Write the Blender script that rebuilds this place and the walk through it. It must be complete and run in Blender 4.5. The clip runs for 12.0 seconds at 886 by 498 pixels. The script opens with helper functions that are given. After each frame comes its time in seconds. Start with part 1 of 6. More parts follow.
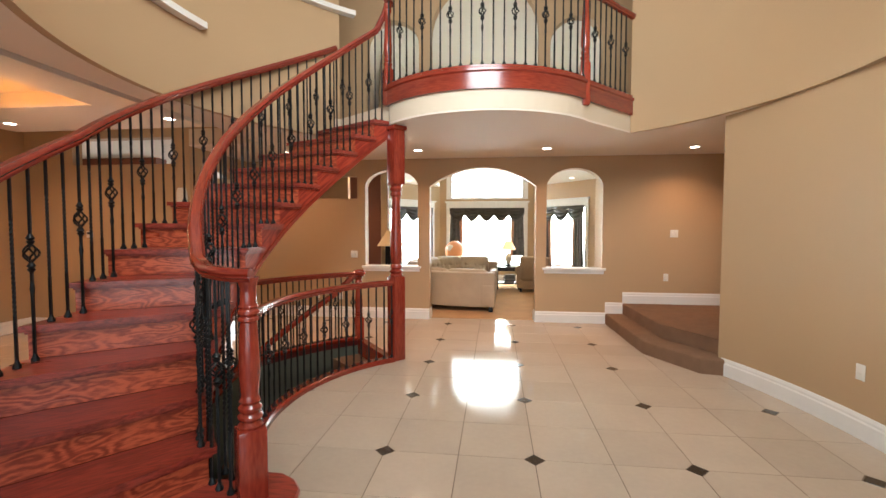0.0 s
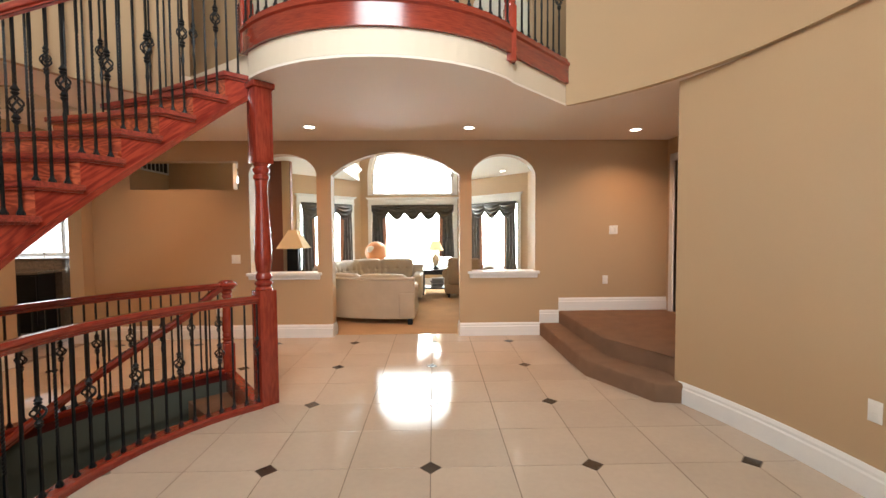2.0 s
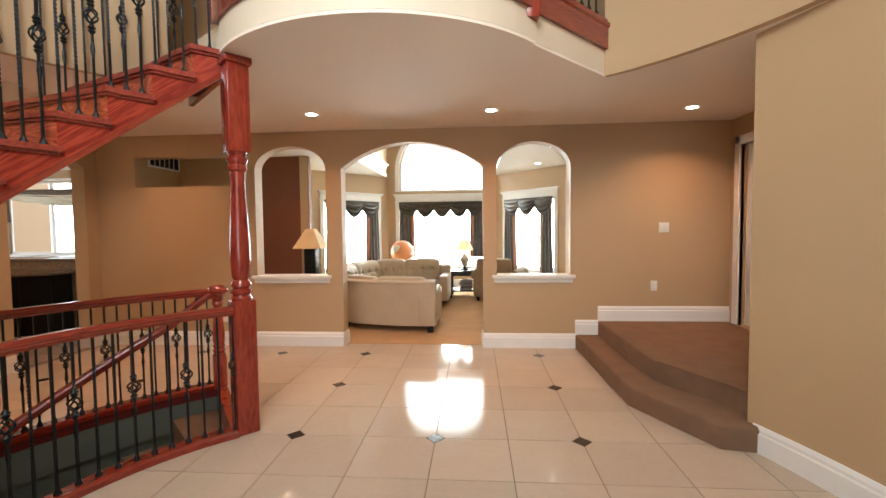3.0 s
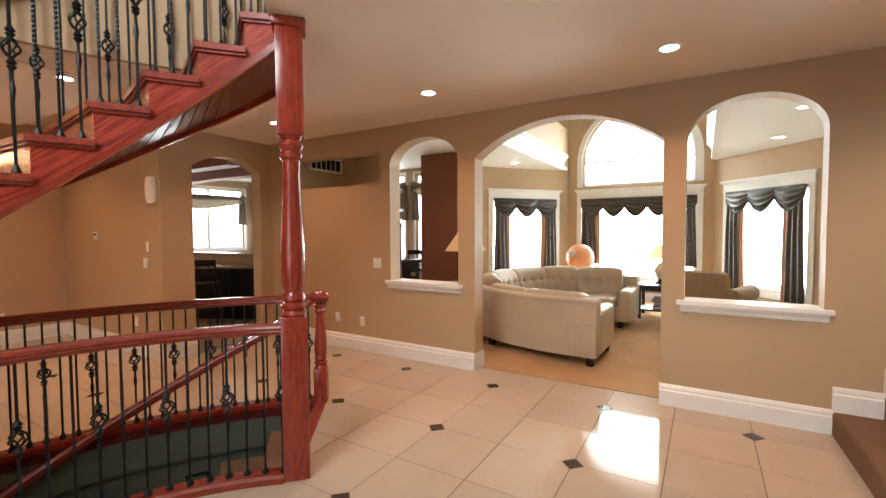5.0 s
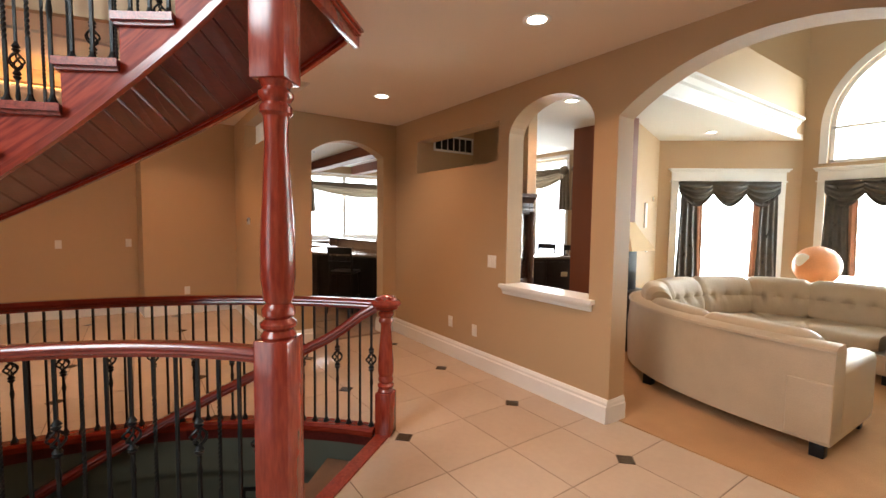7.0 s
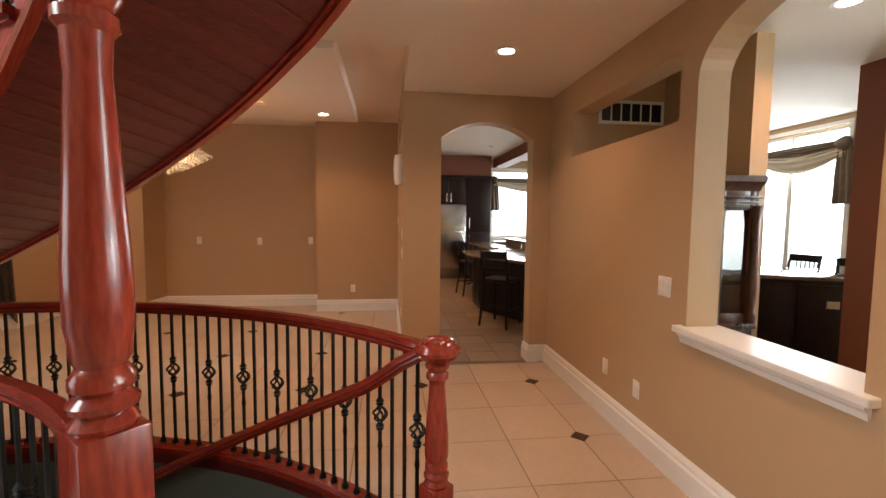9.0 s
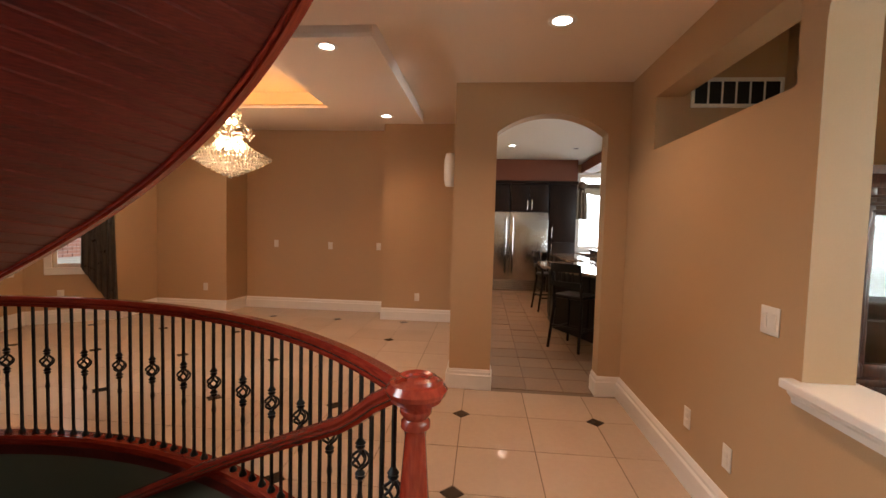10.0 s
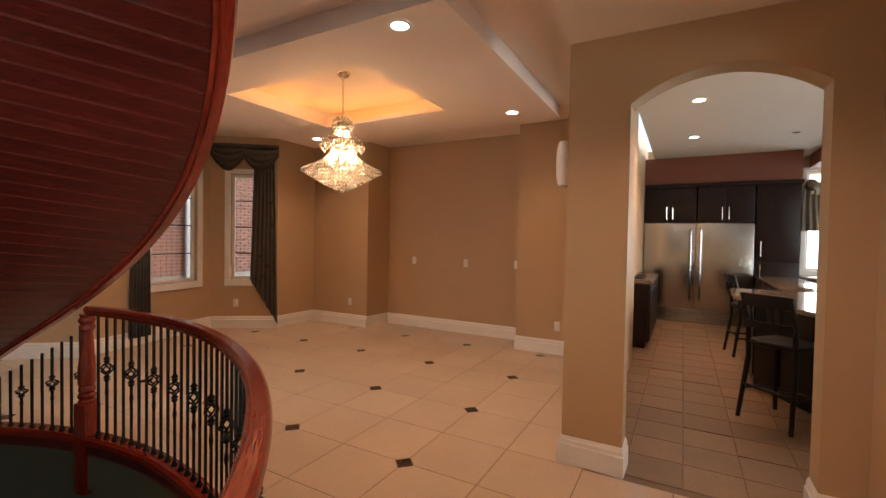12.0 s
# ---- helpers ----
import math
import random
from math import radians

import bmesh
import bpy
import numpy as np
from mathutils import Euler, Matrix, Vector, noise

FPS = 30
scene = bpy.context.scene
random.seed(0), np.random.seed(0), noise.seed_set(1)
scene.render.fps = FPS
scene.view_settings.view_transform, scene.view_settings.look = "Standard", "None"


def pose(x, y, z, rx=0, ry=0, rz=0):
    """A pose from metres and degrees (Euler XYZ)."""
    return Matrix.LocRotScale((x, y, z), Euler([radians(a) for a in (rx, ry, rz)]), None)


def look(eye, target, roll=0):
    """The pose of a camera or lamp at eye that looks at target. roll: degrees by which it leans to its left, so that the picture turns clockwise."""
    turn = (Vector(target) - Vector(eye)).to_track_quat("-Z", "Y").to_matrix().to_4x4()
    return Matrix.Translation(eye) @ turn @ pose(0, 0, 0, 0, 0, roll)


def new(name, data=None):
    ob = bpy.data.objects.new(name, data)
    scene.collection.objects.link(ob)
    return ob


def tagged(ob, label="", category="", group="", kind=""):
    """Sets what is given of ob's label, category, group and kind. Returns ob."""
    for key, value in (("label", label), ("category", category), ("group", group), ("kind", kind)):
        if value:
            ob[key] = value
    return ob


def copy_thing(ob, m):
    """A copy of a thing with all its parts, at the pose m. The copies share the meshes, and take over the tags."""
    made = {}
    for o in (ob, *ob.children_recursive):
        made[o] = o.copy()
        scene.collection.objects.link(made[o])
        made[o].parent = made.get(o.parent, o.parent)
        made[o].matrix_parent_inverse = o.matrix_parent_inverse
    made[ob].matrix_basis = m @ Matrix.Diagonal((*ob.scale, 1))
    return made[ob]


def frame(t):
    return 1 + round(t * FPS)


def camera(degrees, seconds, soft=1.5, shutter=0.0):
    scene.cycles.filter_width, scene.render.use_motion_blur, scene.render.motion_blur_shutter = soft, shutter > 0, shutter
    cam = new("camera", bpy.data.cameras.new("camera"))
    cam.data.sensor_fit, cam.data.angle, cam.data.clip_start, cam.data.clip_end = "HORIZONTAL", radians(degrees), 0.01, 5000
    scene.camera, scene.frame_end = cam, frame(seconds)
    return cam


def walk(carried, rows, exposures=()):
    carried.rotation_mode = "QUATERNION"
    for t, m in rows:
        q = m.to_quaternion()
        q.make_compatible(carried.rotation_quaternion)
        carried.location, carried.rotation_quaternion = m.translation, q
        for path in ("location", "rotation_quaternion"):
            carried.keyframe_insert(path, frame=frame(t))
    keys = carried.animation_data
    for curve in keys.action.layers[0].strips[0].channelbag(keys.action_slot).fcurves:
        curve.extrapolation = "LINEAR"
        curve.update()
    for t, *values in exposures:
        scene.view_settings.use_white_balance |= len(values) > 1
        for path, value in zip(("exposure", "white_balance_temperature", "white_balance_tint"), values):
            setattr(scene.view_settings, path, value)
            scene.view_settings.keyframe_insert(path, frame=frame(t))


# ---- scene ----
LENS, EXPO = 91.0, 0.53
cam = camera(LENS, 12.0)
PATH = [
    (0, (0.038, -0.071, 1.538), (-0.2, 1.913, 1.446), 0.1),
    (0.5, (0.034, 0.235, 1.513), (-0.126, 2.226, 1.427), -0.2),
    (1, (0.061, 0.554, 1.492), (0.025, 2.552, 1.405), -0.4),
    (1.5, (0.189, 0.863, 1.482), (0.239, 2.861, 1.395), -0.5),
    (2, (0.341, 1.177, 1.486), (0.383, 3.175, 1.398), -0.4),
    (2.5, (0.451, 1.502, 1.493), (0.438, 3.499, 1.399), -0.4),
    (2.7, (0.508, 1.643, 1.49), (0.452, 3.64, 1.394), -0.5),
    (4.3, (0.928, 2.662, 1.522), (0.201, 4.524, 1.434), -0.5),
    (4.5, (0.965, 2.795, 1.522), (0.142, 4.616, 1.436), -0.4),
    (5, (1.005, 3.13, 1.492), (-0.023, 4.843, 1.407), -0.3),
    (5.5, (1.022, 3.469, 1.503), (-0.165, 5.075, 1.408), -0.3),
    (6, (1.011, 3.803, 1.532), (-0.351, 5.264, 1.421), -0.2),
    (6.5, (0.913, 4.129, 1.497), (-0.597, 5.435, 1.38), 0.3),
    (7, (0.793, 4.423, 1.491), (-0.841, 5.569, 1.361), 0.7),
    (7.2, (0.733, 4.558, 1.491), (-0.956, 5.621, 1.354), 0.7),
    (8.8, (0.105, 5.524, 1.491), (-1.859, 5.87, 1.345), 0.4),
    (9, (0.015, 5.592, 1.497), (-1.965, 5.841, 1.354), 0.6),
    (9.5, (-0.22, 5.808, 1.474), (-2.216, 5.836, 1.349), 1.2),
    (10, (-0.44, 6.014, 1.467), (-2.429, 5.832, 1.359), 1.5),
    (10.5, (-0.656, 6.165, 1.468), (-2.608, 5.739, 1.376), 1.8),
    (11, (-0.92, 6.261, 1.471), (-2.814, 5.623, 1.392), 1.8),
    (11.5, (-1.195, 6.342, 1.464), (-3.022, 5.531, 1.399), 1.5),
    (12, (-1.447, 6.408, 1.455), (-3.198, 5.443, 1.407), 1.0),
]
walk(cam, [(t, look(eye, target, roll)) for t, eye, target, roll in PATH],
     exposures=[(0.0, EXPO), (7.2, EXPO), (9.5, EXPO - 0.1)])

# ---------------------------------------------------------------- world and sun
from mathutils.geometry import tessellate_polygon

world = bpy.data.worlds.new("sky")
scene.world = world
world.use_nodes = True
wn = world.node_tree
sky = wn.nodes.new("ShaderNodeTexSky")
sky.sky_type, sky.sun_disc = "NISHITA", False
sky.sun_elevation, sky.sun_rotation = radians(46), radians(-67)
wn.links.new(sky.outputs[0], wn.nodes["Background"].inputs[0])
wn.nodes["Background"].inputs[1].default_value = 0.15
sun = new("sun", bpy.data.lights.new("sun", "SUN"))
sun.data.energy, sun.data.angle, sun.data.color = 1.5, radians(10), (1, 0.95, 0.88)
sun.matrix_world = look((-14, 6, 16), (0, 0, 0))


def area(name, eye, target, sx, sy, watts, color=(1, 1, 1), shape="RECTANGLE"):
    lamp = new(name, bpy.data.lights.new(name, "AREA"))
    lamp.data.shape, lamp.data.size, lamp.data.size_y = shape, sx, sy
    lamp.data.energy, lamp.data.color = watts, color
    lamp.matrix_world = look(eye, target)
    return lamp


CEIL_Z = 2.72
DAY = (0.93, 0.98, 1.0)
DAY_LIVING = (0.88, 1.0, 0.97)
WARM = (1.0, 0.56, 0.33)
# daylight in the window openings of the living room, the breakfast nook and the front wall
area("daylight", (-0.23, 13.2, 1.35), (-0.23, 7, 1.2), 2.1, 1.6, 160, DAY_LIVING)
area("daylight", (-0.23, 13.2, 3.2), (-0.23, 7, 2.0), 2.0, 1.3, 60, DAY_LIVING)
area("daylight", (-2.45, 12.27, 1.35), (-1.0, 10.9, 1.2), 1.4, 1.6, 62, DAY_LIVING)
area("daylight", (2.0, 12.27, 1.35), (0.6, 10.9, 1.2), 1.4, 1.6, 62, DAY_LIVING)
area("daylight", (-6.3, 12.2, 1.8), (-6.0, 8, 1.0), 1.7, 2.1, 120, DAY)
area("daylight", (-11.5, 9.95, 1.85), (-8, 9.7, 1.0), 3.2, 1.6, 70, DAY)
area("daylight", (-0.08, 0.55, 4.4), (-0.08, 4, 3.0), 2.2, 1.9, 165, DAY)
area("daylight", (0, -1.55, 1.4), (0, 3, 1.1), 3.3, 2.2, 36, DAY)


def downlight(x, y, z, watts):
    lamp = area("downlight_lamp", (x, y, z - 0.012), (x, y + 0.0001, 0), 0.11, 0.11, watts, WARM, "DISK")
    lamp.data.spread = radians(125)


HALL_POTS = ((-3.19, 6.45), (-1.13, 6.45), (0.78, 6.5), (2.87, 6.62))
DINE_Z = 2.84             # underside of the dropped dining ceiling panel
DINE_POTS = ((-3.82, 4.75), (-5.98, 4.74), (-6.02, 1.82), (-3.85, 1.82))
KITCH_POTS = ((-7.0, 6.52), (-8.91, 6.51))
for x, y in HALL_POTS:
    downlight(x, y, CEIL_Z, 6.5)
for x, y in DINE_POTS:
    downlight(x, y, DINE_Z, 7)
for x, y in KITCH_POTS:
    downlight(x, y, 3.02, 14)
downlight(-2.35, 8.3, 2.80, 6)
bulb = new("chandelier_bulb", bpy.data.lights.new("chandelier_bulb", "POINT"))
bulb.data.energy, bulb.data.color, bulb.data.shadow_soft_size = 24, WARM, 0.1
bulb.location = (-4.873, 3.321, 2.27)

# ---------------------------------------------------------------- helpers
Z = Vector((0, 0, 1))


def thing(name, loc, label, category, group="", kind=""):
    e = new(name)
    e.location, e.empty_display_size = loc, 0.05
    return tagged(e, label, category, group, kind)


def mesh_of(bm, name, material, smooth=True):
    bmesh.ops.recalc_face_normals(bm, faces=bm.faces)
    me = bpy.data.meshes.new(name)
    bm.to_mesh(me)
    bm.free()
    if smooth:
        me.shade_smooth()
        me.set_sharp_from_angle(angle=radians(38))
    me.materials.append(material)
    return me


def part(name, bm, material, parent=None, label="", m=None, smooth=True):
    me = bm if isinstance(bm, bpy.types.Mesh) else mesh_of(bm, name, material, smooth)
    ob = new(name, me)
    if parent:
        ob.parent = parent
        if parent.type == "EMPTY":
            ob.matrix_parent_inverse = Matrix.Translation(-parent.location)
    if m is not None:
        ob.matrix_basis = m
    if label:
        ob["label"] = label
    return ob


def solid(name, bm, material, label, category, group="", kind="", smooth=True):
    return tagged(part(name, bm, material, smooth=smooth), label, category, group, kind)


def box(bm, x0, x1, y0, y1, z0, z1, bevel=0.0, m=None, seg=2):
    vs = [bm.verts.new(p) for p in ((x0, y0, z0), (x1, y0, z0), (x1, y1, z0), (x0, y1, z0), (x0, y0, z1), (x1, y0, z1), (x1, y1, z1), (x0, y1, z1))]
    fs = [bm.faces.new([vs[i] for i in q]) for q in ((0, 3, 2, 1), (4, 5, 6, 7), (0, 1, 5, 4), (1, 2, 6, 5), (2, 3, 7, 6), (3, 0, 4, 7))]
    if bevel:
        es = list({e for f in fs for e in f.edges})
        r = bmesh.ops.bevel(bm, geom=es, offset=bevel, segments=seg, profile=0.5, affect="EDGES", clamp_overlap=True)
        vs = list({v for f in r["faces"] for v in f.verts} | {v for v in vs if v.is_valid})
    if m is not None:
        bmesh.ops.transform(bm, matrix=m, verts=[v for v in vs if v.is_valid])
    return bm


def boxes(*args, bevel=0.0):
    bm = bmesh.new()
    for a in args:
        box(bm, *a, bevel=bevel)
    return bm


def prism(bm, pts, z0, z1, chamfer=0.0):
    """An upright prism over the outline pts; chamfer eases the upper edge."""
    n = len(pts)
    cx, cy = sum(p[0] for p in pts) / n, sum(p[1] for p in pts) / n
    rings = [[(x, y, z0) for x, y in pts]]
    if chamfer:
        rings.append([(x, y, z1 - chamfer) for x, y in pts])
        rings.append([(x + (cx - x) * chamfer / max(0.02, math.hypot(cx - x, cy - y)), y + (cy - y) * chamfer / max(0.02, math.hypot(cx - x, cy - y)), z1) for x, y in pts])
    else:
        rings.append([(x, y, z1) for x, y in pts])
    rv = [[bm.verts.new(p) for p in r] for r in rings]
    for a, b in zip(rv, rv[1:]):
        for i in range(n):
            bm.faces.new((a[i], a[(i + 1) % n], b[(i + 1) % n], b[i]))
    bm.faces.new(rv[-1])
    bm.faces.new(rv[0][::-1])
    return bm


def panel(outline, holes, thick, place, bm=None):
    """A slab with openings through it: outline and holes in (u, v); place(u, v, w) gives the world point, w runs from 0 to thick."""
    bm = bm or bmesh.new()
    loops = [outline] + list(holes)
    flat = [p for lp in loops for p in lp]
    tris = tessellate_polygon([[Vector((u, v, 0)) for u, v in lp] for lp in loops])
    front = [bm.verts.new(place(u, v, 0)) for u, v in flat]
    back = [bm.verts.new(place(u, v, thick)) for u, v in flat]
    for t in tris:
        try:
            bm.faces.new([front[i] for i in t])
            bm.faces.new([back[i] for i in t[::-1]])
        except ValueError:
            pass
    k = 0
    for lp in loops:
        n = len(lp)
        for i in range(n):
            a, b = k + i, k + (i + 1) % n
            bm.faces.new((front[a], front[b], back[b], back[a]))
        k += n
    return bm


def arch(u0, u1, v0, spring, crown, n=18, flat=False):
    """Outline of an arched opening: elliptical, or a flat segment with corners at the springing."""
    c, a, h = (u0 + u1) / 2, (u1 - u0) / 2, crown - spring
    pts = [(u0, v0), (u1, v0)]
    for i in range(n + 1):
        s = -1 + 2 * i / n
        if flat:
            r = (a * a + h * h) / (2 * h)
            v = math.sqrt(r * r - (s * a) ** 2) - (r - h)
            pts.append((c - s * a, spring + v))
        else:
            an = math.pi * i / n
            pts.append((c + a * math.cos(an), spring + h * math.sin(an)))
    return pts


def rect(u0, u1, v0, v1):
    return [(u0, v0), (u1, v0), (u1, v1), (u0, v1)]


def lathe(bm, profile, n=20, at=(0, 0, 0), m=None, caps=True):
    """A turned shape from (radius, height) pairs, bottom to top."""
    rings = []
    for r, z in profile:
        rings.append([bm.verts.new((at[0] + r * math.cos(2 * math.pi * i / n), at[1] + r * math.sin(2 * math.pi * i / n), at[2] + z)) for i in range(n)])
    for a, b in zip(rings, rings[1:]):
        for i in range(n):
            bm.faces.new((a[i], a[(i + 1) % n], b[(i + 1) % n], b[i]))
    if caps:
        bm.faces.new(rings[0][::-1])
        bm.faces.new(rings[-1])
    if m is not None:
        bmesh.ops.transform(bm, matrix=m, verts=[v for r in rings for v in r])
    return bm


def sweep(bm, path, profile, closed=False, level=False):
    """Profile (u to the right of the way, v up) drawn along the path."""
    path = [Vector(p) for p in path]
    grain = bm.verts.layers.float_vector.get("grain") or bm.verts.layers.float_vector.new("grain")
    rings, run = [], 0.0
    n = len(path)
    for i, p in enumerate(path):
        run += (p - path[i - 1]).length if i else 0.0
        a = path[(i - 1) % n] if closed or i else path[i]
        b = path[(i + 1) % n] if closed or i < n - 1 else path[i]
        t = (b - a).normalized()
        flat = Vector((t.x, t.y, 0))
        side = (flat if flat.length > 1e-4 else Vector((1, 0, 0))).normalized().cross(Z)
        up = Z if level else side.cross(t).normalized()
        mitre = 1.0
        if 0 < i < n - 1 or closed:
            d1, d2 = (p - a), (b - p)
            d1.z = d2.z = 0
            if d1.length > 1e-6 and d2.length > 1e-6:
                mitre = 1 / max(0.4, math.cos(d1.angle(d2) / 2))
        rings.append([bm.verts.new(p + side * u * mitre + up * v) for u, v in profile])
        for w, (u, v) in zip(rings[-1], profile):
            w[grain] = (run, u, v)
    k = len(profile)
    for a, b in zip(rings, rings[1:] + ([rings[0]] if closed else [])):
        for i in range(k):
            bm.faces.new((a[i], a[(i + 1) % k], b[(i + 1) % k], b[i]))
    if not closed:
        bm.faces.new(rings[0])
        bm.faces.new(rings[-1][::-1])
    return bm


def arc(c, r, a0, a1, n, z=0.0):
    """Points along a circle from a0 to a1 degrees; z a number or a function of the angle."""
    out = []
    for i in range(n + 1):
        a = a0 + (a1 - a0) * i / n
        out.append((c[0] + r * math.cos(radians(a)), c[1] + r * math.sin(radians(a)), z(a) if callable(z) else z))
    return out


def ring_sector(bm, c, r0, r1, a0, a1, z0, z1, n=24):
    """A curved wall or slab between two radii; z0 and z1 numbers or functions of the angle."""
    f0 = z0 if callable(z0) else (lambda a: z0)
    f1 = z1 if callable(z1) else (lambda a: z1)
    grain = bm.verts.layers.float_vector.get("grain") or bm.verts.layers.float_vector.new("grain")
    rings = []
    for i in range(n + 1):
        a = a0 + (a1 - a0) * i / n
        co, si = math.cos(radians(a)), math.sin(radians(a))
        rings.append([bm.verts.new((c[0] + r * co, c[1] + r * si, z)) for r, z in ((r0, f0(a)), (r1, f0(a)), (r1, f1(a)), (r0, f1(a)))])
        for v, r in zip(rings[-1], (r0, r1, r1, r0)):
            v[grain] = (radians(a) * (r0 + r1) / 2, v.co.z - (f0(a) if callable(z0) else 0.0), r)
    for a, b in zip(rings, rings[1:]):
        for i in range(4):
            bm.faces.new((a[i], a[(i + 1) % 4], b[(i + 1) % 4], b[i]))
    bm.faces.new(rings[0])
    bm.faces.new(rings[-1][::-1])
    return bm


def tube(bm, path, r, n=8, closed=False):
    return sweep(bm, path, [(r * math.cos(2 * math.pi * i / n), r * math.sin(2 * math.pi * i / n)) for i in range(n)], closed)


def tube3(bm, path, r, n=6):
    """A round tube along any path in space, with steady frames."""
    path = [Vector(p) for p in path]
    rings, last = [], None
    for i, p in enumerate(path):
        t = (path[min(i + 1, len(path) - 1)] - path[max(i - 1, 0)]).normalized()
        s = last if last is not None else (Vector((1, 0, 0)) if abs(t.x) < 0.9 else Vector((0, 1, 0)))
        s = (s - t * s.dot(t)).normalized()
        last, w = s, t.cross(s)
        rr = r[i] if isinstance(r, (list, tuple)) else r
        rings.append([bm.verts.new(p + s * rr * math.cos(2 * math.pi * k / n) + w * rr * math.sin(2 * math.pi * k / n)) for k in range(n)])
    for a, b in zip(rings, rings[1:]):
        for k in range(n):
            bm.faces.new((a[k], a[(k + 1) % n], b[(k + 1) % n], b[k]))
    bm.faces.new(rings[0][::-1])
    bm.faces.new(rings[-1])
    return bm


# ---------------------------------------------------------------- materials
def material(name, color, rough=0.5, metal=0.0, vary=0.06, scale=3.0, fine=60.0, bump=0.02, coat=0.0, spec=0.5, piece=0.0, stretch=(1, 1, 1), rough_vary=0.1):
    """Paint, plaster, cloth and the like: base colour varied at two scales, roughness broken up, fine relief."""
    m = bpy.data.materials.new(name)
    m.use_nodes = True
    nt = m.node_tree
    b = nt.nodes["Principled BSDF"]
    b.inputs["Metallic"].default_value = metal
    b.inputs["Coat Weight"].default_value = coat
    b.inputs["Coat Roughness"].default_value = 0.08
    b.inputs["Specular IOR Level"].default_value = spec
    co = nt.nodes.new("ShaderNodeNewGeometry")
    mp = nt.nodes.new("ShaderNodeMapping")
    mp.inputs["Scale"].default_value = stretch
    nt.links.new(co.outputs["Position"], mp.inputs[0])
    n1, n2 = nt.nodes.new("ShaderNodeTexNoise"), nt.nodes.new("ShaderNodeTexNoise")
    n1.inputs["Scale"].default_value, n2.inputs["Scale"].default_value = scale, fine
    n1.inputs["Detail"].default_value, n2.inputs["Detail"].default_value = 4, 3
    for n in (n1, n2):
        nt.links.new(mp.outputs[0], n.inputs["Vector"])
    add = nt.nodes.new("ShaderNodeMath")
    add.operation = "MULTIPLY_ADD"
    nt.links.new(n2.outputs[0], add.inputs[0])
    add.inputs[1].default_value = 0.6
    nt.links.new(n1.outputs[0], add.inputs[2])
    rng = nt.nodes.new("ShaderNodeMapRange")
    rng.inputs["From Min"].default_value, rng.inputs["From Max"].default_value = 0.45, 1.15
    rng.inputs["To Min"].default_value, rng.inputs["To Max"].default_value = 1 - vary, 1 + vary
    nt.links.new(add.outputs[0], rng.inputs[0])
    val = rng.outputs[0]
    if piece:
        oi = nt.nodes.new("ShaderNodeObjectInfo")
        pr = nt.nodes.new("ShaderNodeMapRange")
        pr.inputs["To Min"].default_value, pr.inputs["To Max"].default_value = 1 - piece, 1 + piece
        nt.links.new(oi.outputs["Random"], pr.inputs[0])
        mu = nt.nodes.new("ShaderNodeMath")
        mu.operation = "MULTIPLY"
        nt.links.new(val, mu.inputs[0])
        nt.links.new(pr.outputs[0], mu.inputs[1])
        val = mu.outputs[0]
    mix = nt.nodes.new("ShaderNodeVectorMath")
    mix.operation = "SCALE"
    mix.inputs[0].default_value = color
    nt.links.new(val, mix.inputs["Scale"])
    nt.links.new(mix.outputs[0], b.inputs["Base Color"])
    rr = nt.nodes.new("ShaderNodeMapRange")
    rr.inputs["From Min"].default_value, rr.inputs["From Max"].default_value = 0.3, 0.7
    rr.inputs["To Min"].default_value, rr.inputs["To Max"].default_value = rough * (1 - rough_vary), min(1, rough * (1 + rough_vary))
    nt.links.new(n1.outputs[0], rr.inputs[0])
    nt.links.new(rr.outputs[0], b.inputs["Roughness"])
    if bump:
        bp = nt.nodes.new("ShaderNodeBump")
        bp.inputs["Strength"].default_value, bp.inputs["Distance"].default_value = min(1, bump * 10), 0.002 if bump < 0.2 else 0.006
        nt.links.new(n2.outputs[0], bp.inputs["Height"])
        nt.links.new(bp.outputs[0], b.inputs["Normal"])
    return m


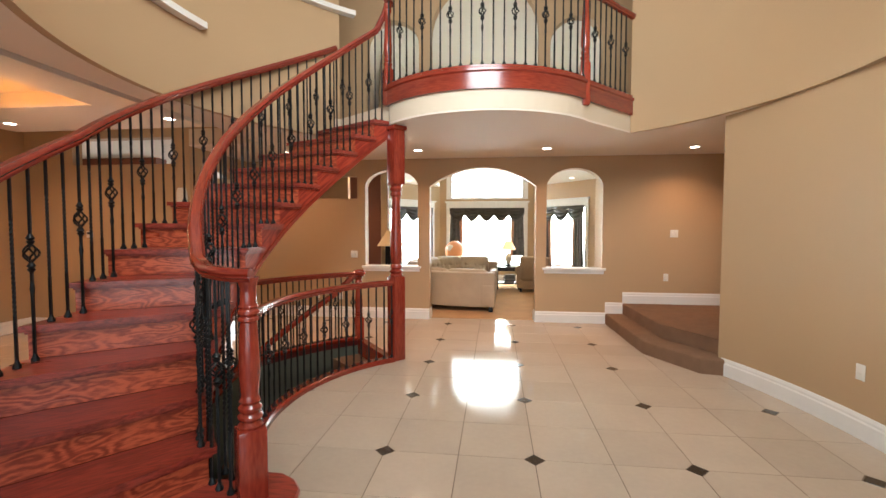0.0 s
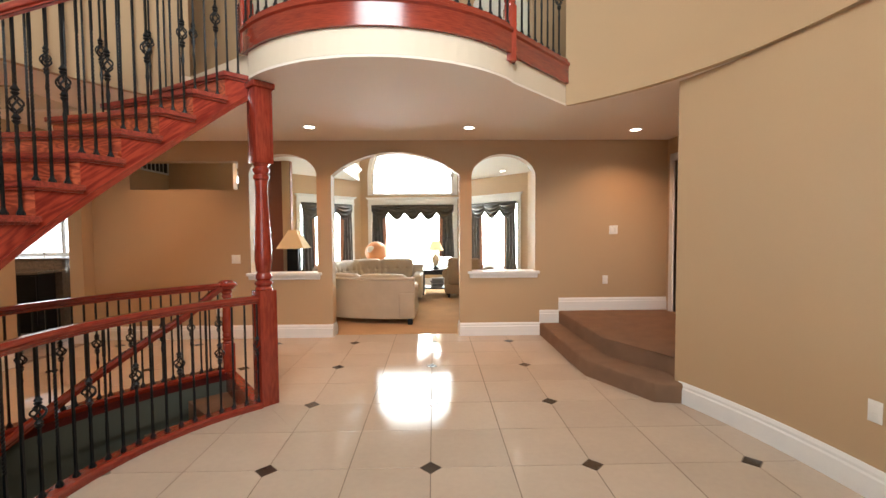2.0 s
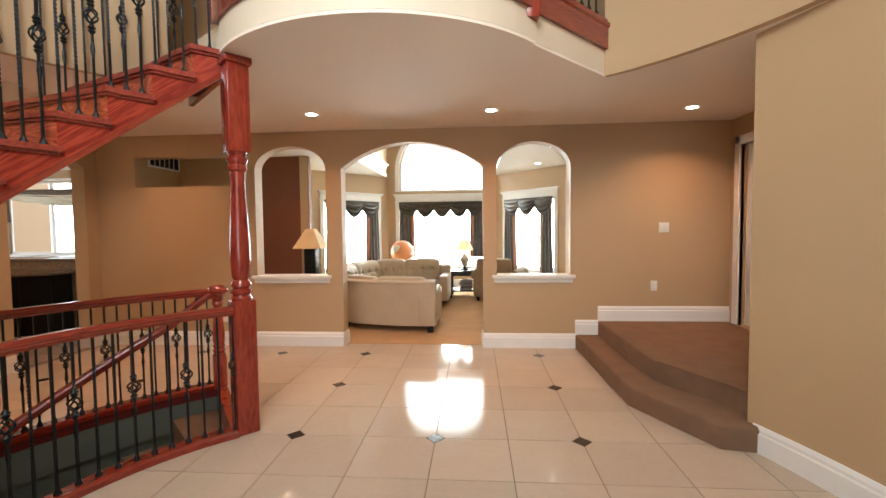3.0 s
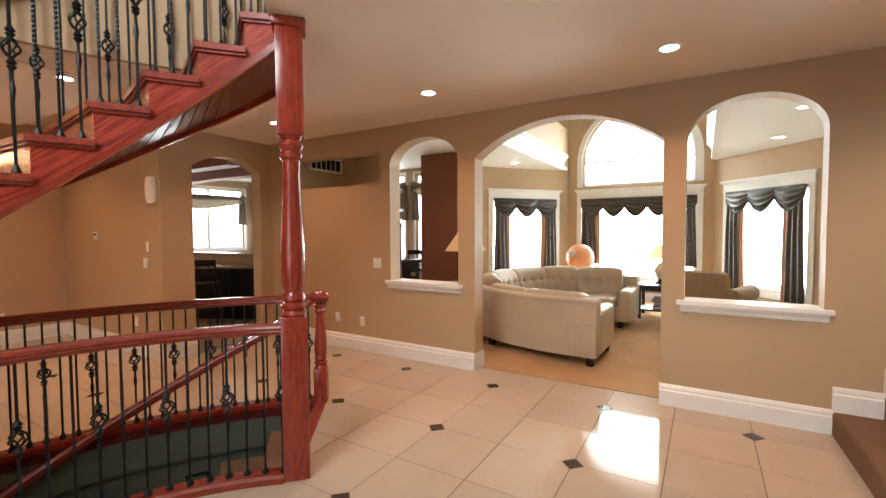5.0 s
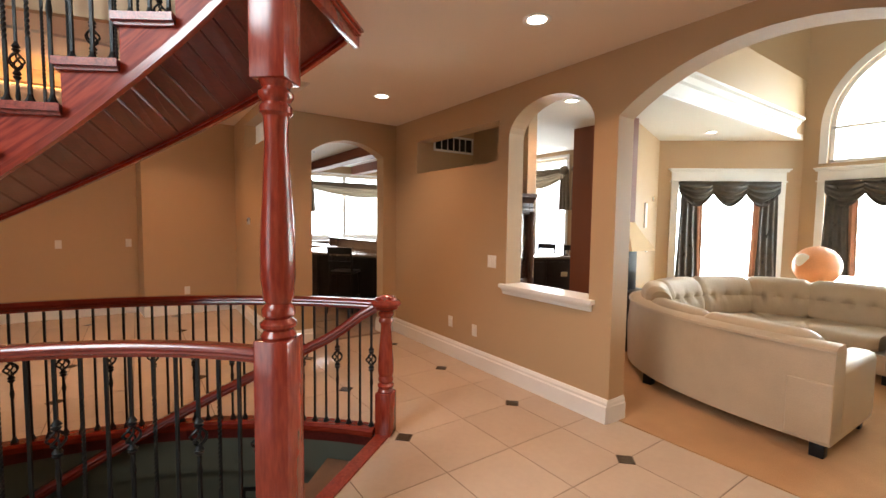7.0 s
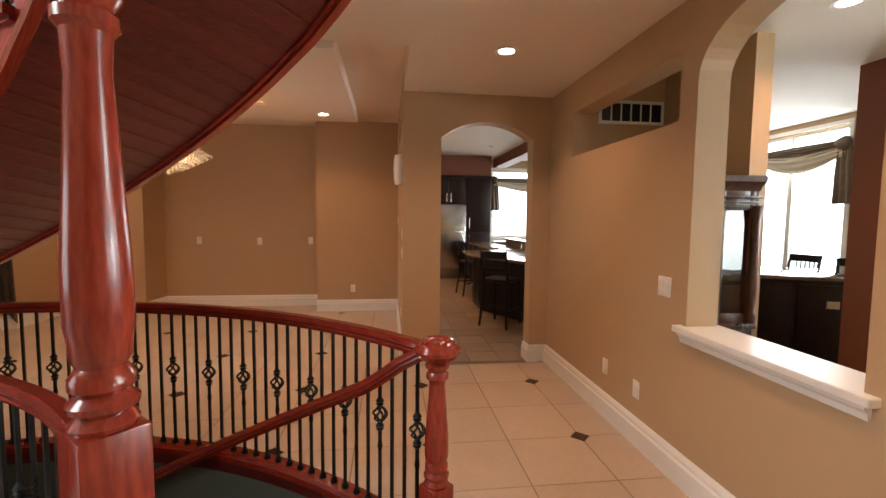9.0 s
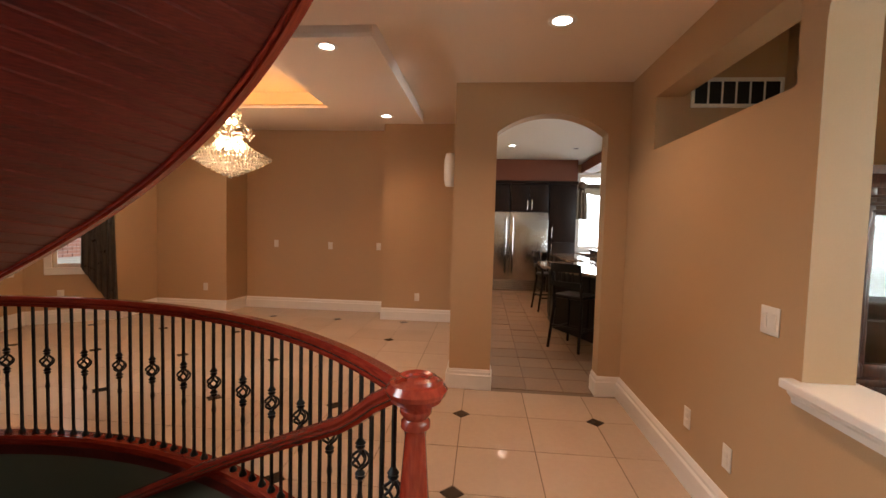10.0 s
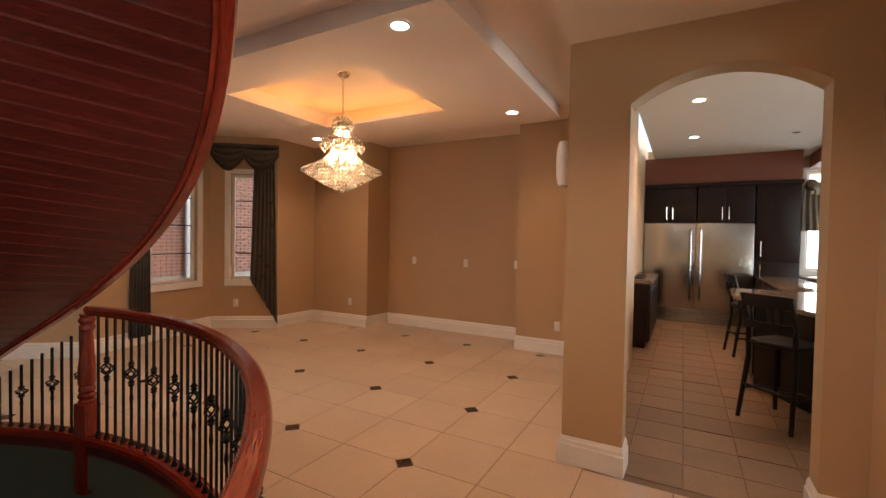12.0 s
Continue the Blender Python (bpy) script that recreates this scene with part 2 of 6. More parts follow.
def wood(name, dark, light, rough=0.25, axis=(1, 1, 14), coat=0.5, scale=3.0, piece=0.12, grain=0.85, spec=0.5, along_piece=False):
    """Varnished oak: cathedral figure drawn out along the board, with short pores."""
    m = bpy.data.materials.new(name)
    m.use_nodes = True
    nt = m.node_tree
    b = nt.nodes["Principled BSDF"]
    b.inputs["Coat Weight"].default_value, b.inputs["Coat Roughness"].default_value = coat, 0.14
    b.inputs["Specular IOR Level"].default_value = spec
    oi = nt.nodes.new("ShaderNodeObjectInfo")
    off = nt.nodes.new("ShaderNodeVectorMath")
    off.operation = "MULTIPLY_ADD"
    off.inputs[1].default_value = (7, 5, 3)
    nt.links.new(oi.outputs["Random"], off.inputs[0])
    if along_piece:
        at = nt.nodes.new("ShaderNodeAttribute")
        at.attribute_name = "grain"
        nt.links.new(at.outputs["Vector"], off.inputs[2])
    else:
        tc = nt.nodes.new("ShaderNodeTexCoord")
        nt.links.new(tc.outputs["Object"], off.inputs[2])
    mp = nt.nodes.new("ShaderNodeMapping")
    mp.inputs["Scale"].default_value = axis
    nt.links.new(off.outputs[0], mp.inputs[0])
    n1, n2, n3 = (nt.nodes.new("ShaderNodeTexNoise") for _ in range(3))
    for n, sc, de, di in ((n1, scale, 1.5, 0.25), (n2, scale * 11, 3, 0.0), (n3, scale * 0.7, 2, 0.0)):
        n.inputs["Scale"].default_value, n.inputs["Detail"].default_value, n.inputs["Distortion"].default_value = sc, de, di
        nt.links.new(mp.outputs[0], n.inputs["Vector"])

    def calc(op, p, q, r=None):
        nd = nt.nodes.new("ShaderNodeMath")
        nd.operation = op
        for k, v in enumerate((p, q, r)):
            if v is None:
                continue
            if isinstance(v, (int, float)):
                nd.inputs[k].default_value = v
            else:
                nt.links.new(v, nd.inputs[k])
        return nd.outputs[0]

    rings = calc("SINE", calc("MULTIPLY", n1.outputs[0], 62.0), None)
    val = calc("MULTIPLY_ADD", rings, 0.13 * grain, n2.outputs[0])
    val = calc("MULTIPLY_ADD", n3.outputs[0], 0.5, calc("ADD", val, -0.25))
    val = calc("MULTIPLY_ADD", oi.outputs["Random"], piece * 2, calc("ADD", val, -piece))
    cr = nt.nodes.new("ShaderNodeValToRGB")
    cr.color_ramp.elements[0].position, cr.color_ramp.elements[1].position = 0.25, 0.8
    cr.color_ramp.elements[0].color, cr.color_ramp.elements[1].color = (*dark, 1), (*light, 1)
    nt.links.new(val, cr.inputs[0])
    nt.links.new(cr.outputs[0], b.inputs["Base Color"])
    nt.links.new(calc("MULTIPLY_ADD", n3.outputs[0], rough * 0.5, rough * 0.75), b.inputs["Roughness"])
    bp = nt.nodes.new("ShaderNodeBump")
    bp.inputs["Strength"].default_value, bp.inputs["Distance"].default_value = 0.10, 0.0008
    nt.links.new(val, bp.inputs["Height"])
    nt.links.new(bp.outputs[0], b.inputs["Normal"])
    return m


def glowing(name, color, strength):
    m = bpy.data.materials.new(name)
    m.use_nodes = True
    b = m.node_tree.nodes["Principled BSDF"]
    b.inputs["Base Color"].default_value = (*color, 1)
    b.inputs["Emission Color"].default_value = (*color, 1)
    b.inputs["Emission Strength"].default_value = strength
    return m


def glass_of(name, rough=0.0, tint=(1, 1, 1), ior=1.45):
    m = bpy.data.materials.new(name)
    m.use_nodes = True
    b = m.node_tree.nodes["Principled BSDF"]
    b.inputs["Base Color"].default_value = (*tint, 1)
    b.inputs["Transmission Weight"].default_value, b.inputs["Roughness"].default_value, b.inputs["IOR"].default_value = 1, rough, ior
    return m


TAN = (0.475, 0.322, 0.180)
M_WALL = material("tan_wall_paint", TAN, 0.55, vary=0.035, scale=1.3, fine=180, bump=0.03)
M_CEIL = material("ceiling_paint", (0.82, 0.72, 0.62), 0.75, vary=0.03, scale=1.0, fine=140, bump=0.03)
M_LIVCEIL = material("white_ceiling_paint", (0.8, 0.77, 0.7), 0.75, vary=0.02, scale=1.0, fine=140, bump=0.03)
M_WHITE = material("white_trim_paint", (0.78, 0.76, 0.72), 0.35, vary=0.03, scale=4, fine=90, bump=0.01)
M_CREAM = material("cream_plaster", (0.70, 0.60, 0.46), 0.6, vary=0.03, scale=2, fine=120, bump=0.03)
M_RED = material("red_brown_paint", (0.20, 0.065, 0.035), 0.55, vary=0.05, scale=2, fine=120, bump=0.03)
M_TILE = material("polished_cream_tile", (0.50, 0.405, 0.315), 0.085, vary=0.06, scale=2.2, fine=25, bump=0.0, piece=0.045, rough_vary=0.35, spec=0.20)
M_GROUT = material("grout", (0.17, 0.12, 0.085), 0.85, vary=0.12, scale=5, fine=120, bump=0.1)
M_INSET = material("dark_stone_inset", (0.05, 0.036, 0.027), 0.12, vary=0.25, scale=9, fine=80, bump=0.0, piece=0.2)
M_CHERRY = wood("cherry_stained_oak", (0.19, 0.018, 0.011), (0.39, 0.054, 0.027), 0.40, (1.0, 5.5, 5.5), 0.0, 1.3, 0.05, 1.6, 0.22, True)
M_POST = wood("cherry_stained_posts", (0.20, 0.020, 0.011), (0.34, 0.046, 0.022), 0.22, (5, 5, 0.8), 0.35, 1.2, 0.06, 0.35)
M_TREAD = wood("cherry_stained_treads", (0.15, 0.019, 0.013), (0.36, 0.056, 0.034), 0.30, (1.1, 8, 8), 0.15, 1.3, 0.07, 0.9)
# risers: bold oak grain, colour lightened for the daylight on their faces
M_RISER = wood("oak_riser_boards_lit", (0.24, 0.036, 0.018), (0.55, 0.115, 0.050), 0.3, (1.0, 8, 9), 0.3, 1.3, 0.08, 2.0)
M_RAIL = wood("cherry_handrail", (0.15, 0.014, 0.009), (0.31, 0.040, 0.019), 0.2, (0.9, 14, 14), 0.55, 1.3, 0.03, 0.45, 0.5, True)
# darkened copy of the cherry, with the underside's shade in its colour
M_SOFFIT = wood("cherry_boards_shaded", (0.062, 0.008, 0.007), (0.135, 0.018, 0.014), 0.34, (1.0, 9, 9), 0.12, 1.2, 0.10, 0.35, 0.3)
M_IRON = material("black_wrought_iron", (0.012, 0.014, 0.015), 0.38, metal=0.6, vary=0.2, scale=30, fine=200, bump=0.05)
M_STEPCARPET = material("brown_step_carpet", (0.25, 0.148, 0.092), 0.95, vary=0.16, scale=6, fine=420, bump=0.5, spec=0.1)
M_CARPET = material("golden_beige_carpet", (0.52, 0.31, 0.16), 0.95, vary=0.14, scale=3, fine=380, bump=0.5, spec=0.1)
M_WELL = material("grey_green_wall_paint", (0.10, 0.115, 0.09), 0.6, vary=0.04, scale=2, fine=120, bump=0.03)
M_PLASTIC = material("white_plastic", (0.75, 0.72, 0.66), 0.4, vary=0.02, bump=0.0)
M_LEATHER = material("beige_leather", (0.47, 0.36, 0.245), 0.42, vary=0.09, scale=5, fine=130, bump=0.12)
M_DRAPE = material("dark_bronze_drapery", (0.050, 0.040, 0.030), 0.3, vary=0.45, scale=14, fine=160, bump=0.15, coat=0.15)
M_LINING = material("rust_drapery", (0.52, 0.27, 0.17), 0.7, vary=0.12, scale=9, fine=160, bump=0.15)
M_DARKWOOD = wood("dark_espresso_wood", (0.010, 0.006, 0.006), (0.028, 0.013, 0.010), 0.38, (6, 6, 1), 0.08, 1.5, 0.06, 0.4, 0.3)
M_MAHOG = wood("carved_mahogany", (0.025, 0.009, 0.006), (0.10, 0.036, 0.020), 0.3, (6, 6, 1), 0.35, 1.8, 0.06, 0.6)
M_BLACK = material("black_lacquer", (0.009, 0.0085, 0.009), 0.42, spec=0.25, vary=0.2, scale=6, bump=0.01)
M_STEEL = material("brushed_stainless_steel", (0.55, 0.55, 0.54), 0.22, metal=1.0, vary=0.05, scale=2, fine=60, bump=0.02, stretch=(1, 1, 30))
M_SLATE = material("grey_brown_slate_tile", (0.20, 0.125, 0.075), 0.42, vary=0.22, scale=5, fine=40, bump=0.1, piece=0.18)
M_GRANITE = material("polished_granite", (0.16, 0.12, 0.09), 0.12, vary=0.45, scale=40, fine=160, bump=0.0)
M_GLASS = glass_of("window_glass")
M_CRYSTAL = glass_of("crystal", 0.08, (1, 0.95, 0.86), 1.55)
M_CRYSTAL.node_tree.nodes["Principled BSDF"].inputs["Transmission Weight"].default_value = 0.7
M_BULB = glowing("warm_bulb", (1.0, 0.72, 0.38), 30)
M_POT = glowing("downlight_lens", (1.0, 0.93, 0.82), 14)
M_CHROME = material("polished_chrome", (0.7, 0.66, 0.6), 0.12, metal=1.0, vary=0.03, bump=0.0)
M_SHADE = material("cream_lampshade", (0.75, 0.56, 0.33), 0.8, vary=0.05, scale=6, fine=200, bump=0.1)
M_GROUND = material("pale_ground", (0.55, 0.55, 0.5), 0.9, vary=0.1, scale=0.4, fine=6, bump=0.1)
M_BRICK = material("red_brick", (0.36, 0.17, 0.12), 0.85, vary=0.18, scale=6, fine=60, bump=0.2, piece=0.2)
M_MORTAR = material("mortar", (0.5, 0.46, 0.4), 0.9, vary=0.1, bump=0.1)

# ---------------------------------------------------------------- structure
CEIL, UP, ROOF = 2.72, 2.96, 6.2
DINE_TOP, COFFER_TOP = 2.98, 3.13
SC = (0.0, 3.45)          # centre of the stair's curve
DC, DR = (-0.10, 3.42), 2.78  # centre and radius of the two-storey drum
RISE, STEP, A0 = 0.1975, 7.5, 240.2
AY0, AY1 = 7.24, 7.43     # the wall with the three arches


def polar(c, r, a):
    return (c[0] + r * math.cos(radians(a)), c[1] + r * math.sin(radians(a)))


def facing_y(y0):
    return lambda u, v, w: (u, y0 + w, v)


def facing_x(x0, s=-1):
    return lambda u, v, w: (x0 + s * w, u, v)


def level(z0):
    return lambda u, v, w: (u, v, z0 + w)


def along(p, q):
    """A wall that stands on the line from p to q; u runs along it, w to its left."""
    d = (Vector(q) - Vector(p)).to_2d().normalized()
    return lambda u, v, w: (p[0] + d.x * u - d.y * w, p[1] + d.y * u + d.x * w, v)


def structure(name, bm, mat, label, cat, smooth=False):
    return solid(name, bm, mat, label, cat, kind="structure", smooth=smooth)


# floor slab with the stair well cut out of it
WELL_IN, WELL_OUT, WELL_A, WELL_B = 1.80, 2.98, 127.5, 226.0
well = [polar(SC, WELL_IN, WELL_A + (WELL_B - WELL_A) * i / 24) for i in range(25)] + [polar(SC, WELL_OUT, WELL_B + (WELL_A - WELL_B) * i / 24) for i in range(25)]
floor = structure("floor", panel(rect(-7.7, 3.9, -1.6, 7.36), [well], 0.2, level(-0.203)), M_GROUT, "polished cream tile floor with dark diamond insets", "floor")
structure("floor_living", boxes((-3.3, 3.9, 7.362, 13.3, -0.2, 0.004)), M_CARPET, "golden beige living room carpet", "floor")
structure("floor_kitchen", boxes((-11.6, -4.34, 5.6, 13.3, -0.21, -0.006), (-4.34, -3.3, 7.362, 13.3, -0.21, -0.006)), M_GROUT, "slate tiled kitchen floor", "floor")

# ceilings and the upper floor
bal = [polar((-0.1, 5.77), 1.43, a) for a in np.linspace(218.5, 321.5, 25)]
void = [polar(SC, 2.80, 134.5), polar(SC, 1.87, 129.5)] + bal[1:] + [(0.99, 4.87), (1.70, 5.60)]
a_r = math.degrees(math.atan2(5.60 - DC[1], 1.70 - DC[0]))
a_l = math.degrees(math.atan2(void[0][1] - DC[1], void[0][0] - DC[0]))
void += [polar(DC, DR + 0.06, a_r - (a_r + 360 - a_l) * i / 60) for i in range(61)][1:-1]
LSHAPE = [(3.9, -1.6), (3.9, 7.26), (-4.32, 7.26), (-4.32, 5.74), (-3.2, 5.74), (-3.2, -1.6)]
structure("ceiling_hall", panel(LSHAPE, [void], 0.02, level(CEIL)), M_CEIL, "painted hall ceiling with recessed downlights", "ceiling")
structure("floor_upper", panel(LSHAPE, [void], UP - CEIL - 0.022, level(CEIL + 0.022)), M_CREAM, "cream plaster edge of the balcony floor", "floor")
structure("ceiling_upper", boxes((-7.8, 4.1, -1.8, 7.5, ROOF, ROOF + 0.1)), M_LIVCEIL, "white upper ceiling", "ceiling")

# the drum round the two-storey space, with a high window opening in front
bm = bmesh.new()
for s0, s1, z0, z1 in ((a_l, 245, CEIL + 0.002, ROOF), (245, 295, CEIL + 0.002, 3.4), (245, 295, 5.4, ROOF), (295, 360 + a_r, CEIL + 0.002, ROOF)):
    ring_sector(bm, DC, DR, DR + 0.15, s0, s1, z0, z1, 40)
structure("wall_drum", bm, M_WALL, "curved tan wall of the two-storey foyer", "wall", True)

# curved wall of the foyer, with the corner beside the carpeted steps
RW = (-2.25, 3.11)
structure("wall_curved", ring_sector(bmesh.new(), RW, 4.985, 5.12, -42, 20.5, 0, CEIL, 40), M_WALL, "curved tan foyer wall", "wall", True)

# wall with the three arches, lower and upper storey
holes = [arch(-1.07, 0.70, -0.001, 2.25, 2.56, flat=True), arch(-2.19, -1.27, 0.87, 2.25, 2.54), arch(0.87, 1.76, 0.87, 2.22, 2.53), rect(-3.80, -2.33, 2.06, 2.445)]
low = [(-4.5, 0), (-1.07, 0)] + list(reversed(holes[0][2:])) + [(0.70, 0), (3.75, 0), (3.75, 2.74), (-4.5, 2.74)]
structure("wall_arches", panel(low, holes[1:], AY1 - AY0, facing_y(AY0)), M_WALL, "tan wall with three arched openings and a high slot", "wall")
uh = [arch(-1.05, 0.72, 3.35, 4.75, 5.65), arch(-2.15, -1.25, 3.35, 4.6, 5.03), arch(0.9, 1.72, 3.35, 4.5, 4.95)]
structure("wall_upper_back", panel(rect(-4.5, 3.75, 2.745, ROOF), uh, AY1 - AY0, facing_y(AY0)), M_WALL, "tan upper hall wall with arched openings", "wall")

# kitchen arch, dining room side wall with its high slot
karch = arch(6.11, 7.05, 0, 2.29, 2.455, flat=True)
structure("wall_kitchen_arch", panel([(5.74, 0), (6.11, 0)] + list(reversed(karch[2:])) + [(7.05, 0), (7.26, 0), (7.26, 3.3), (5.74, 3.3)], [], 0.18, facing_x(-4.32)), M_WALL, "tan wall with an arched kitchen doorway", "wall")
structure("wall_dining_side", panel(rect(-7.2, -4.5, 0, 3.3), [rect(-6.20, -4.58, 2.47, 2.85)], 0.16, facing_y(5.74)), M_WALL, "tan dining room wall with a high slot", "wall")

# dining room walls: shallow recess, bay with two windows seen
DINE = [(-7.0, 5.74), (-7.0, 4.48), (-7.5, 4.42), (-7.5, 2.02), (-7.0, 1.96), (-7.0, 0.78), (-6.22, 0.78), (-5.62, -0.02), (-3.85, 0.32), (-3.25, -0.4), (-3.25, -1.6)]
DWIN = {6: [(0.20, 0.70, 0.76, 2.40)], 7: [(0.24, 0.98, 0.76, 2.40)]}
for i, (p, q) in enumerate(zip(DINE, DINE[1:])):
    ln = math.dist(p, q)
    bm = panel(rect(0, ln, 0, 3.3), [rect(a, b, c, d) for a, b, c, d in DWIN.get(i, [])], 0.14, lambda u, v, w, f=along(p, q): f(u, v, -w))
    structure("wall_dining_%d" % (i + 1), bm, M_WALL, "tan painted dining room wall", "wall")
bm = panel(rect(-7.7, -3.2, -1.6, 5.74), [rect(-5.95, -3.85, 2.07, 4.47)], 0.04, level(DINE_TOP))
box(bm, -6.0, -3.8, 2.02, 4.52, COFFER_TOP, COFFER_TOP + 0.06)
for b in ((-6.0, -5.95, 2.02, 4.52), (-3.85, -3.8, 2.02, 4.52), (-5.95, -3.85, 2.02, 2.07), (-5.95, -3.85, 4.47, 4.52)):
    box(bm, *b, DINE_TOP + 0.041, COFFER_TOP)
structure("ceiling_dining", bm, M_CEIL, "painted dining room ceiling", "ceiling")
structure("wall_bulkhead", boxes((-3.2, -3.1, -1.6, 5.74, CEIL + 0.001, DINE_TOP), (-4.32, -3.2, 5.741, 5.84, CEIL + 0.021, DINE_TOP)), M_WALL, "tan bulkhead over the hall ceiling edge", "wall")
PX0, PX1, PY0, PY1 = -6.41, -3.66, 1.30, 5.155
bm = boxes((PX0, PX0 + 0.06, PY0, PY1, DINE_Z + 0.031, DINE_TOP), (PX1 - 0.06, PX1, PY0, PY1, DINE_Z + 0.031, DINE_TOP), (PX0 + 0.06, PX1 - 0.06, PY0, PY0 + 0.06, DINE_Z + 0.031, DINE_TOP), (PX0 + 0.06, PX1 - 0.06, PY1 - 0.06, PY1, DINE_Z + 0.031, DINE_TOP))
panel(rect(PX0, PX1, PY0, PY1), [rect(-5.60, -4.20, 2.42, 4.12)], 0.03, level(DINE_Z), bm)
structure("ceiling_panel", bm, M_CEIL, "dropped dining ceiling panel with a lit coffer", "ceiling")

# front and outer closing walls
structure("wall_front", boxes((-3.4, -1.7, -1.75, -1.6, 0, 3.3), (1.7, 3.9, -1.75, -1.6, 0, 3.3), (-1.7, 1.7, -1.75, -1.6, 2.5, 3.3), (-1.7, 1.7, -1.75, -1.6, 0, 0.25), (3.755, 3.9, -1.6, 4.6, 0, ROOF)), M_WALL, "plain tan front wall", "wall")
structure("wall_upper_close", boxes((-7.7, -3.21, -1.75, -1.6, 3.3, ROOF), (3.755, 3.9, 4.6, 7.43, 2.75, ROOF), (-4.6, -4.5, 5.74, 7.43, 3.3, ROOF), (-4.5, -3.2, 5.6, 5.739, 3.3, ROOF)), M_WALL, "plain tan upper walls", "wall")

# raised side hall with carpeted steps
structure("wall_side_hall", panel(rect(4.6, 7.26, 0, CEIL), [rect(6.15, 7.05, 0.34, 2.4)], 0.14, facing_x(3.62, 1)), M_WALL, "tan side hall wall with a doorway", "wall")
structure("wall_side_corner", boxes((2.56, 3.62, 4.58, 4.74, 0, CEIL)), M_WALL, "tan side hall return wall", "wall")

# living room shell
LIV = [(-2.37, 9.5), (-2.98, 11.25), (-1.62, 12.95), (1.16, 12.95), (2.52, 11.25), (2.52, 7.43)]
LWIN = {1: (0.30, 1.84, 0.45, 2.14), 2: (0.30, 2.50, 0.45, 2.14), 3: (0.34, 1.88, 0.45, 2.14)}
for i, (p, q) in enumerate(zip(LIV, LIV[1:])):
    ln = math.dist(p, q)
    hs = []
    if i in LWIN:
        hs.append(rect(*LWIN[i]))
    if i == 2:
        hs.append(arch(0.30, 2.50, 2.42, 2.95, 4.08))
    structure("wall_living_%d" % (i + 1), panel(rect(-0.03, ln + 0.03, 0, 5.85), hs, 0.14, along(p, q)), M_WALL, "tan painted living room wall", "wall")
structure("wall_red_brown", boxes((-3.26, -2.36, 9.5, 9.62, 0, 3.4)), M_RED, "red-brown painted partition wall", "wall")
structure("wall_bulkhead_nook", boxes((-3.93, -2.80, 8.12, 8.26, 0, 3.02), (-3.93, -3.80, 7.431, 8.12, 0, 3.02)), M_WALL, "tan partition behind the arched wall", "wall")
bm = boxes((-3.3, -1.62, 7.435, 12.9, 2.80, 2.88), (1.14, 2.9, 7.435, 12.9, 2.80, 2.88))
structure("ceiling_living_side", bm, M_LIVCEIL, "white flat side ceiling of the living room", "ceiling")
structure("wall_living_upper", boxes((-1.72, -1.62, 7.435, 12.9, 2.881, 3.7), (1.14, 1.24, 7.435, 12.9, 2.881, 3.7)), M_WALL, "tan upper living room walls", "wall")
bm = bmesh.new()
vault = [(-3.0, 3.40), (-2.35, 5.72), (1.87, 5.72), (2.5, 3.40), (2.62, 3.40), (1.95, 5.82), (-2.43, 5.82), (-3.12, 3.40)]
prism(bm, vault, 0, 5.5)
bmesh.ops.transform(bm, matrix=Matrix(((1, 0, 0, 0), (0, 0, 1, 7.435), (0, 1, 0, 0), (0, 0, 0, 1))), verts=bm.verts)
structure("ceiling_vault", bm, M_LIVCEIL, "white vaulted living room ceiling", "ceiling")

# kitchen and breakfast nook shell
structure("wall_kitchen", panel(rect(5.6, 13.3, 0, 3.3), [rect(8.3, 11.6, 1.0, 2.75)], 0.15, facing_x(-11.3)), M_WALL, "kitchen end wall", "wall")
structure("wall_nook", panel(rect(-11.3, -2.9, 0, 3.3), [rect(-7.2, -5.42, 0.65, 2.87), rect(-5.1, -4.0, 0.65, 2.87), rect(-11.1, -7.6, 0.95, 2.75)], 0.15, facing_y(12.0)), M_WALL, "breakfast nook wall with tall windows", "wall")
structure("wall_kitchen_side", boxes((-11.45, -7.2, 5.6, 5.74, 0, 3.3)), M_WALL, "kitchen side wall", "wall")
structure("ceiling_kitchen", boxes((-11.45, -2.38, 7.435, 12.1, 3.02, 3.1), (-11.45, -4.5, 5.9, 7.435, 3.02, 3.1)), M_LIVCEIL, "white kitchen ceiling", "ceiling")

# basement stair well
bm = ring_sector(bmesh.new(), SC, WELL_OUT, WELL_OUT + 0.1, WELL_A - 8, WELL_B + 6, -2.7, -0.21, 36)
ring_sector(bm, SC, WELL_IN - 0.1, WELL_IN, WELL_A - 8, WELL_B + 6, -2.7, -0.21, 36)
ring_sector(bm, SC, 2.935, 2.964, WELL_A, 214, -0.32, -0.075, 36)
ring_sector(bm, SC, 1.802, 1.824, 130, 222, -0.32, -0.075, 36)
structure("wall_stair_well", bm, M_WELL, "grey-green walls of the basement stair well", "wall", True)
structure("floor_basement", boxes((-3.4, 0, 0.8, 6.6, -2.8, -2.7)), M_STEPCARPET, "brown basement carpet", "floor")

# ---------------------------------------------------------------- skirting, sills, trim
BASE = [(0, 0), (0.022, 0), (0.022, 0.125), (0.014, 0.135), (0.014, 0.155), (0.005, 0.178), (0, 0.18)]


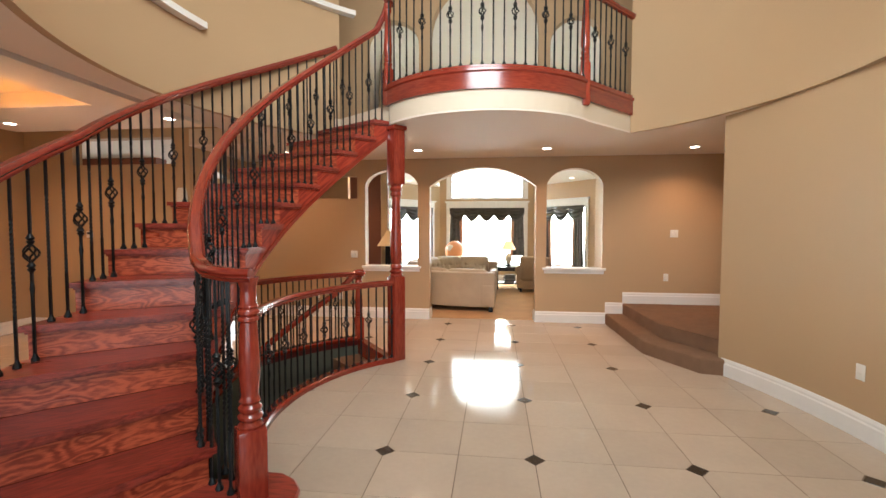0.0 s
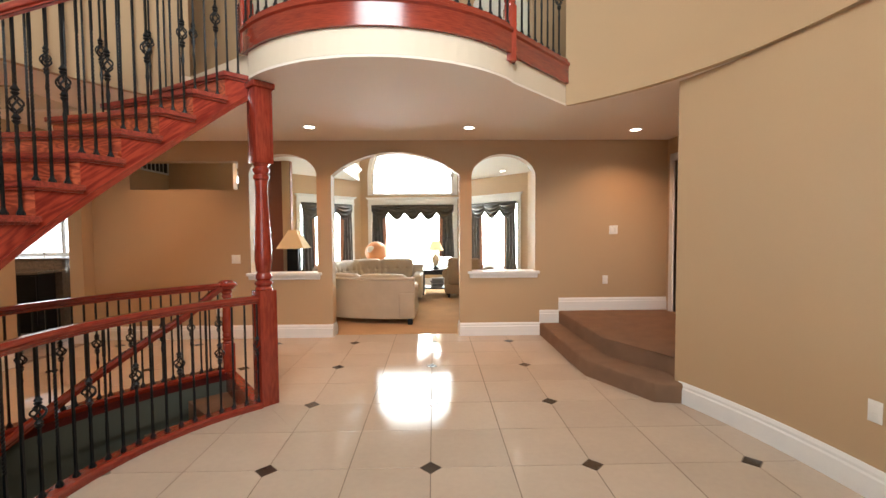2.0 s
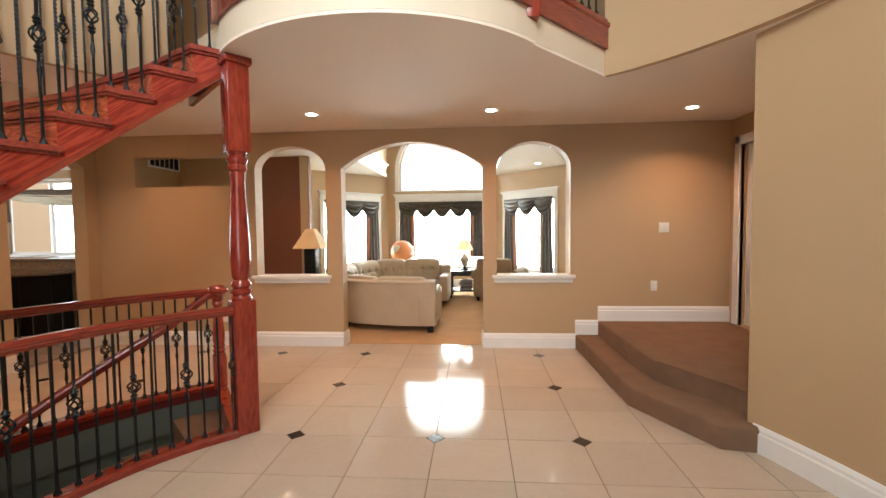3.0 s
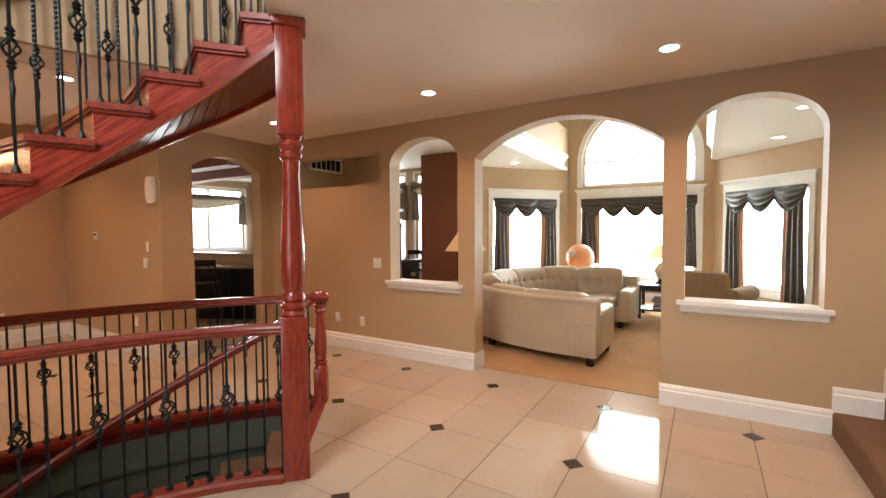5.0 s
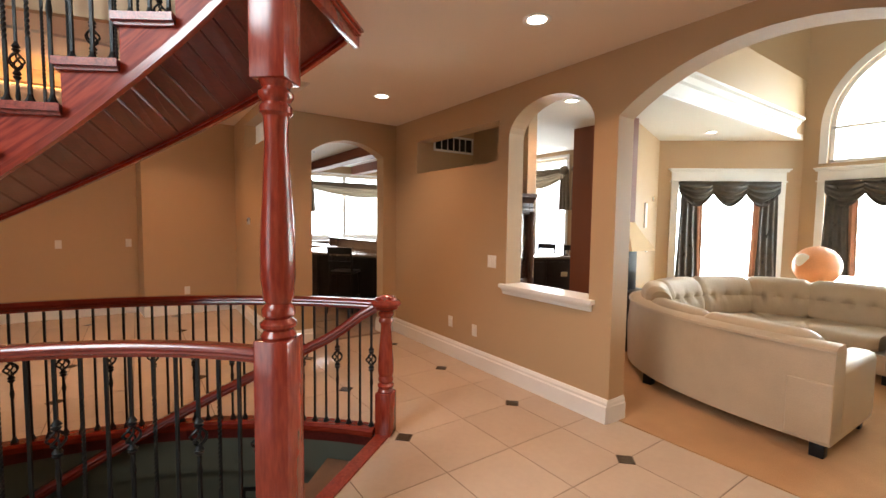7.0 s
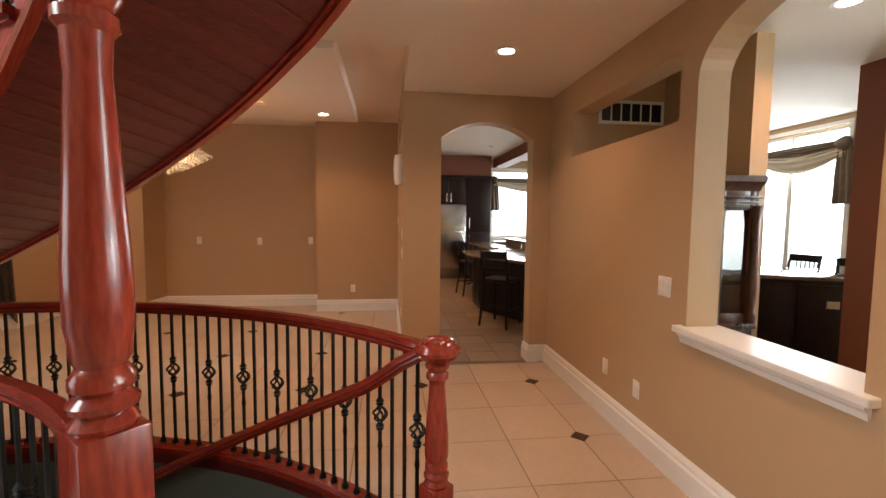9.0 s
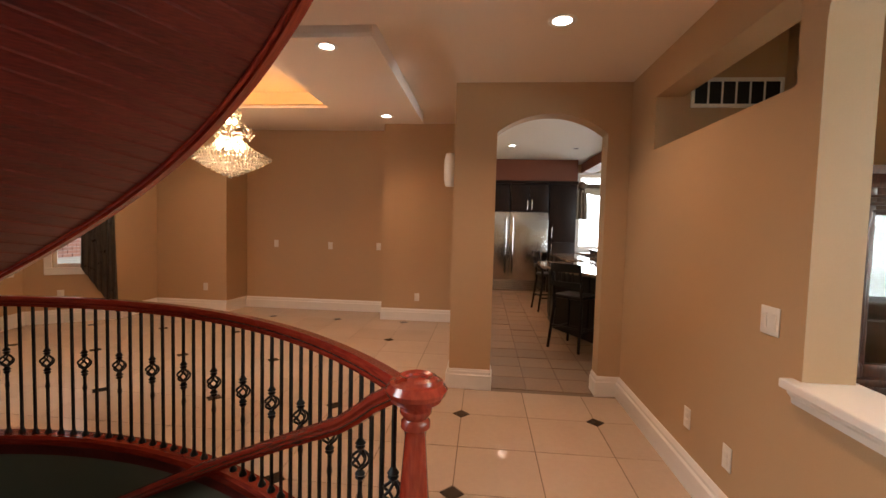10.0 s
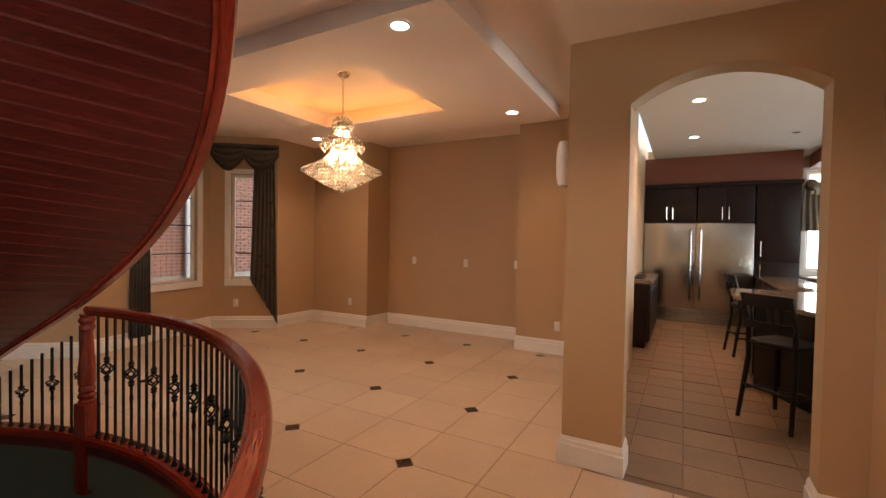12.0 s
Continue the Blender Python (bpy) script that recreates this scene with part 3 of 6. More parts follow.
def skirting(path, z=0.0):
    return tagged(part("baseboard", sweep(bmesh.new(), [(x, y, z) for x, y in path], BASE, level=True), M_WHITE, smooth=False), "tall white moulded baseboard", "baseboard", kind="structure")


skirting([(-4.50, 7.05), (-4.32, 7.05), (-4.32, AY0), (-1.07, AY0), (-1.07, AY1)])
skirting([(0.70, AY1), (0.70, AY0), (1.84, AY0)])
skirting([(1.82, AY0), (2.10, AY0)], 0.17)
skirting([(2.09, AY0), (3.62, AY0)], 0.34)
skirting([(-7.0, 5.74), (-4.32, 5.74), (-4.32, 6.11), (-4.50, 6.11)])
skirting(list(reversed(DINE)))
skirting([(x, y) for x, y, _ in arc(RW, 4.985, 20.0, -40, 40)])
skirting(LIV)

for u0, u1 in ((-2.19, -1.27), (0.87, 1.76)):
    bm = boxes((u0 - 0.055, u1 + 0.055, AY0 - 0.05, AY1 + 0.03, 0.868, 0.905), bevel=0.006)
    sweep(bm, [(u0 - 0.03, AY0 - 0.001, 0.868), (u1 + 0.03, AY0 - 0.001, 0.868)], [(0, 0), (0.034, 0), (0.03, -0.015), (0.016, -0.03), (0.012, -0.055), (0, -0.06)])
    structure("window_sill", bm, M_WHITE, "white moulded ledge under the arched opening", "sill")
# white ledges on the drum
for a0, a1, z in ((169, 205, 3.47), (128.5, 151, 4.30), (44, 50.4, 4.30)):
    structure("trim", ring_sector(bmesh.new(), DC, DR - 0.09, DR + 0.01, a0, a1, z, z + 0.06, 16), M_WHITE, "white ledge on the drum wall", "trim", True)
# casing of the side hall doorway
structure("trim", boxes((3.598, 3.66, 6.05, 6.15, 0.34, 2.5), (3.598, 3.66, 7.05, 7.15, 0.34, 2.5), (3.598, 3.66, 6.05, 7.15, 2.4, 2.5), bevel=0.006), M_WHITE, "white door casing", "trim")
structure("door_1", boxes((3.69, 3.73, 6.15, 7.05, 0.345, 2.4)), M_WHITE, "white painted side hall door", "door")
# crown beams of the living room
CROWN = [(0, 0), (0.05, 0), (0.055, 0.03), (0.03, 0.05), (0.03, 0.18), (0.06, 0.2), (0.09, 0.25), (0.13, 0.27), (0.13, 0.30), (0, 0.30)]
structure("trim", sweep(bmesh.new(), [(-1.62, 7.435, 2.76), (-1.62, 12.5, 2.76)], CROWN), M_WHITE, "white crown-moulded beam", "trim")
structure("trim", sweep(bmesh.new(), [(1.14, 12.5, 2.76), (1.14, 7.435, 2.76)], CROWN), M_WHITE, "white crown-moulded beam", "trim")

# carpeted steps to the side hall
S1 = [(2.44, 4.76), (2.22, 4.80), (1.86, 5.50), (1.82, 7.258), (3.6, 7.258), (3.6, 4.76)]
S2 = [(2.46, 5.05), (2.12, 5.62), (2.09, 7.257), (3.598, 7.257), (3.598, 4.77), (2.46, 4.77)]
hall_steps = thing("carpeted_steps", (2.6, 6.2, 0), "two brown carpeted steps up to the side hall", "steps")
for pts, z0, z1 in ((S1, 0.0, 0.17), (S2, 0.17, 0.34)):
    bm = prism(bmesh.new(), pts, z0 + 0.001, z1)
    bmesh.ops.bevel(bm, geom=[e for e in bm.edges if all(abs(v.co.z - z1) < 1e-4 for v in e.verts)], offset=0.03, segments=4, profile=0.5, affect="EDGES")
    part("step", bm, M_STEPCARPET, hall_steps)

# ---------------------------------------------------------------- curved staircase
TREADS = 15
R_IN, R_OUT, SKEW = 1.87, 2.87, 5.0


def nose(a):
    """Height of the line of nosings at an angle."""
    return RISE * (A0 - a) / STEP


def under(a):
    """Height of the soffit at the outer side."""
    return max(0.0, nose(a) - 0.31 - 0.002 * max(0.0, a - 140) + 0.03 * max(0, (137 - a) / 7.5))


def under_in(a):
    """Height of the soffit at the inner side, where it lies higher."""
    return max(0.0, nose(a) - 0.28)


def inner(a):
    """Inner radius of the flight, which opens out a little towards the foot."""
    return R_IN + 0.0024 * max(0.0, a - 150)


def flare(a):
    """Outer radius of the flight, which widens towards the foot."""
    return R_OUT + 0.0119 * max(0.0, a - 197)


def swirl(bm, c=SC, base=0.0):
    """Turns the outer ends of the steps ahead of the inner ones, and widens the flight at its foot."""
    for v in bm.verts:
        d = Vector((v.co.x - c[0], v.co.y - c[1]))
        a = (math.degrees(math.atan2(d.y, d.x)) + base) % 360
        f = (d.length - R_IN) / (R_OUT - R_IN)
        d *= (inner(a) + f * (flare(a) - inner(a))) / d.length
        t = radians(SKEW) * f
        v.co.x, v.co.y = c[0] + d.x * math.cos(t) - d.y * math.sin(t), c[1] + d.x * math.sin(t) + d.y * math.cos(t)
    return bm


HANDRAIL = [(-0.020, -0.034), (0.020, -0.034), (0.022, -0.020), (0.034, -0.014), (0.031, -0.006), (0.038, 0.006), (0.034, 0.020), (0.020, 0.032), (-0.020, 0.032), (-0.034, 0.020), (-0.038, 0.006), (-0.031, -0.006), (-0.034, -0.014), (-0.022, -0.020)]


def baluster_mesh(h, basket, twist=True):
    """A wrought-iron baluster, foot at the origin: square bar with a twisted stretch, or a basket with knuckles, and a shoe."""
    bm = bmesh.new()
    w = 0.0065
    hb = h * 0.56

    def bar(z0, z1, turns=0.0, grow=0.0):
        n = max(2, int(abs(turns) * 8) + 1)
        rings = []
        for i in range(n):
            s = i / (n - 1)
            a = turns * s * 2 * math.pi + math.pi / 4
            ww = w * 1.414 * (1 + grow * math.sin(math.pi * s))
            rings.append([bm.verts.new((ww * math.cos(a + k * math.pi / 2), ww * math.sin(a + k * math.pi / 2), z0 + (z1 - z0) * s)) for k in range(4)])
        for p, q in zip(rings, rings[1:]):
            for k in range(4):
                bm.faces.new((p[k], p[(k + 1) % 4], q[(k + 1) % 4], q[k]))

    if basket:
        bar(0.02, hb - 0.055)
        bar(hb + 0.055, h)
        for zc in (hb - 0.062, hb + 0.062):
            lathe(bm, [(0.008, -0.026), (0.015, -0.018), (0.021, -0.010), (0.012, -0.004), (0.022, 0.004), (0.015, 0.014), (0.008, 0.026)], 10, (0, 0, zc))
        for k in range(5):
            tube3(bm, [(0.036 * math.sin(math.pi * s / 8) * math.cos(k * 1.257 + 2.2 * s / 8), 0.036 * math.sin(math.pi * s / 8) * math.sin(k * 1.257 + 2.2 * s / 8), hb - 0.042 + 0.084 * s / 8) for s in range(9)], 0.0055, 5)
        lathe(bm, [(0.007, -0.2), (0.013, -0.16), (0.007, -0.12)], 8, (0, 0, hb))
    else:
        bar(0.02, h * 0.28)
        bar(h * 0.28, h * 0.78, 5.0 if twist else 0.01)
        bar(h * 0.78, h)
    lathe(bm, [(0.020, 0), (0.021, 0.012), (0.012, 0.026), (0.010, 0.036)], 8)
    return mesh_of(bm, "baluster", M_IRON)


B_PLAIN, B_BASKET = baluster_mesh(0.87, False), baluster_mesh(0.87, True)
G_PLAIN, G_TWIST, G_BASKET = baluster_mesh(0.84, False, False), baluster_mesh(0.84, False), baluster_mesh(0.84, True)


def stand(parent, meshes, places):
    """Balusters in turn along a row of places (x, y, z, turn)."""
    for i, (x, y, z, a) in enumerate(places):
        part("baluster", meshes[i % len(meshes)], M_IRON, parent, m=pose(x, y, z, 0, 0, a))


def turned_post(bm, at, z0, z1, w, base, top=0.0, turn=0.0):
    """Square block, turned shaft with rings and a long vase, and a square head where there is one."""
    x, y = at
    h = w / 2
    m = pose(x, y, 0, 0, 0, turn)
    box(bm, -h, h, -h, h, z0, base, 0.008, m)
    t = z1 - top
    r = w * 0.5
    prof = [(r * 0.92, 0), (r * 0.98, 0.012), (r * 0.78, 0.035), (r * 0.98, 0.05), (r * 1.0, 0.065), (r * 0.72, 0.085), (r * 0.9, 0.10), (r * 0.9, 0.125), (r * 0.68, 0.15), (r * 0.82, 0.17)]
    up = t - base
    body = [(r * 0.86, 0.2), (r * 0.94, 0.24), (r * 0.92, 0.38), (r * 0.76, 0.58), (r * 0.62, 0.78)]
    ends = [(r * 0.68, -0.14), (r * 0.86, -0.125), (r * 0.86, -0.1), (r * 0.7, -0.085), (r * 0.94, -0.06), (r * 0.94, -0.045), (r * 0.72, -0.025), (r * 0.9, 0)]
    s = min(1.0, up / 0.75)
    lathe(bm, [(a, base + b * s) for a, b in prof] + [(a, base + b * up) for a, b in body] + [(a, t + b * s) for a, b in ends], 24, (x, y, 0))
    if top:
        box(bm, -h, h, -h, h, t, z1, 0.008, m)
    return bm


staircase = thing("staircase", (*polar(SC, 2.3, 185), 0), "curved open staircase of glossy cherry-stained oak with iron balusters", "staircase")

# treads and risers, each in its own turn


def tread_shape():
    bm = ring_sector(bmesh.new(), (0, 0), R_IN - 0.035, R_OUT + 0.02, -STEP, 0.75, -0.034, 0, 5)
    bmesh.ops.bevel(bm, geom=[e for e in bm.edges if e.calc_face_angle(0) > 1.0], offset=0.013, segments=3, profile=0.5, affect="EDGES")
    ring_sector(bm, (0, 0), R_IN - 0.018, R_OUT, 0.05, 0.45, -0.05, -0.034, 1)
    ring_sector(bm, (0, 0), R_IN - 0.018, R_IN + 0.01, -STEP, 0.45, -0.05, -0.034, 4)
    return bm


for n in range(2, TREADS + 1):
    a = A0 - STEP * n
    bm = ring_sector(bmesh.new(), (0, 0), R_IN + 0.001, R_OUT - 0.001, -0.45, 0.0, -RISE + 0.002, -0.036, 1)
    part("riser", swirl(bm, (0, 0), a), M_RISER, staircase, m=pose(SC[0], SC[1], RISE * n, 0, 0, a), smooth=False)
    if n < TREADS:
        part("tread", swirl(tread_shape(), (0, 0), a), M_TREAD, staircase, m=pose(SC[0], SC[1], RISE * n, 0, 0, a))
# top nosing at the landing and the wide starting step with its rounded end
bm = ring_sector(bmesh.new(), SC, R_IN - 0.035, R_OUT + 0.02, A0 - STEP * 15 - 3, A0 - STEP * 15 + 0.75, RISE * 15 - 0.034, RISE * 15, 4)
part("tread", swirl(bm), M_TREAD, staircase)
NEWEL = (-1.165, 1.925)


def start_step(grow, z0, z1):
    front = A0 - STEP + 0.7 + grow * 8
    pts = [polar(SC, flare(A0 - 8) + grow, A0 - 16 + SKEW + i * (front - A0 + 16) / 6) for i in range(7)]
    pts += [polar((NEWEL[0], NEWEL[1]), 0.20 + grow, a) for a in (262, 285, 310, 335, 0, 25, 50, 75, 100)]
    pts += [polar(SC, inner(A0 - 16), A0 - 16)]
    return prism(bmesh.new(), pts, z0, z1, 0.012)


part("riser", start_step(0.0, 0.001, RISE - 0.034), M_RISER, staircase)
part("tread", start_step(0.03, RISE - 0.034, RISE), M_TREAD, staircase)

for r0, r1, low in ((R_IN, R_IN + 0.035, under_in), (R_OUT - 0.04, R_OUT, under)):
    bm = bmesh.new()
    for n in range(2, TREADS):
        a = A0 - STEP * n
        ring_sector(bm, SC, r0, r1, a - STEP, a, lambda t: low(t) - 0.03 if low(t) > 0.04 else 0.001, RISE * n - 0.034, 4)
    ring_sector(bm, SC, r0, r1, A0 - STEP * 15 - 1.5, A0 - STEP * 15, lambda t: low(t) - 0.03, RISE * 15 - 0.034, 1)
    bmesh.ops.remove_doubles(bm, verts=bm.verts, dist=0.0005)
    part("stringer", swirl(bm), M_CHERRY, staircase)
# moulding along the lower outer edge
part("trim", sweep(bmesh.new(), [(*polar(SC, flare(a) + 0.005, a + SKEW), under(a) - 0.02) for a in np.linspace(128, 221, 61)], [(-0.022, -0.03), (0.022, -0.03), (0.03, 0), (0.022, 0.03), (-0.022, 0.03)]), M_RAIL, staircase)
part("trim", sweep(bmesh.new(), [(*polar(SC, inner(a), a), under_in(a) - 0.025) for a in np.linspace(128, 221, 61)], [(-0.012, -0.02), (0.02, -0.02), (0.02, 0.015), (-0.012, 0.015)]), M_RAIL, staircase)
# boards under the flight, their shade put into the wood colour
DB = 1.9


def soffit_board(a0):
    """One tongued board under the flight, chamfered along both lower edges; it twists with the soffit."""
    bm = bmesh.new()
    rows = []
    for a, drop in ((0.0, 0.010), (0.11, 0.016), (DB - 0.15, 0.016), (DB - 0.04, 0.010)):
        co, si = math.cos(radians(a)), math.sin(radians(a))
        zi, zo = under_in(a0 + a) - under(a0), under(a0 + a) - under(a0)
        rows.append([bm.verts.new((r * co, r * si, h)) for r, h in ((R_IN + 0.035, zi - drop), (R_OUT - 0.04, zo - drop), (R_OUT - 0.04, zo), (R_IN + 0.035, zi))])
    for p, q in zip(rows, rows[1:]):
        for i in range(4):
            bm.faces.new((p[i], p[(i + 1) % 4], q[(i + 1) % 4], q[i]))
    bm.faces.new(rows[0])
    bm.faces.new(rows[-1][::-1])
    return bm


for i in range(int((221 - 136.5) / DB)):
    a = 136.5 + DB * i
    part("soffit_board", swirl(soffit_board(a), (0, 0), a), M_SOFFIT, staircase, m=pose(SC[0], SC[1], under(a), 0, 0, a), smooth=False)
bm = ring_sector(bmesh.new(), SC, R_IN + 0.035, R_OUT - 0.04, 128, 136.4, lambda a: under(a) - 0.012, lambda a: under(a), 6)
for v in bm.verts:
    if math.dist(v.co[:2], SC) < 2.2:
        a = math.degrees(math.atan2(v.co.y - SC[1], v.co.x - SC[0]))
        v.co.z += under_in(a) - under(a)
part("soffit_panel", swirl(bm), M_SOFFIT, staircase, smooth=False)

# balusters of the flight, three to a tread on the inner side and on the outer side
ins, outs = [], []
for n in range(2, TREADS):
    for k in range(3):
        a = A0 - STEP * (n + (k + 0.4) / 3)
        lift = nose(a) - RISE * n
        ins.append((*polar(SC, inner(a) + 0.03, a), RISE * n, a, lift))
        outs.append((*polar(SC, flare(a) - 0.07, a + SKEW * 0.93), RISE * n, a, lift))
for row in (ins, outs):
    for i, (x, y, z, a, lift) in enumerate(row):
        me = (B_PLAIN, B_PLAIN, B_BASKET)[i % 3]
        ob = part("baluster", me, M_IRON, staircase, m=pose(x, y, z, 0, 0, a) @ Matrix.Diagonal((1, 1, (0.93 + lift) / 0.87, 1)))


def rail_z(a):
    return nose(a) + 0.967


top_in = [(*polar(SC, inner(a) + 0.03, a), rail_z(a)) for a in np.linspace(219, 134, 44)]
vol = [(NEWEL[0] + 0.035, NEWEL[1] - 0.03, 1.315), (NEWEL[0] - 0.03, NEWEL[1] - 0.035, 1.315), (-1.28, 1.905, 1.318), (-1.39, 1.935, 1.33), (-1.49, 2.01, 1.37), (-1.555, 2.09, 1.44)]
goose = [(*polar(SC, R_IN + 0.03, 132.5), 3.86), (*polar(SC, R_IN + 0.025, 131), 3.96), (*polar(SC, R_IN + 0.02, 130), 4.06), (*polar(SC, R_IN + 0.01, 129.3), 4.10), (*polar(SC, R_IN, 128.0), 4.11)]
part("handrail", sweep(bmesh.new(), vol + top_in + goose, HANDRAIL), M_RAIL, staircase)
out_path = [(*polar(SC, flare(a) - 0.07, a + SKEW * 0.93), rail_z(a)) for a in np.linspace(236, 131, 52)]
part("handrail", sweep(bmesh.new(), out_path, HANDRAIL), M_RAIL, staircase)
bm = bmesh.new()
box(bm, -0.066, 0.066, -0.066, 0.066, RISE, 0.555, 0.008, pose(*NEWEL, 0, 0, 0, 42))
lathe(bm, [(0.058, 0.555), (0.062, 0.568), (0.047, 0.59), (0.060, 0.605), (0.060, 0.618), (0.045, 0.632), (0.057, 0.648), (0.057, 0.66), (0.044, 0.675), (0.052, 0.69), (0.044, 0.705),
           (0.041, 0.72), (0.049, 0.80), (0.051, 0.88), (0.046, 0.99), (0.040, 1.08), (0.050, 1.09), (0.050, 1.102), (0.041, 1.112), (0.052, 1.124), (0.052, 1.136), (0.041, 1.148), (0.048, 1.158), (0.040, 1.17), (0.039, 1.25), (0.05, 1.285), (0.055, 1.30)], 24, (*NEWEL, 0))
part("newel", bm, M_POST, staircase)
# cluster of balusters under the curl of the rail
stand(staircase, [baluster_mesh(1.12, False), baluster_mesh(1.12, True), baluster_mesh(1.12, False)], [(-1.28, 1.93, RISE, 20), (-1.36, 1.955, RISE, 40), (-1.43, 2.00, RISE, 10), (-1.49, 2.06, RISE, 60), (-1.35, 2.05, RISE, 30), (-1.42, 2.10, RISE, 15), (-1.26, 2.0, RISE, 0)])
bm = turned_post(bmesh.new(), polar(SC, flare(236) - 0.07, 241.5), RISE * 0.02, 1.1, 0.125, 0.545, turn=50)
part("newel", bm, M_POST, staircase)

# the tall post that carries the landing
POST = (-1.11, 4.905)
bm = turned_post(bmesh.new(), POST, 0.001, 2.67, 0.152, 0.985, 0.62, turn=48)
box(bm, -0.095, 0.095, -0.095, 0.095, 2.665, 2.719, 0.012, pose(*POST, 0, 0, 0, 48))
solid("support_post", bm, M_POST, "tall turned cherry post that carries the landing", "post")
# timber edge of the landing behind the post
bm = boxes((-0.02, 0.02, 0.0, 1.03, 2.60, 2.70), (-0.02, 0.045, 0.0, 1.045, 2.70, 2.718), (-0.02, 0.032, 0.0, 1.035, 2.675, 2.70), bevel=0.003)
bmesh.ops.transform(bm, matrix=pose(*polar(SC, R_IN, 128.7), 0, 0, 0, 46.5), verts=bm.verts)
part("landing_edge", bm, M_POST, staircase)

# ---------------------------------------------------------------- balcony railing
balcony = thing("balcony_railing", (-0.1, 4.4, UP), "curved balcony railing with cherry rails and black iron balusters", "railing")
front = [polar((-0.1, 5.77), 1.44, a) for a in np.linspace(220, 320.0, 40)]
flank = [(0.99 + (1.70 - 0.99) * s, 4.86 + (5.58 - 4.86) * s) for s in np.linspace(0, 1, 6)]
KERB = [(-0.045, -0.06), (0.02, -0.06), (0.02, 0.10), (0.035, 0.115), (0.035, 0.14), (0.012, 0.155), (0.012, 0.175), (-0.045, 0.175)]
for pth in (front, flank):
    part("base_rail", sweep(bmesh.new(), [(x, y, UP + 0.03) for x, y in pth], KERB), M_RAIL, balcony)
    part("handrail", sweep(bmesh.new(), [(x, y, 4.11) for x, y in pth], HANDRAIL), M_RAIL, balcony)


def spaced(path, gap):
    """Points at even gaps along a path, with the way's turn."""
    out, left = [], gap * 0.6
    for p, q in zip(path, path[1:]):
        d = math.dist(p, q)
        s = left
        while s < d:
            out.append((p[0] + (q[0] - p[0]) * s / d, p[1] + (q[1] - p[1]) * s / d, math.degrees(math.atan2(q[1] - p[1], q[0] - p[0]))))
            s += gap
        left = s - d
    return out


C_TWIST, C_BASKET = baluster_mesh(0.93, False), baluster_mesh(0.93, True)
stand(balcony, [C_TWIST, C_TWIST, C_BASKET], [(x, y, UP + 0.2, a) for x, y, a in spaced(front, 0.108)])
stand(balcony, [C_TWIST, C_BASKET, C_TWIST], [(x, y, UP + 0.2, a) for x, y, a in spaced(flank, 0.108)][:-1])
part("newel", turned_post(bmesh.new(), (0.985, 4.85), 2.87, 4.16, 0.10, 3.32, turn=0), M_POST, balcony)
part("newel", turned_post(bmesh.new(), (-1.19, 4.87), 2.95, 4.12, 0.10, 3.35, turn=40), M_POST, balcony)

# ---------------------------------------------------------------- guards round the basement stair
KERB2 = [(-0.06, 0), (0.06, 0), (0.06, 0.035), (0.045, 0.05), (-0.045, 0.05), (-0.06, 0.035)]
guard = thing("stair_guard", (*polar(SC, 1.80, 170), 0), "curved cherry and black iron guard rail round the stairwell", "railing")
gi = [polar(SC, 1.795, a) for a in np.linspace(221, 129.3, 40)]
part("base_rail", sweep(bmesh.new(), [(x, y, 0.001) for x, y in gi], KERB2), M_RAIL, guard)
part("fascia", ring_sector(bmesh.new(), SC, 1.802, 1.825, 130, 222, -0.073, 0.0, 36), M_SOFFIT, guard)
part("handrail", sweep(bmesh.new(), [(x, y, 0.915) for x, y in gi], HANDRAIL), M_RAIL, guard)
stand(guard, [G_PLAIN, G_BASKET, G_TWIST], [(x, y, 0.05, a) for x, y, a in spaced(gi, 0.10)])

guard2 = thing("stair_guard", (*polar(SC, 2.97, 160), 0), "long curved cherry and iron guard rail beside the dining room", "railing")
END = polar(SC, 3.0, 128.2)
go = [polar(SC, 2.97, a) for a in np.linspace(192.5, 129.4, 44)]
go_all = [polar(SC, 2.97, a) for a in np.linspace(213, 129.4, 56)]
part("base_rail", sweep(bmesh.new(), [(x, y, 0.001) for x, y in go_all], KERB2), M_RAIL, guard2)
part("fascia", ring_sector(bmesh.new(), SC, 2.93, 2.965, 127.5, 214, -0.073, 0.0, 40), M_SOFFIT, guard2)
part("handrail", sweep(bmesh.new(), [(x, y, 0.915) for x, y in go] + [(END[0], END[1], 0.915)], HANDRAIL), M_RAIL, guard2)
pl = [(x, y, 0.05, a) for x, y, a in spaced(go_all, 0.085)]
for i, (x, y, z, a) in enumerate(pl):
    ang = math.degrees(math.atan2(y - SC[1], x - SC[0])) % 360
    h = 0.85 if ang < 192.5 else max(0.1, under(ang) - 0.08)
    part("baluster", (G_PLAIN, G_PLAIN, G_BASKET)[i % 3], M_IRON, guard2, m=pose(x, y, z, 0, 0, a) @ Matrix.Diagonal((1, 1, h / 0.84, 1)))
part("newel", turned_post(bmesh.new(), END, 0.001, 0.89, 0.115, 0.30, turn=38), M_POST, guard2)
part("newel", turned_post(bmesh.new(), polar(SC, 2.97, 192.8), -0.36, 0.89, 0.11, 0.27, turn=12), M_POST, guard2)
# rolled end of the handrail
bm = bmesh.new()
lathe(bm, [(0.05, -0.045), (0.085, -0.03), (0.075, -0.018), (0.10, -0.008), (0.105, 0.008), (0.09, 0.03), (0.055, 0.038)], 28, (END[0], END[1], 0.915))
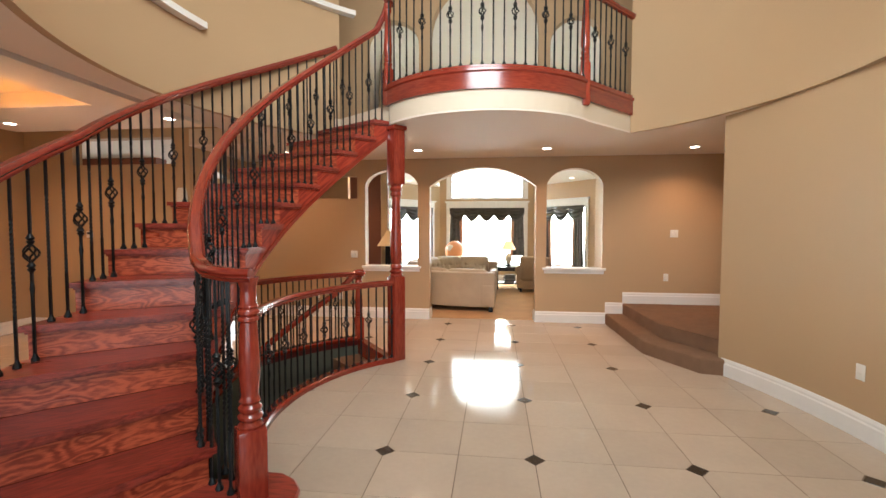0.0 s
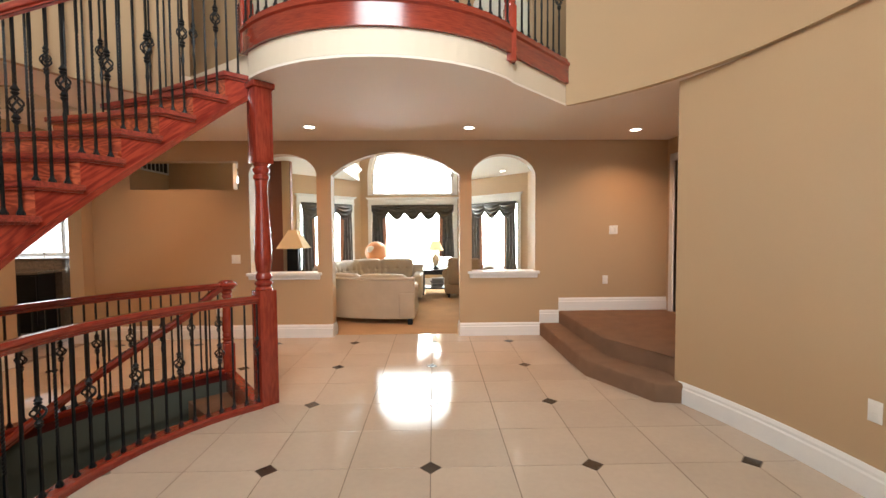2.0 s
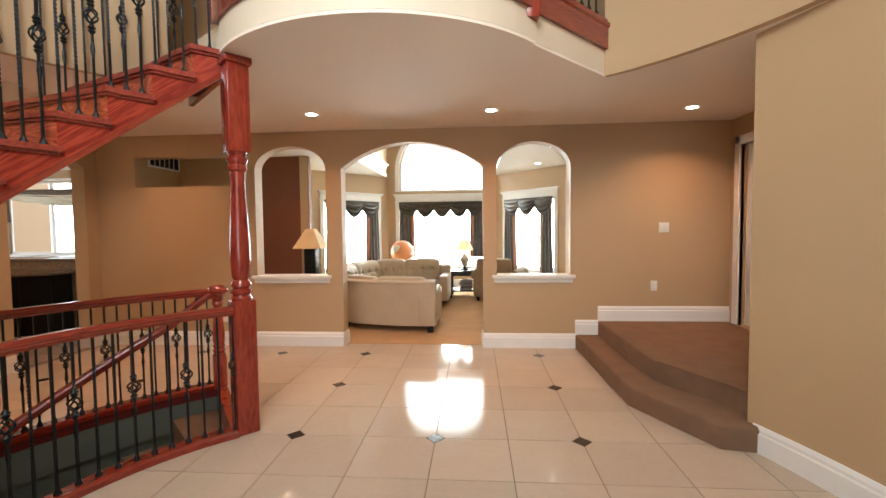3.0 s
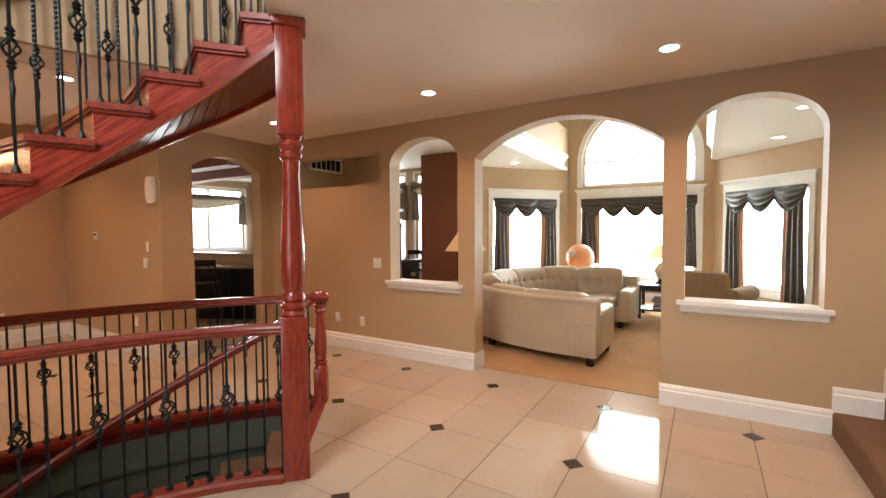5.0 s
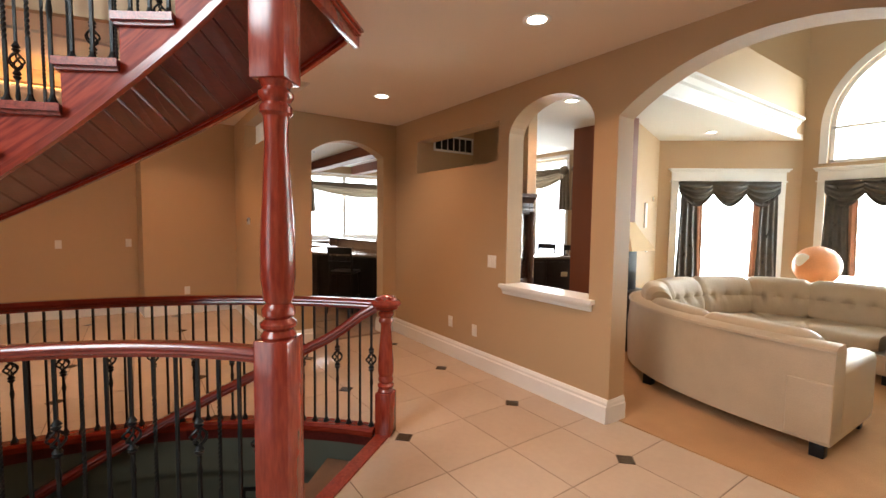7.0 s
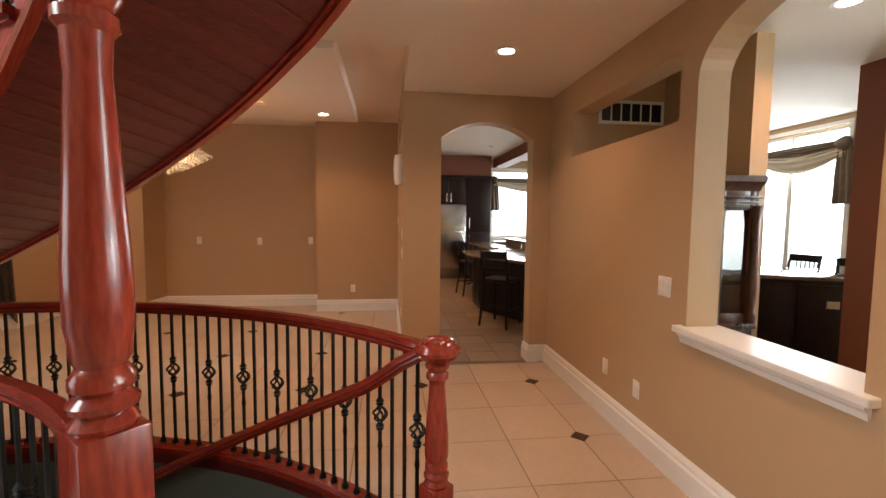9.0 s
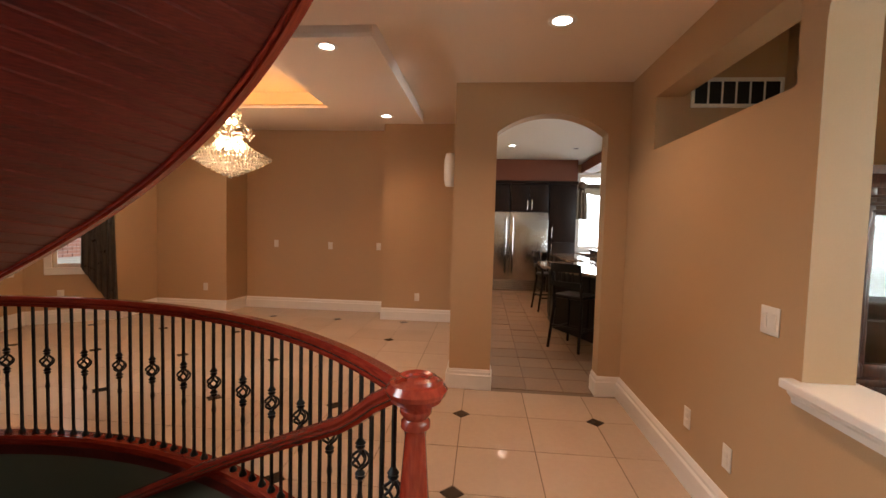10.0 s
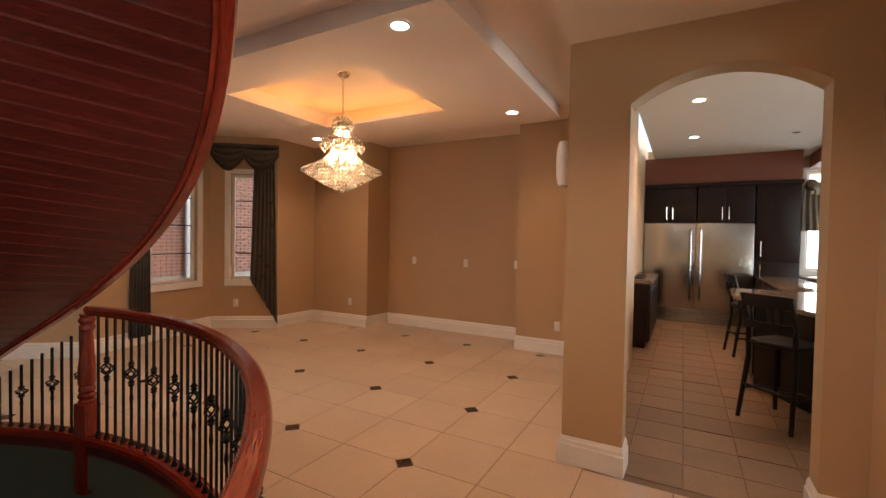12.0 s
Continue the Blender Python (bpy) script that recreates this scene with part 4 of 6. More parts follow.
tube3(bm, [(END[0] + 0.055 * math.cos(s), END[1] + 0.055 * math.sin(s), 0.945) for s in np.linspace(0, 5.4, 20)], 0.022, 8)
part("rail_end", bm, M_POST, guard2)
# rail that goes down with the basement flight
dn = [(END[0] - 0.03, END[1] - 0.06, 0.90), (*polar(SC, 2.94, 131.5), 0.83), (*polar(SC, 2.92, 133.5), 0.75), (*polar(SC, 2.90, 135.5), 0.68)] + [(*polar(SC, 2.88, a), 0.68 - (a - 135.5) * RISE / STEP) for a in np.linspace(138, 200, 26)]
part("handrail", sweep(bmesh.new(), dn, HANDRAIL), M_RAIL, guard2)

# basement flight
flight = thing("basement_stairs", (*polar(SC, 2.4, 150), -0.6), "carpeted basement stairs curving down into the well", "stairs")
low_me = mesh_of(ring_sector(bmesh.new(), (0, 0), 1.83, 2.925, 0, STEP + 1, -RISE * 1.2, 0, 4), "step", M_STEPCARPET, False)
for k in range(1, 13):
    part("step", low_me, M_STEPCARPET, flight, m=pose(SC[0], SC[1], -RISE * k, 0, 0, 127.6 + STEP * (k - 1)))
p0, p1 = polar(SC, 1.80, 127.3), polar(SC, 2.98, 127.3)
bm = panel(rect(0.0, math.dist(p0, p1), -0.19, 0.012), [], 0.09, along(p0, p1))
solid("threshold", bm, M_POST, "cherry wood nosing at the head of the basement stairs", "threshold", smooth=False)

# ---------------------------------------------------------------- windows
def window(name, p, q, u0, u1, z0, z1, label, inset=0.05, mullions=(), bars=(), bar_mat=None, casing=0.10, header=0.0, out=1, sill=True, glass=True):
    """A window in the wall on the line p to q: casing, moulded header, sash, bars and panes."""
    f = along(p, q)
    g = lambda u, v, w: Vector(f(u, v, w * out))
    root = tagged(new(name), label, "window", kind="structure")

    def bar(nm, a, b, c, d, w0, w1, mat=M_WHITE):
        bm = bmesh.new()
        vs = [bm.verts.new(g(*t)) for t in ((a, c, w0), (b, c, w0), (b, c, w1), (a, c, w1), (a, d, w0), (b, d, w0), (b, d, w1), (a, d, w1))]
        for k in ((0, 3, 2, 1), (4, 5, 6, 7), (0, 1, 5, 4), (1, 2, 6, 5), (2, 3, 7, 6), (3, 0, 4, 7)):
            bm.faces.new([vs[i] for i in k])
        if mat is not M_GLASS:
            bmesh.ops.bevel(bm, geom=bm.edges[:], offset=0.004, segments=1, affect="EDGES")
        return part(nm, bm, mat, root, smooth=False)

    if casing:
        bar("window_frame", u0 - casing, u0, z0 - 0.1, z1 + 0.01, -0.022, 0.0)
        bar("window_frame", u1, u1 + casing, z0 - 0.1, z1 + 0.01, -0.022, 0.0)
        bar("window_sill", u0 - casing, u1 + casing, z0 - 0.1, z0, -0.026, 0.0)
        if header:
            bar("window_header", u0 - casing - 0.02, u1 + casing + 0.02, z1 + 0.01, z1 + 0.03, -0.035, 0.0)
            bar("window_header", u0 - casing, u1 + casing, z1 + 0.03, z1 + header - 0.05, -0.024, 0.0)
            bar("window_header", u0 - casing - 0.03, u1 + casing + 0.03, z1 + header - 0.05, z1 + header - 0.02, -0.05, 0.0)
            bar("window_header", u0 - casing - 0.05, u1 + casing + 0.05, z1 + header - 0.02, z1 + header, -0.07, 0.0)
        else:
            bar("window_frame", u0 - casing, u1 + casing, z1 + 0.01, z1 + casing, -0.022, 0.0)
    us = [u0, *mullions, u1]
    for a, b in zip(us, us[1:]):
        s = 0.045
        bar("sash", a, a + s, z0, z1, inset, inset + 0.04)
        bar("sash", b - s, b, z0, z1, inset, inset + 0.04)
        bar("sash", a + s, b - s, z0, z0 + s, inset, inset + 0.04)
        bar("sash", a + s, b - s, z1 - s, z1, inset, inset + 0.04)
        for zb in bars:
            bar("glazing_bar", a + s, b - s, zb - 0.008, zb + 0.008, inset + 0.012, inset + 0.03, bar_mat or M_WHITE)
        if glass:
            pane = bar("pane", a + s, b - s, z0 + s, z1 - s, inset + 0.018, inset + 0.022, M_GLASS)
            pane.visible_shadow = False
    return root


for i, nm, lab, mul in ((1, "window_1", "tall living room window with white casing and moulded header", ()), (2, "window_2", "wide living room window with white casing", ()), (3, "window_3", "tall living room window with white casing and moulded header", ())):
    u0, u1, z0, z1 = LWIN[i]
    window(nm, LIV[i], LIV[i + 1], u0, u1, z0, z1, lab, header=0.22, mullions=mul, bars=(0.85,) if i == 3 else ())
# fanlight over the wide window
fan = tagged(new("window_4"), "white arched fanlight over the wide window", "window", kind="structure")
ft = along(LIV[2], LIV[3])


def arch_strip(u0, u1, v0, spring, crown, t, w0, w1):
    o, i = arch(u0 - t, u1 + t, v0, spring, crown + t, 28), arch(u0, u1, v0, spring, crown, 28)
    o, i = o[1:] + o[:1], i[1:] + i[:1]
    bm = bmesh.new()
    rows = [[bm.verts.new(ft(u, v, w)) for u, v in lp] for lp, w in ((o, w0), (o, w1), (i, w1), (i, w0))]
    for a, b in zip(rows, rows[1:] + rows[:1]):
        for k in range(len(o) - 1):
            bm.faces.new((a[k], a[k + 1], b[k + 1], b[k]))
    return bm


part("window_frame", arch_strip(0.30, 2.50, 2.42, 2.95, 4.08, 0.10, -0.022, 0.0), M_WHITE, fan)
part("window_frame", arch_strip(0.36, 2.44, 2.42, 2.95, 4.02, 0.06, 0.05, 0.09), M_WHITE, fan)
for a, b, c, d in ((0.30, 2.50, 2.42, 2.47), (0.30, 2.50, 2.93, 2.965)):
    bm = bmesh.new()
    box(bm, a, b, 0.05, 0.09, c, d)
    bmesh.ops.transform(bm, matrix=Matrix.Translation((LIV[2][0], LIV[2][1], 0)), verts=bm.verts)
    part("glazing_bar", bm, M_WHITE, fan, smooth=False)

window("window_5", DINE[6], DINE[7], *DWIN[6][0], "narrow leaded dining room window with white casing", bars=(1.17, 1.58, 1.99), bar_mat=M_IRON, out=-1, casing=0.085)
window("window_6", DINE[7], DINE[8], *DWIN[7][0], "leaded dining room bay window with white casing", bars=(1.17, 1.58, 1.99), bar_mat=M_IRON, out=-1, casing=0.085)
window("window_7", (-11.3, 12.0), (-2.9, 12.0), 4.1, 5.88, 0.65, 2.87, "tall nook window with white mullions", mullions=(4.95,), bars=(2.42, 0.95), casing=0.07, glass=False)
window("window_8", (-11.3, 12.0), (-2.9, 12.0), 6.2, 7.3, 0.65, 2.87, "tall nook window with white mullions", bars=(2.42, 0.95), casing=0.07, glass=False)
window("window_9", (-11.3, 12.0), (-2.9, 12.0), 0.2, 3.7, 0.95, 2.75, "kitchen window with white mullions", mullions=(1.35, 2.55), casing=0.07, glass=False)
window("window_10", (-11.3, 8.3), (-11.3, 12.0), 0.0, 3.3, 1.0, 2.75, "kitchen end window with white mullions", mullions=(1.1, 2.2), casing=0.07, glass=False)
window("window_11", (-1.7, -1.6), (1.7, -1.6), 0.0, 3.4, 0.25, 2.5, "tall front entrance window", mullions=(1.1, 2.3), out=-1, casing=0.07, glass=False)

# outside: ground, pale sky haze and the brick house next door
structure("ground", boxes((-400, 400, 13.6, 400, -0.5, -0.3), (-400, -12.2, -400, 13.6, -0.5, -0.3), (-12.2, 400, -400, -2.4, -0.5, -0.3), (4.4, 400, -2.4, 13.6, -0.5, -0.3)), M_GROUND, "pale ground outside", "ground")
M_HAZE = glowing("bright_haze", (0.93, 0.97, 1.0), 2.6)
structure("backdrop", boxes((-30, 30, 24, 24.2, -0.3, 16), (-26.2, -26, 6.5, 24, -0.3, 14)), M_HAZE, "bright overcast distance outside the windows", "backdrop")
house = thing("brick_house", (-7.2, -3.4, -0.3), "red brick neighbouring house outside the dining windows", "house")
part("wall", boxes((-13.0, -3.6, -3.75, -3.52, -0.3, 4.6)), M_MORTAR, house, smooth=False)
brick_me = mesh_of(boxes((-0.108, 0.108, 0, 0.03, -0.034, 0.034), bevel=0.004), "brick", M_BRICK, False)
bk = 0
for r in range(34):
    for c in range(9):
        if bk < 300:
            part("brick", brick_me, M_BRICK, house, m=pose(-9.6 + 0.228 * (c + (r % 2) * 0.5), -3.525, 0.55 + 0.079 * r))
            bk += 1
rb = bmesh.new()
for r in range(34):
    for c in range(-8, 18):
        if 0 <= c < 9:
            continue
        x = -9.6 + 0.228 * (c + (r % 2) * 0.5)
        box(rb, x - 0.108, x + 0.108, -3.525, -3.495, 0.55 + 0.079 * r - 0.034, 0.55 + 0.079 * r + 0.034)
tagged(part("bricks", rb, M_BRICK, house, smooth=False), kind="stuff")
part("downpipe", boxes((-7.35, -7.25, -3.48, -3.4, -0.3, 4.4), bevel=0.015), M_WHITE, house)


# ---------------------------------------------------------------- drapery
def cloth(bm, fn, nu, nv, thick=0.006):
    """A hanging sheet with thickness: fn(s, t) gives the front point, s across and t down, both 0 to 1, and its facing."""
    front = [[None] * (nv + 1) for _ in range(nu + 1)]
    back = [[None] * (nv + 1) for _ in range(nu + 1)]
    for i in range(nu + 1):
        for j in range(nv + 1):
            p, n = fn(i / nu, j / nv)
            front[i][j] = bm.verts.new(p)
            back[i][j] = bm.verts.new(Vector(p) - Vector(n) * thick)
    for i in range(nu):
        for j in range(nv):
            bm.faces.new((front[i][j], front[i + 1][j], front[i + 1][j + 1], front[i][j + 1]))
            bm.faces.new((back[i][j], back[i][j + 1], back[i + 1][j + 1], back[i + 1][j]))
    for i in range(nu):
        for j in (0, nv):
            bm.faces.new((front[i][j], front[i + 1][j], back[i + 1][j], back[i][j]))
    for j in range(nv):
        for i in (0, nu):
            bm.faces.new((front[i][j], front[i][j + 1], back[i][j + 1], back[i][j]))
    return bm


def swag(f, u0, u1, z1, drop, off=0.05):
    """One festoon with sagging folds; f places (u, v, w) with w into the wall."""
    n = Vector(f(0, 0, -1)) - Vector(f(0, 0, 0))

    def fn(s, t):
        sag = math.sin(math.pi * s)
        z = z1 - t * drop * (0.42 + 0.58 * sag)
        w = off + 0.012 + 0.05 * sag * math.sin(math.pi * min(1, t * 1.15)) + 0.014 * math.sin(t * 26 + 2 * sag) * (0.3 + sag)
        return f(u0 + (u1 - u0) * s, z, -w), n
    return cloth(bmesh.new(), fn, 18, 30)


def drape(f, u0, u1, z1, z0, off=0.03, folds=5, slant=0.0, depth=0.035):
    """A pleated side panel; slant lowers or lifts the hem from one side to the other."""
    n = Vector(f(0, 0, -1)) - Vector(f(0, 0, 0))

    def fn(s, t):
        hem = z0 + slant * s
        flare = 0.7 + 0.3 * t
        uc = (u0 + u1) / 2
        u = uc + (u0 + (u1 - u0) * s - uc) * flare
        w = off + depth * (0.5 + 0.5 * math.sin(s * folds * 2 * math.pi + 0.6 * math.sin(t * 5))) * (0.6 + 0.4 * t)
        return f(u, z1 + (hem - z1) * t, -w), n
    return cloth(bmesh.new(), fn, folds * 8, 24)


def dressing(p, q, u0, u1, z1, swags, label, long=0.35):
    f = along(p, q)
    mid = f((u0 + u1) / 2, z1, -0.05)
    root = thing("curtain", mid, label, "curtain", "living room window curtains")
    part("rod", tube3(bmesh.new(), [f(u0 - 0.02, z1 - 0.02, -0.03), f(u1 + 0.02, z1 - 0.02, -0.03)], 0.012, 8), M_IRON, root)
    w = (u1 - u0) / swags
    for k in range(swags):
        part("swag", swag(f, u0 + w * k - 0.03, u0 + w * (k + 1) + 0.03, z1 + 0.01, 0.40, 0.05 + 0.012 * (k % 2)), M_DRAPE, root)
    for a, b, s in ((u0 - 0.04, u0 + 0.30, 0), (u1 - 0.30, u1 + 0.04, 0)):
        part("side_panel", drape(f, a, b, z1 - 0.02, long, 0.045, 3), M_DRAPE, root)
    part("lining", drape(f, u0 + 0.20, u0 + 0.38, z1 - 0.1, long, 0.02, 2), M_LINING, root, "rust coloured inner drape")
    part("lining", drape(f, u1 - 0.38, u1 - 0.20, z1 - 0.1, long, 0.02, 2), M_LINING, root, "rust coloured inner drape")
    return root


dressing(LIV[1], LIV[2], 0.33, 1.81, 2.15, 3, "dark bronze swagged curtain with rust linings")
dressing(LIV[2], LIV[3], 0.33, 2.47, 2.15, 5, "wide dark bronze swagged curtain with rust linings", 0.75)
dressing(LIV[3], LIV[4], 0.37, 1.85, 2.15, 3, "dark bronze swagged curtain with rust linings")

# dining curtain: long dark panel with a slanting hem under a swag
fd = along(DINE[6], DINE[7])
fdm = lambda u, v, w: fd(u, v, -w)
droot = thing("curtain", fd(0.12, 1.5, 0.05), "long black sheer curtain with a draped swag", "curtain")
part("side_panel", drape(fdm, -0.02, 0.40, 2.78, 0.06, 0.03, 6, 0.70), M_DRAPE, droot)
part("swag", swag(fdm, -0.03, 0.52, 2.86, 0.42, 0.06), M_DRAPE, droot)
part("swag", swag(fdm, 0.45, 0.98, 2.86, 0.42, 0.07), M_DRAPE, droot)
fd2 = along(DINE[7], DINE[8])
fdm2 = lambda u, v, w: fd2(u, v, -w)
droot2 = thing("curtain", fd2(1.2, 1.5, 0.05), "long black sheer curtain with a draped swag", "curtain")
part("side_panel", drape(fdm2, 1.0, 1.3, 2.78, 0.10, 0.03, 6, 0.0), M_DRAPE, droot2)
part("swag", swag(fdm2, 0.85, 1.35, 2.86, 0.42, 0.07), M_DRAPE, droot2)

# nook scarf valances
M_SCARF = material("olive_gold_scarf", (0.17, 0.13, 0.085), 0.6, vary=0.25, scale=12, fine=120, bump=0.15)
M_SHEER = material("cream_sheer", (0.72, 0.66, 0.52), 0.7, vary=0.05, scale=8, fine=200, bump=0.1)


def scarf(f, u0, u1, z1, label, tail=0.75):
    root = thing("scarf_valance", f((u0 + u1) / 2, z1, -0.05), label, "valance", "kitchen scarf valances")
    part("swag", swag(f, u0, u1, z1, 0.36, 0.05), M_SHEER, root, "cream sheer lining")
    part("swag", swag(f, u0, u1, z1 + 0.05, 0.20, 0.07), M_SCARF, root)
    for u in (u0, u1):
        bm = bmesh.new()
        bmesh.ops.create_icosphere(bm, subdivisions=2, radius=0.10, matrix=Matrix.Translation(f(u, z1, -0.09)))
        for v in bm.verts:
            v.co += (v.co - Vector(f(u, z1, -0.09))) * 0.25 * noise.noise(v.co * 18)
        part("knot", bm, M_SCARF, root)
        part("tail", drape(f, u - 0.15, u + 0.15, z1 - 0.02, z1 - tail, 0.05, 3), M_SCARF, root)
    return root


fn_ = along((-11.3, 12.0), (-2.9, 12.0))
scarf(fn_, 4.45, 5.88, 2.60, "olive and cream scarf valance over the nook window", 0.85)
scarf(fn_, 6.2, 7.3, 2.60, "olive and cream scarf valance over the nook window", 0.85)
scarf(fn_, 0.2, 3.7, 2.50, "olive and cream scarf valance over the kitchen window", 0.75)
scarf(along((-11.3, 8.3), (-11.3, 12.0)), 0.05, 3.2, 2.50, "olive and cream scarf valance over the kitchen window", 0.8)


# ---------------------------------------------------------------- fixtures
def pot_light(x, y, z, label="small recessed ceiling downlight, lit", grp="hall downlights"):
    root = thing("downlight", (x, y, z), label, "downlight", grp)
    bm = lathe(bmesh.new(), [(0.058, -0.003), (0.085, -0.006), (0.088, -0.003), (0.088, 0.0), (0.058, 0.0), (0.058, -0.003)], 28, (x, y, z), caps=False)
    part("trim_ring", bm, M_WHITE, root)
    part("lens", lathe(bmesh.new(), [(0.0005, -0.002), (0.058, -0.002), (0.058, 0.0), (0.0005, 0.0)], 24, (x, y, z)), M_POT, root, "glowing lens")


for x, y in HALL_POTS:
    pot_light(x, y, CEIL_Z)
for x, y in DINE_POTS:
    pot_light(x, y, DINE_Z, grp="dining downlights")
for x, y in KITCH_POTS:
    pot_light(x, y, 3.02, grp="kitchen downlights")
for x, y in ((-2.35, 8.3), (-2.2, 11.2), (1.9, 9.2), (1.9, 11.0)):
    pot_light(x, y, 2.80, "small recessed living room downlight", "living room downlights")


def plate(m, w, h, kind, label):
    """A wall plate in its own plane, facing -y: switch rockers or socket faces."""
    bm = boxes((-w / 2, w / 2, -0.006, 0, -h / 2, h / 2), bevel=0.0025)
    root = part("wall_plate", bm, M_PLASTIC, m=m)
    tagged(root, label, "switch" if kind == "switch" else "socket", "wall plates")
    n = max(1, round(w / 0.06)) if kind == "switch" else 2
    for k in range(n):
        if kind == "switch":
            x = -w / 2 + w * (k + 0.5) / n
            b = boxes((x - 0.016, x + 0.016, -0.010, -0.005, -0.033, 0.033), bevel=0.002)
        else:
            z = (-0.02, 0.02)[k]
            b = boxes((-0.016, 0.016, -0.009, -0.005, z - 0.014, z + 0.014), bevel=0.003)
        part("rocker" if kind == "switch" else "socket_face", b, M_PLASTIC, root)
    return root


FY, FX, FL = 0, 90, -90
for x, y, z, a, w, h, kind in (
        (-2.39, AY0, 1.10, FY, 0.12, 0.12, "switch"), (-3.06, AY0, 0.38, FY, 0.075, 0.12, "socket"), (-2.64, AY0, 0.365, FY, 0.075, 0.12, "socket"),
        (2.86, AY0, 1.47, FY, 0.12, 0.12, "switch"), (2.75, AY0, 0.77, FY, 0.075, 0.12, "socket"),
        (-7.5, 2.54, 1.09, FX, 0.075, 0.12, "switch"), (-7.5, 3.48, 1.08, FX, 0.075, 0.12, "switch"), (-7.5, 4.30, 1.09, FX, 0.075, 0.12, "switch"),
        (-7.0, 5.03, 0.36, FX, 0.075, 0.12, "socket"), (-7.0, 1.61, 0.39, FX, 0.075, 0.12, "socket"),
        (-4.63, 5.74, 1.32, FY, 0.055, 0.12, "switch"), (-4.67, 5.74, 1.12, FY, 0.12, 0.12, "switch"), (-4.95, 5.74, 0.40, FY, 0.075, 0.12, "socket")):
    plate(pose(x, y, z, 0, 0, a), w, h, kind, "white plastic light switch on the tan wall" if kind == "switch" else "white plastic power outlet on the tan wall")
aw = math.degrees(math.atan2(3.44 - RW[1], 2.713 - RW[0]))
plate(pose(*polar(RW, 4.985, aw), 0.487, 0, 0, aw - 90), 0.075, 0.12, "socket", "white plastic power outlet on the curved wall")
plate(pose(*fd(0.62, 0.39, 0)[:2], 0.39, 0, 0, math.degrees(math.atan2(DINE[7][1] - DINE[6][1], DINE[7][0] - DINE[6][0])) + 180), 0.075, 0.12, "socket", "white plastic power outlet below the window")
# thermostat, speaker, panels
bm = boxes((-5.985, -5.895, 5.712, 5.74, 1.40, 1.50), bevel=0.008)
thermo = solid("thermostat", bm, M_PLASTIC, "white wall thermostat with a dark display", "thermostat")
part("display", boxes((-5.965, -5.915, 5.709, 5.713, 1.45, 1.48)), M_BLACK, thermo)
bm = bmesh.new()
lathe(bm, [(0.03, -0.15), (0.06, -0.145), (0.075, -0.09), (0.08, 0), (0.075, 0.09), (0.06, 0.145), (0.03, 0.15)], 20)
bmesh.ops.transform(bm, matrix=Matrix.Translation((-4.42, 5.70, 1.97)) @ Matrix.Diagonal((0.95, 0.75, 1, 1)), verts=bm.verts)
solid("wall_speaker", bm, M_PLASTIC, "rounded white wall speaker", "speaker")
fp = along(LIV[0], LIV[1])
for u, z, w, h, nm, lab in ((0.95, 1.60, 0.14, 0.36, "alarm_panel", "slim white alarm panel on the living room wall"), (1.45, 1.86, 0.05, 0.06, "sensor", "small white sensor on the living room wall"), (1.1, 1.12, 0.09, 0.11, "wall_plate", "white plastic switch plate on the living room wall")):
    bm = bmesh.new()
    a = math.degrees(math.atan2(LIV[1][1] - LIV[0][1], LIV[1][0] - LIV[0][0]))
    box(bm, -w / 2, w / 2, -0.02, 0, -h / 2, h / 2, 0.005, pose(*fp(u, z, 0), 0, 0, a))
    solid(nm, bm, M_PLASTIC, lab, "panel")
# return-air grille on the partition seen through the slot
vent = thing("air_vent", (-3.79, 7.8, 2.47), "dark air return grille with white bars", "vent")
part("backing", boxes((-3.799, -3.792, 7.50, 8.08, 2.39, 2.55)), M_BLACK, vent, smooth=False)
part("frame", boxes((-3.799, -3.78, 7.48, 8.10, 2.365, 2.39), (-3.799, -3.78, 7.48, 8.10, 2.55, 2.575), (-3.799, -3.78, 7.48, 7.50, 2.39, 2.55), (-3.799, -3.78, 8.08, 8.10, 2.39, 2.55)), M_WHITE, vent, smooth=False)
for k in range(5):
    part("slat", boxes((-3.792, -3.784, 7.59 + 0.095 * k, 7.60 + 0.095 * k, 2.39, 2.55)), M_WHITE, vent, smooth=False)
# dark framed plate low on the well wall
bm = boxes((-0.09, 0.09, -0.012, 0, -0.05, 0.05), bevel=0.003)
wp = solid("vent_cover", bm, M_BLACK, "small black framed vent on the well wall", "vent")
wp.matrix_basis = pose(*polar(SC, WELL_OUT - 0.001, 147), -0.52, 0, 0, 147 - 90)
part("slot", boxes((-0.06, 0.06, -0.015, -0.011, -0.025, 0.025)), M_WELL, wp)

# ---------------------------------------------------------------- chandelier and coffer light
CH = (-4.873, 3.321)
rope = bmesh.new()
tube3(rope, [(-5.70, 2.33, DINE_Z + 0.045), (-4.10, 2.33, DINE_Z + 0.045), (-4.10, 4.21, DINE_Z + 0.045), (-5.70, 4.21, DINE_Z + 0.045), (-5.70, 2.33, DINE_Z + 0.045)], 0.012, 6)
solid("cove_light", rope, glowing("amber_rope_light", (1.0, 0.45, 0.11), 9), "amber rope light hidden in the ceiling coffer", "light")
chand = thing("chandelier", (*CH, COFFER_TOP), "lit crystal chandelier with tiers of clear drops", "chandelier")
part("canopy", lathe(bmesh.new(), [(0.03, -0.05), (0.06, -0.035), (0.075, -0.01), (0.075, 0)], 24, (*CH, COFFER_TOP - 0.001)), M_CHROME, chand)
bm = bmesh.new()
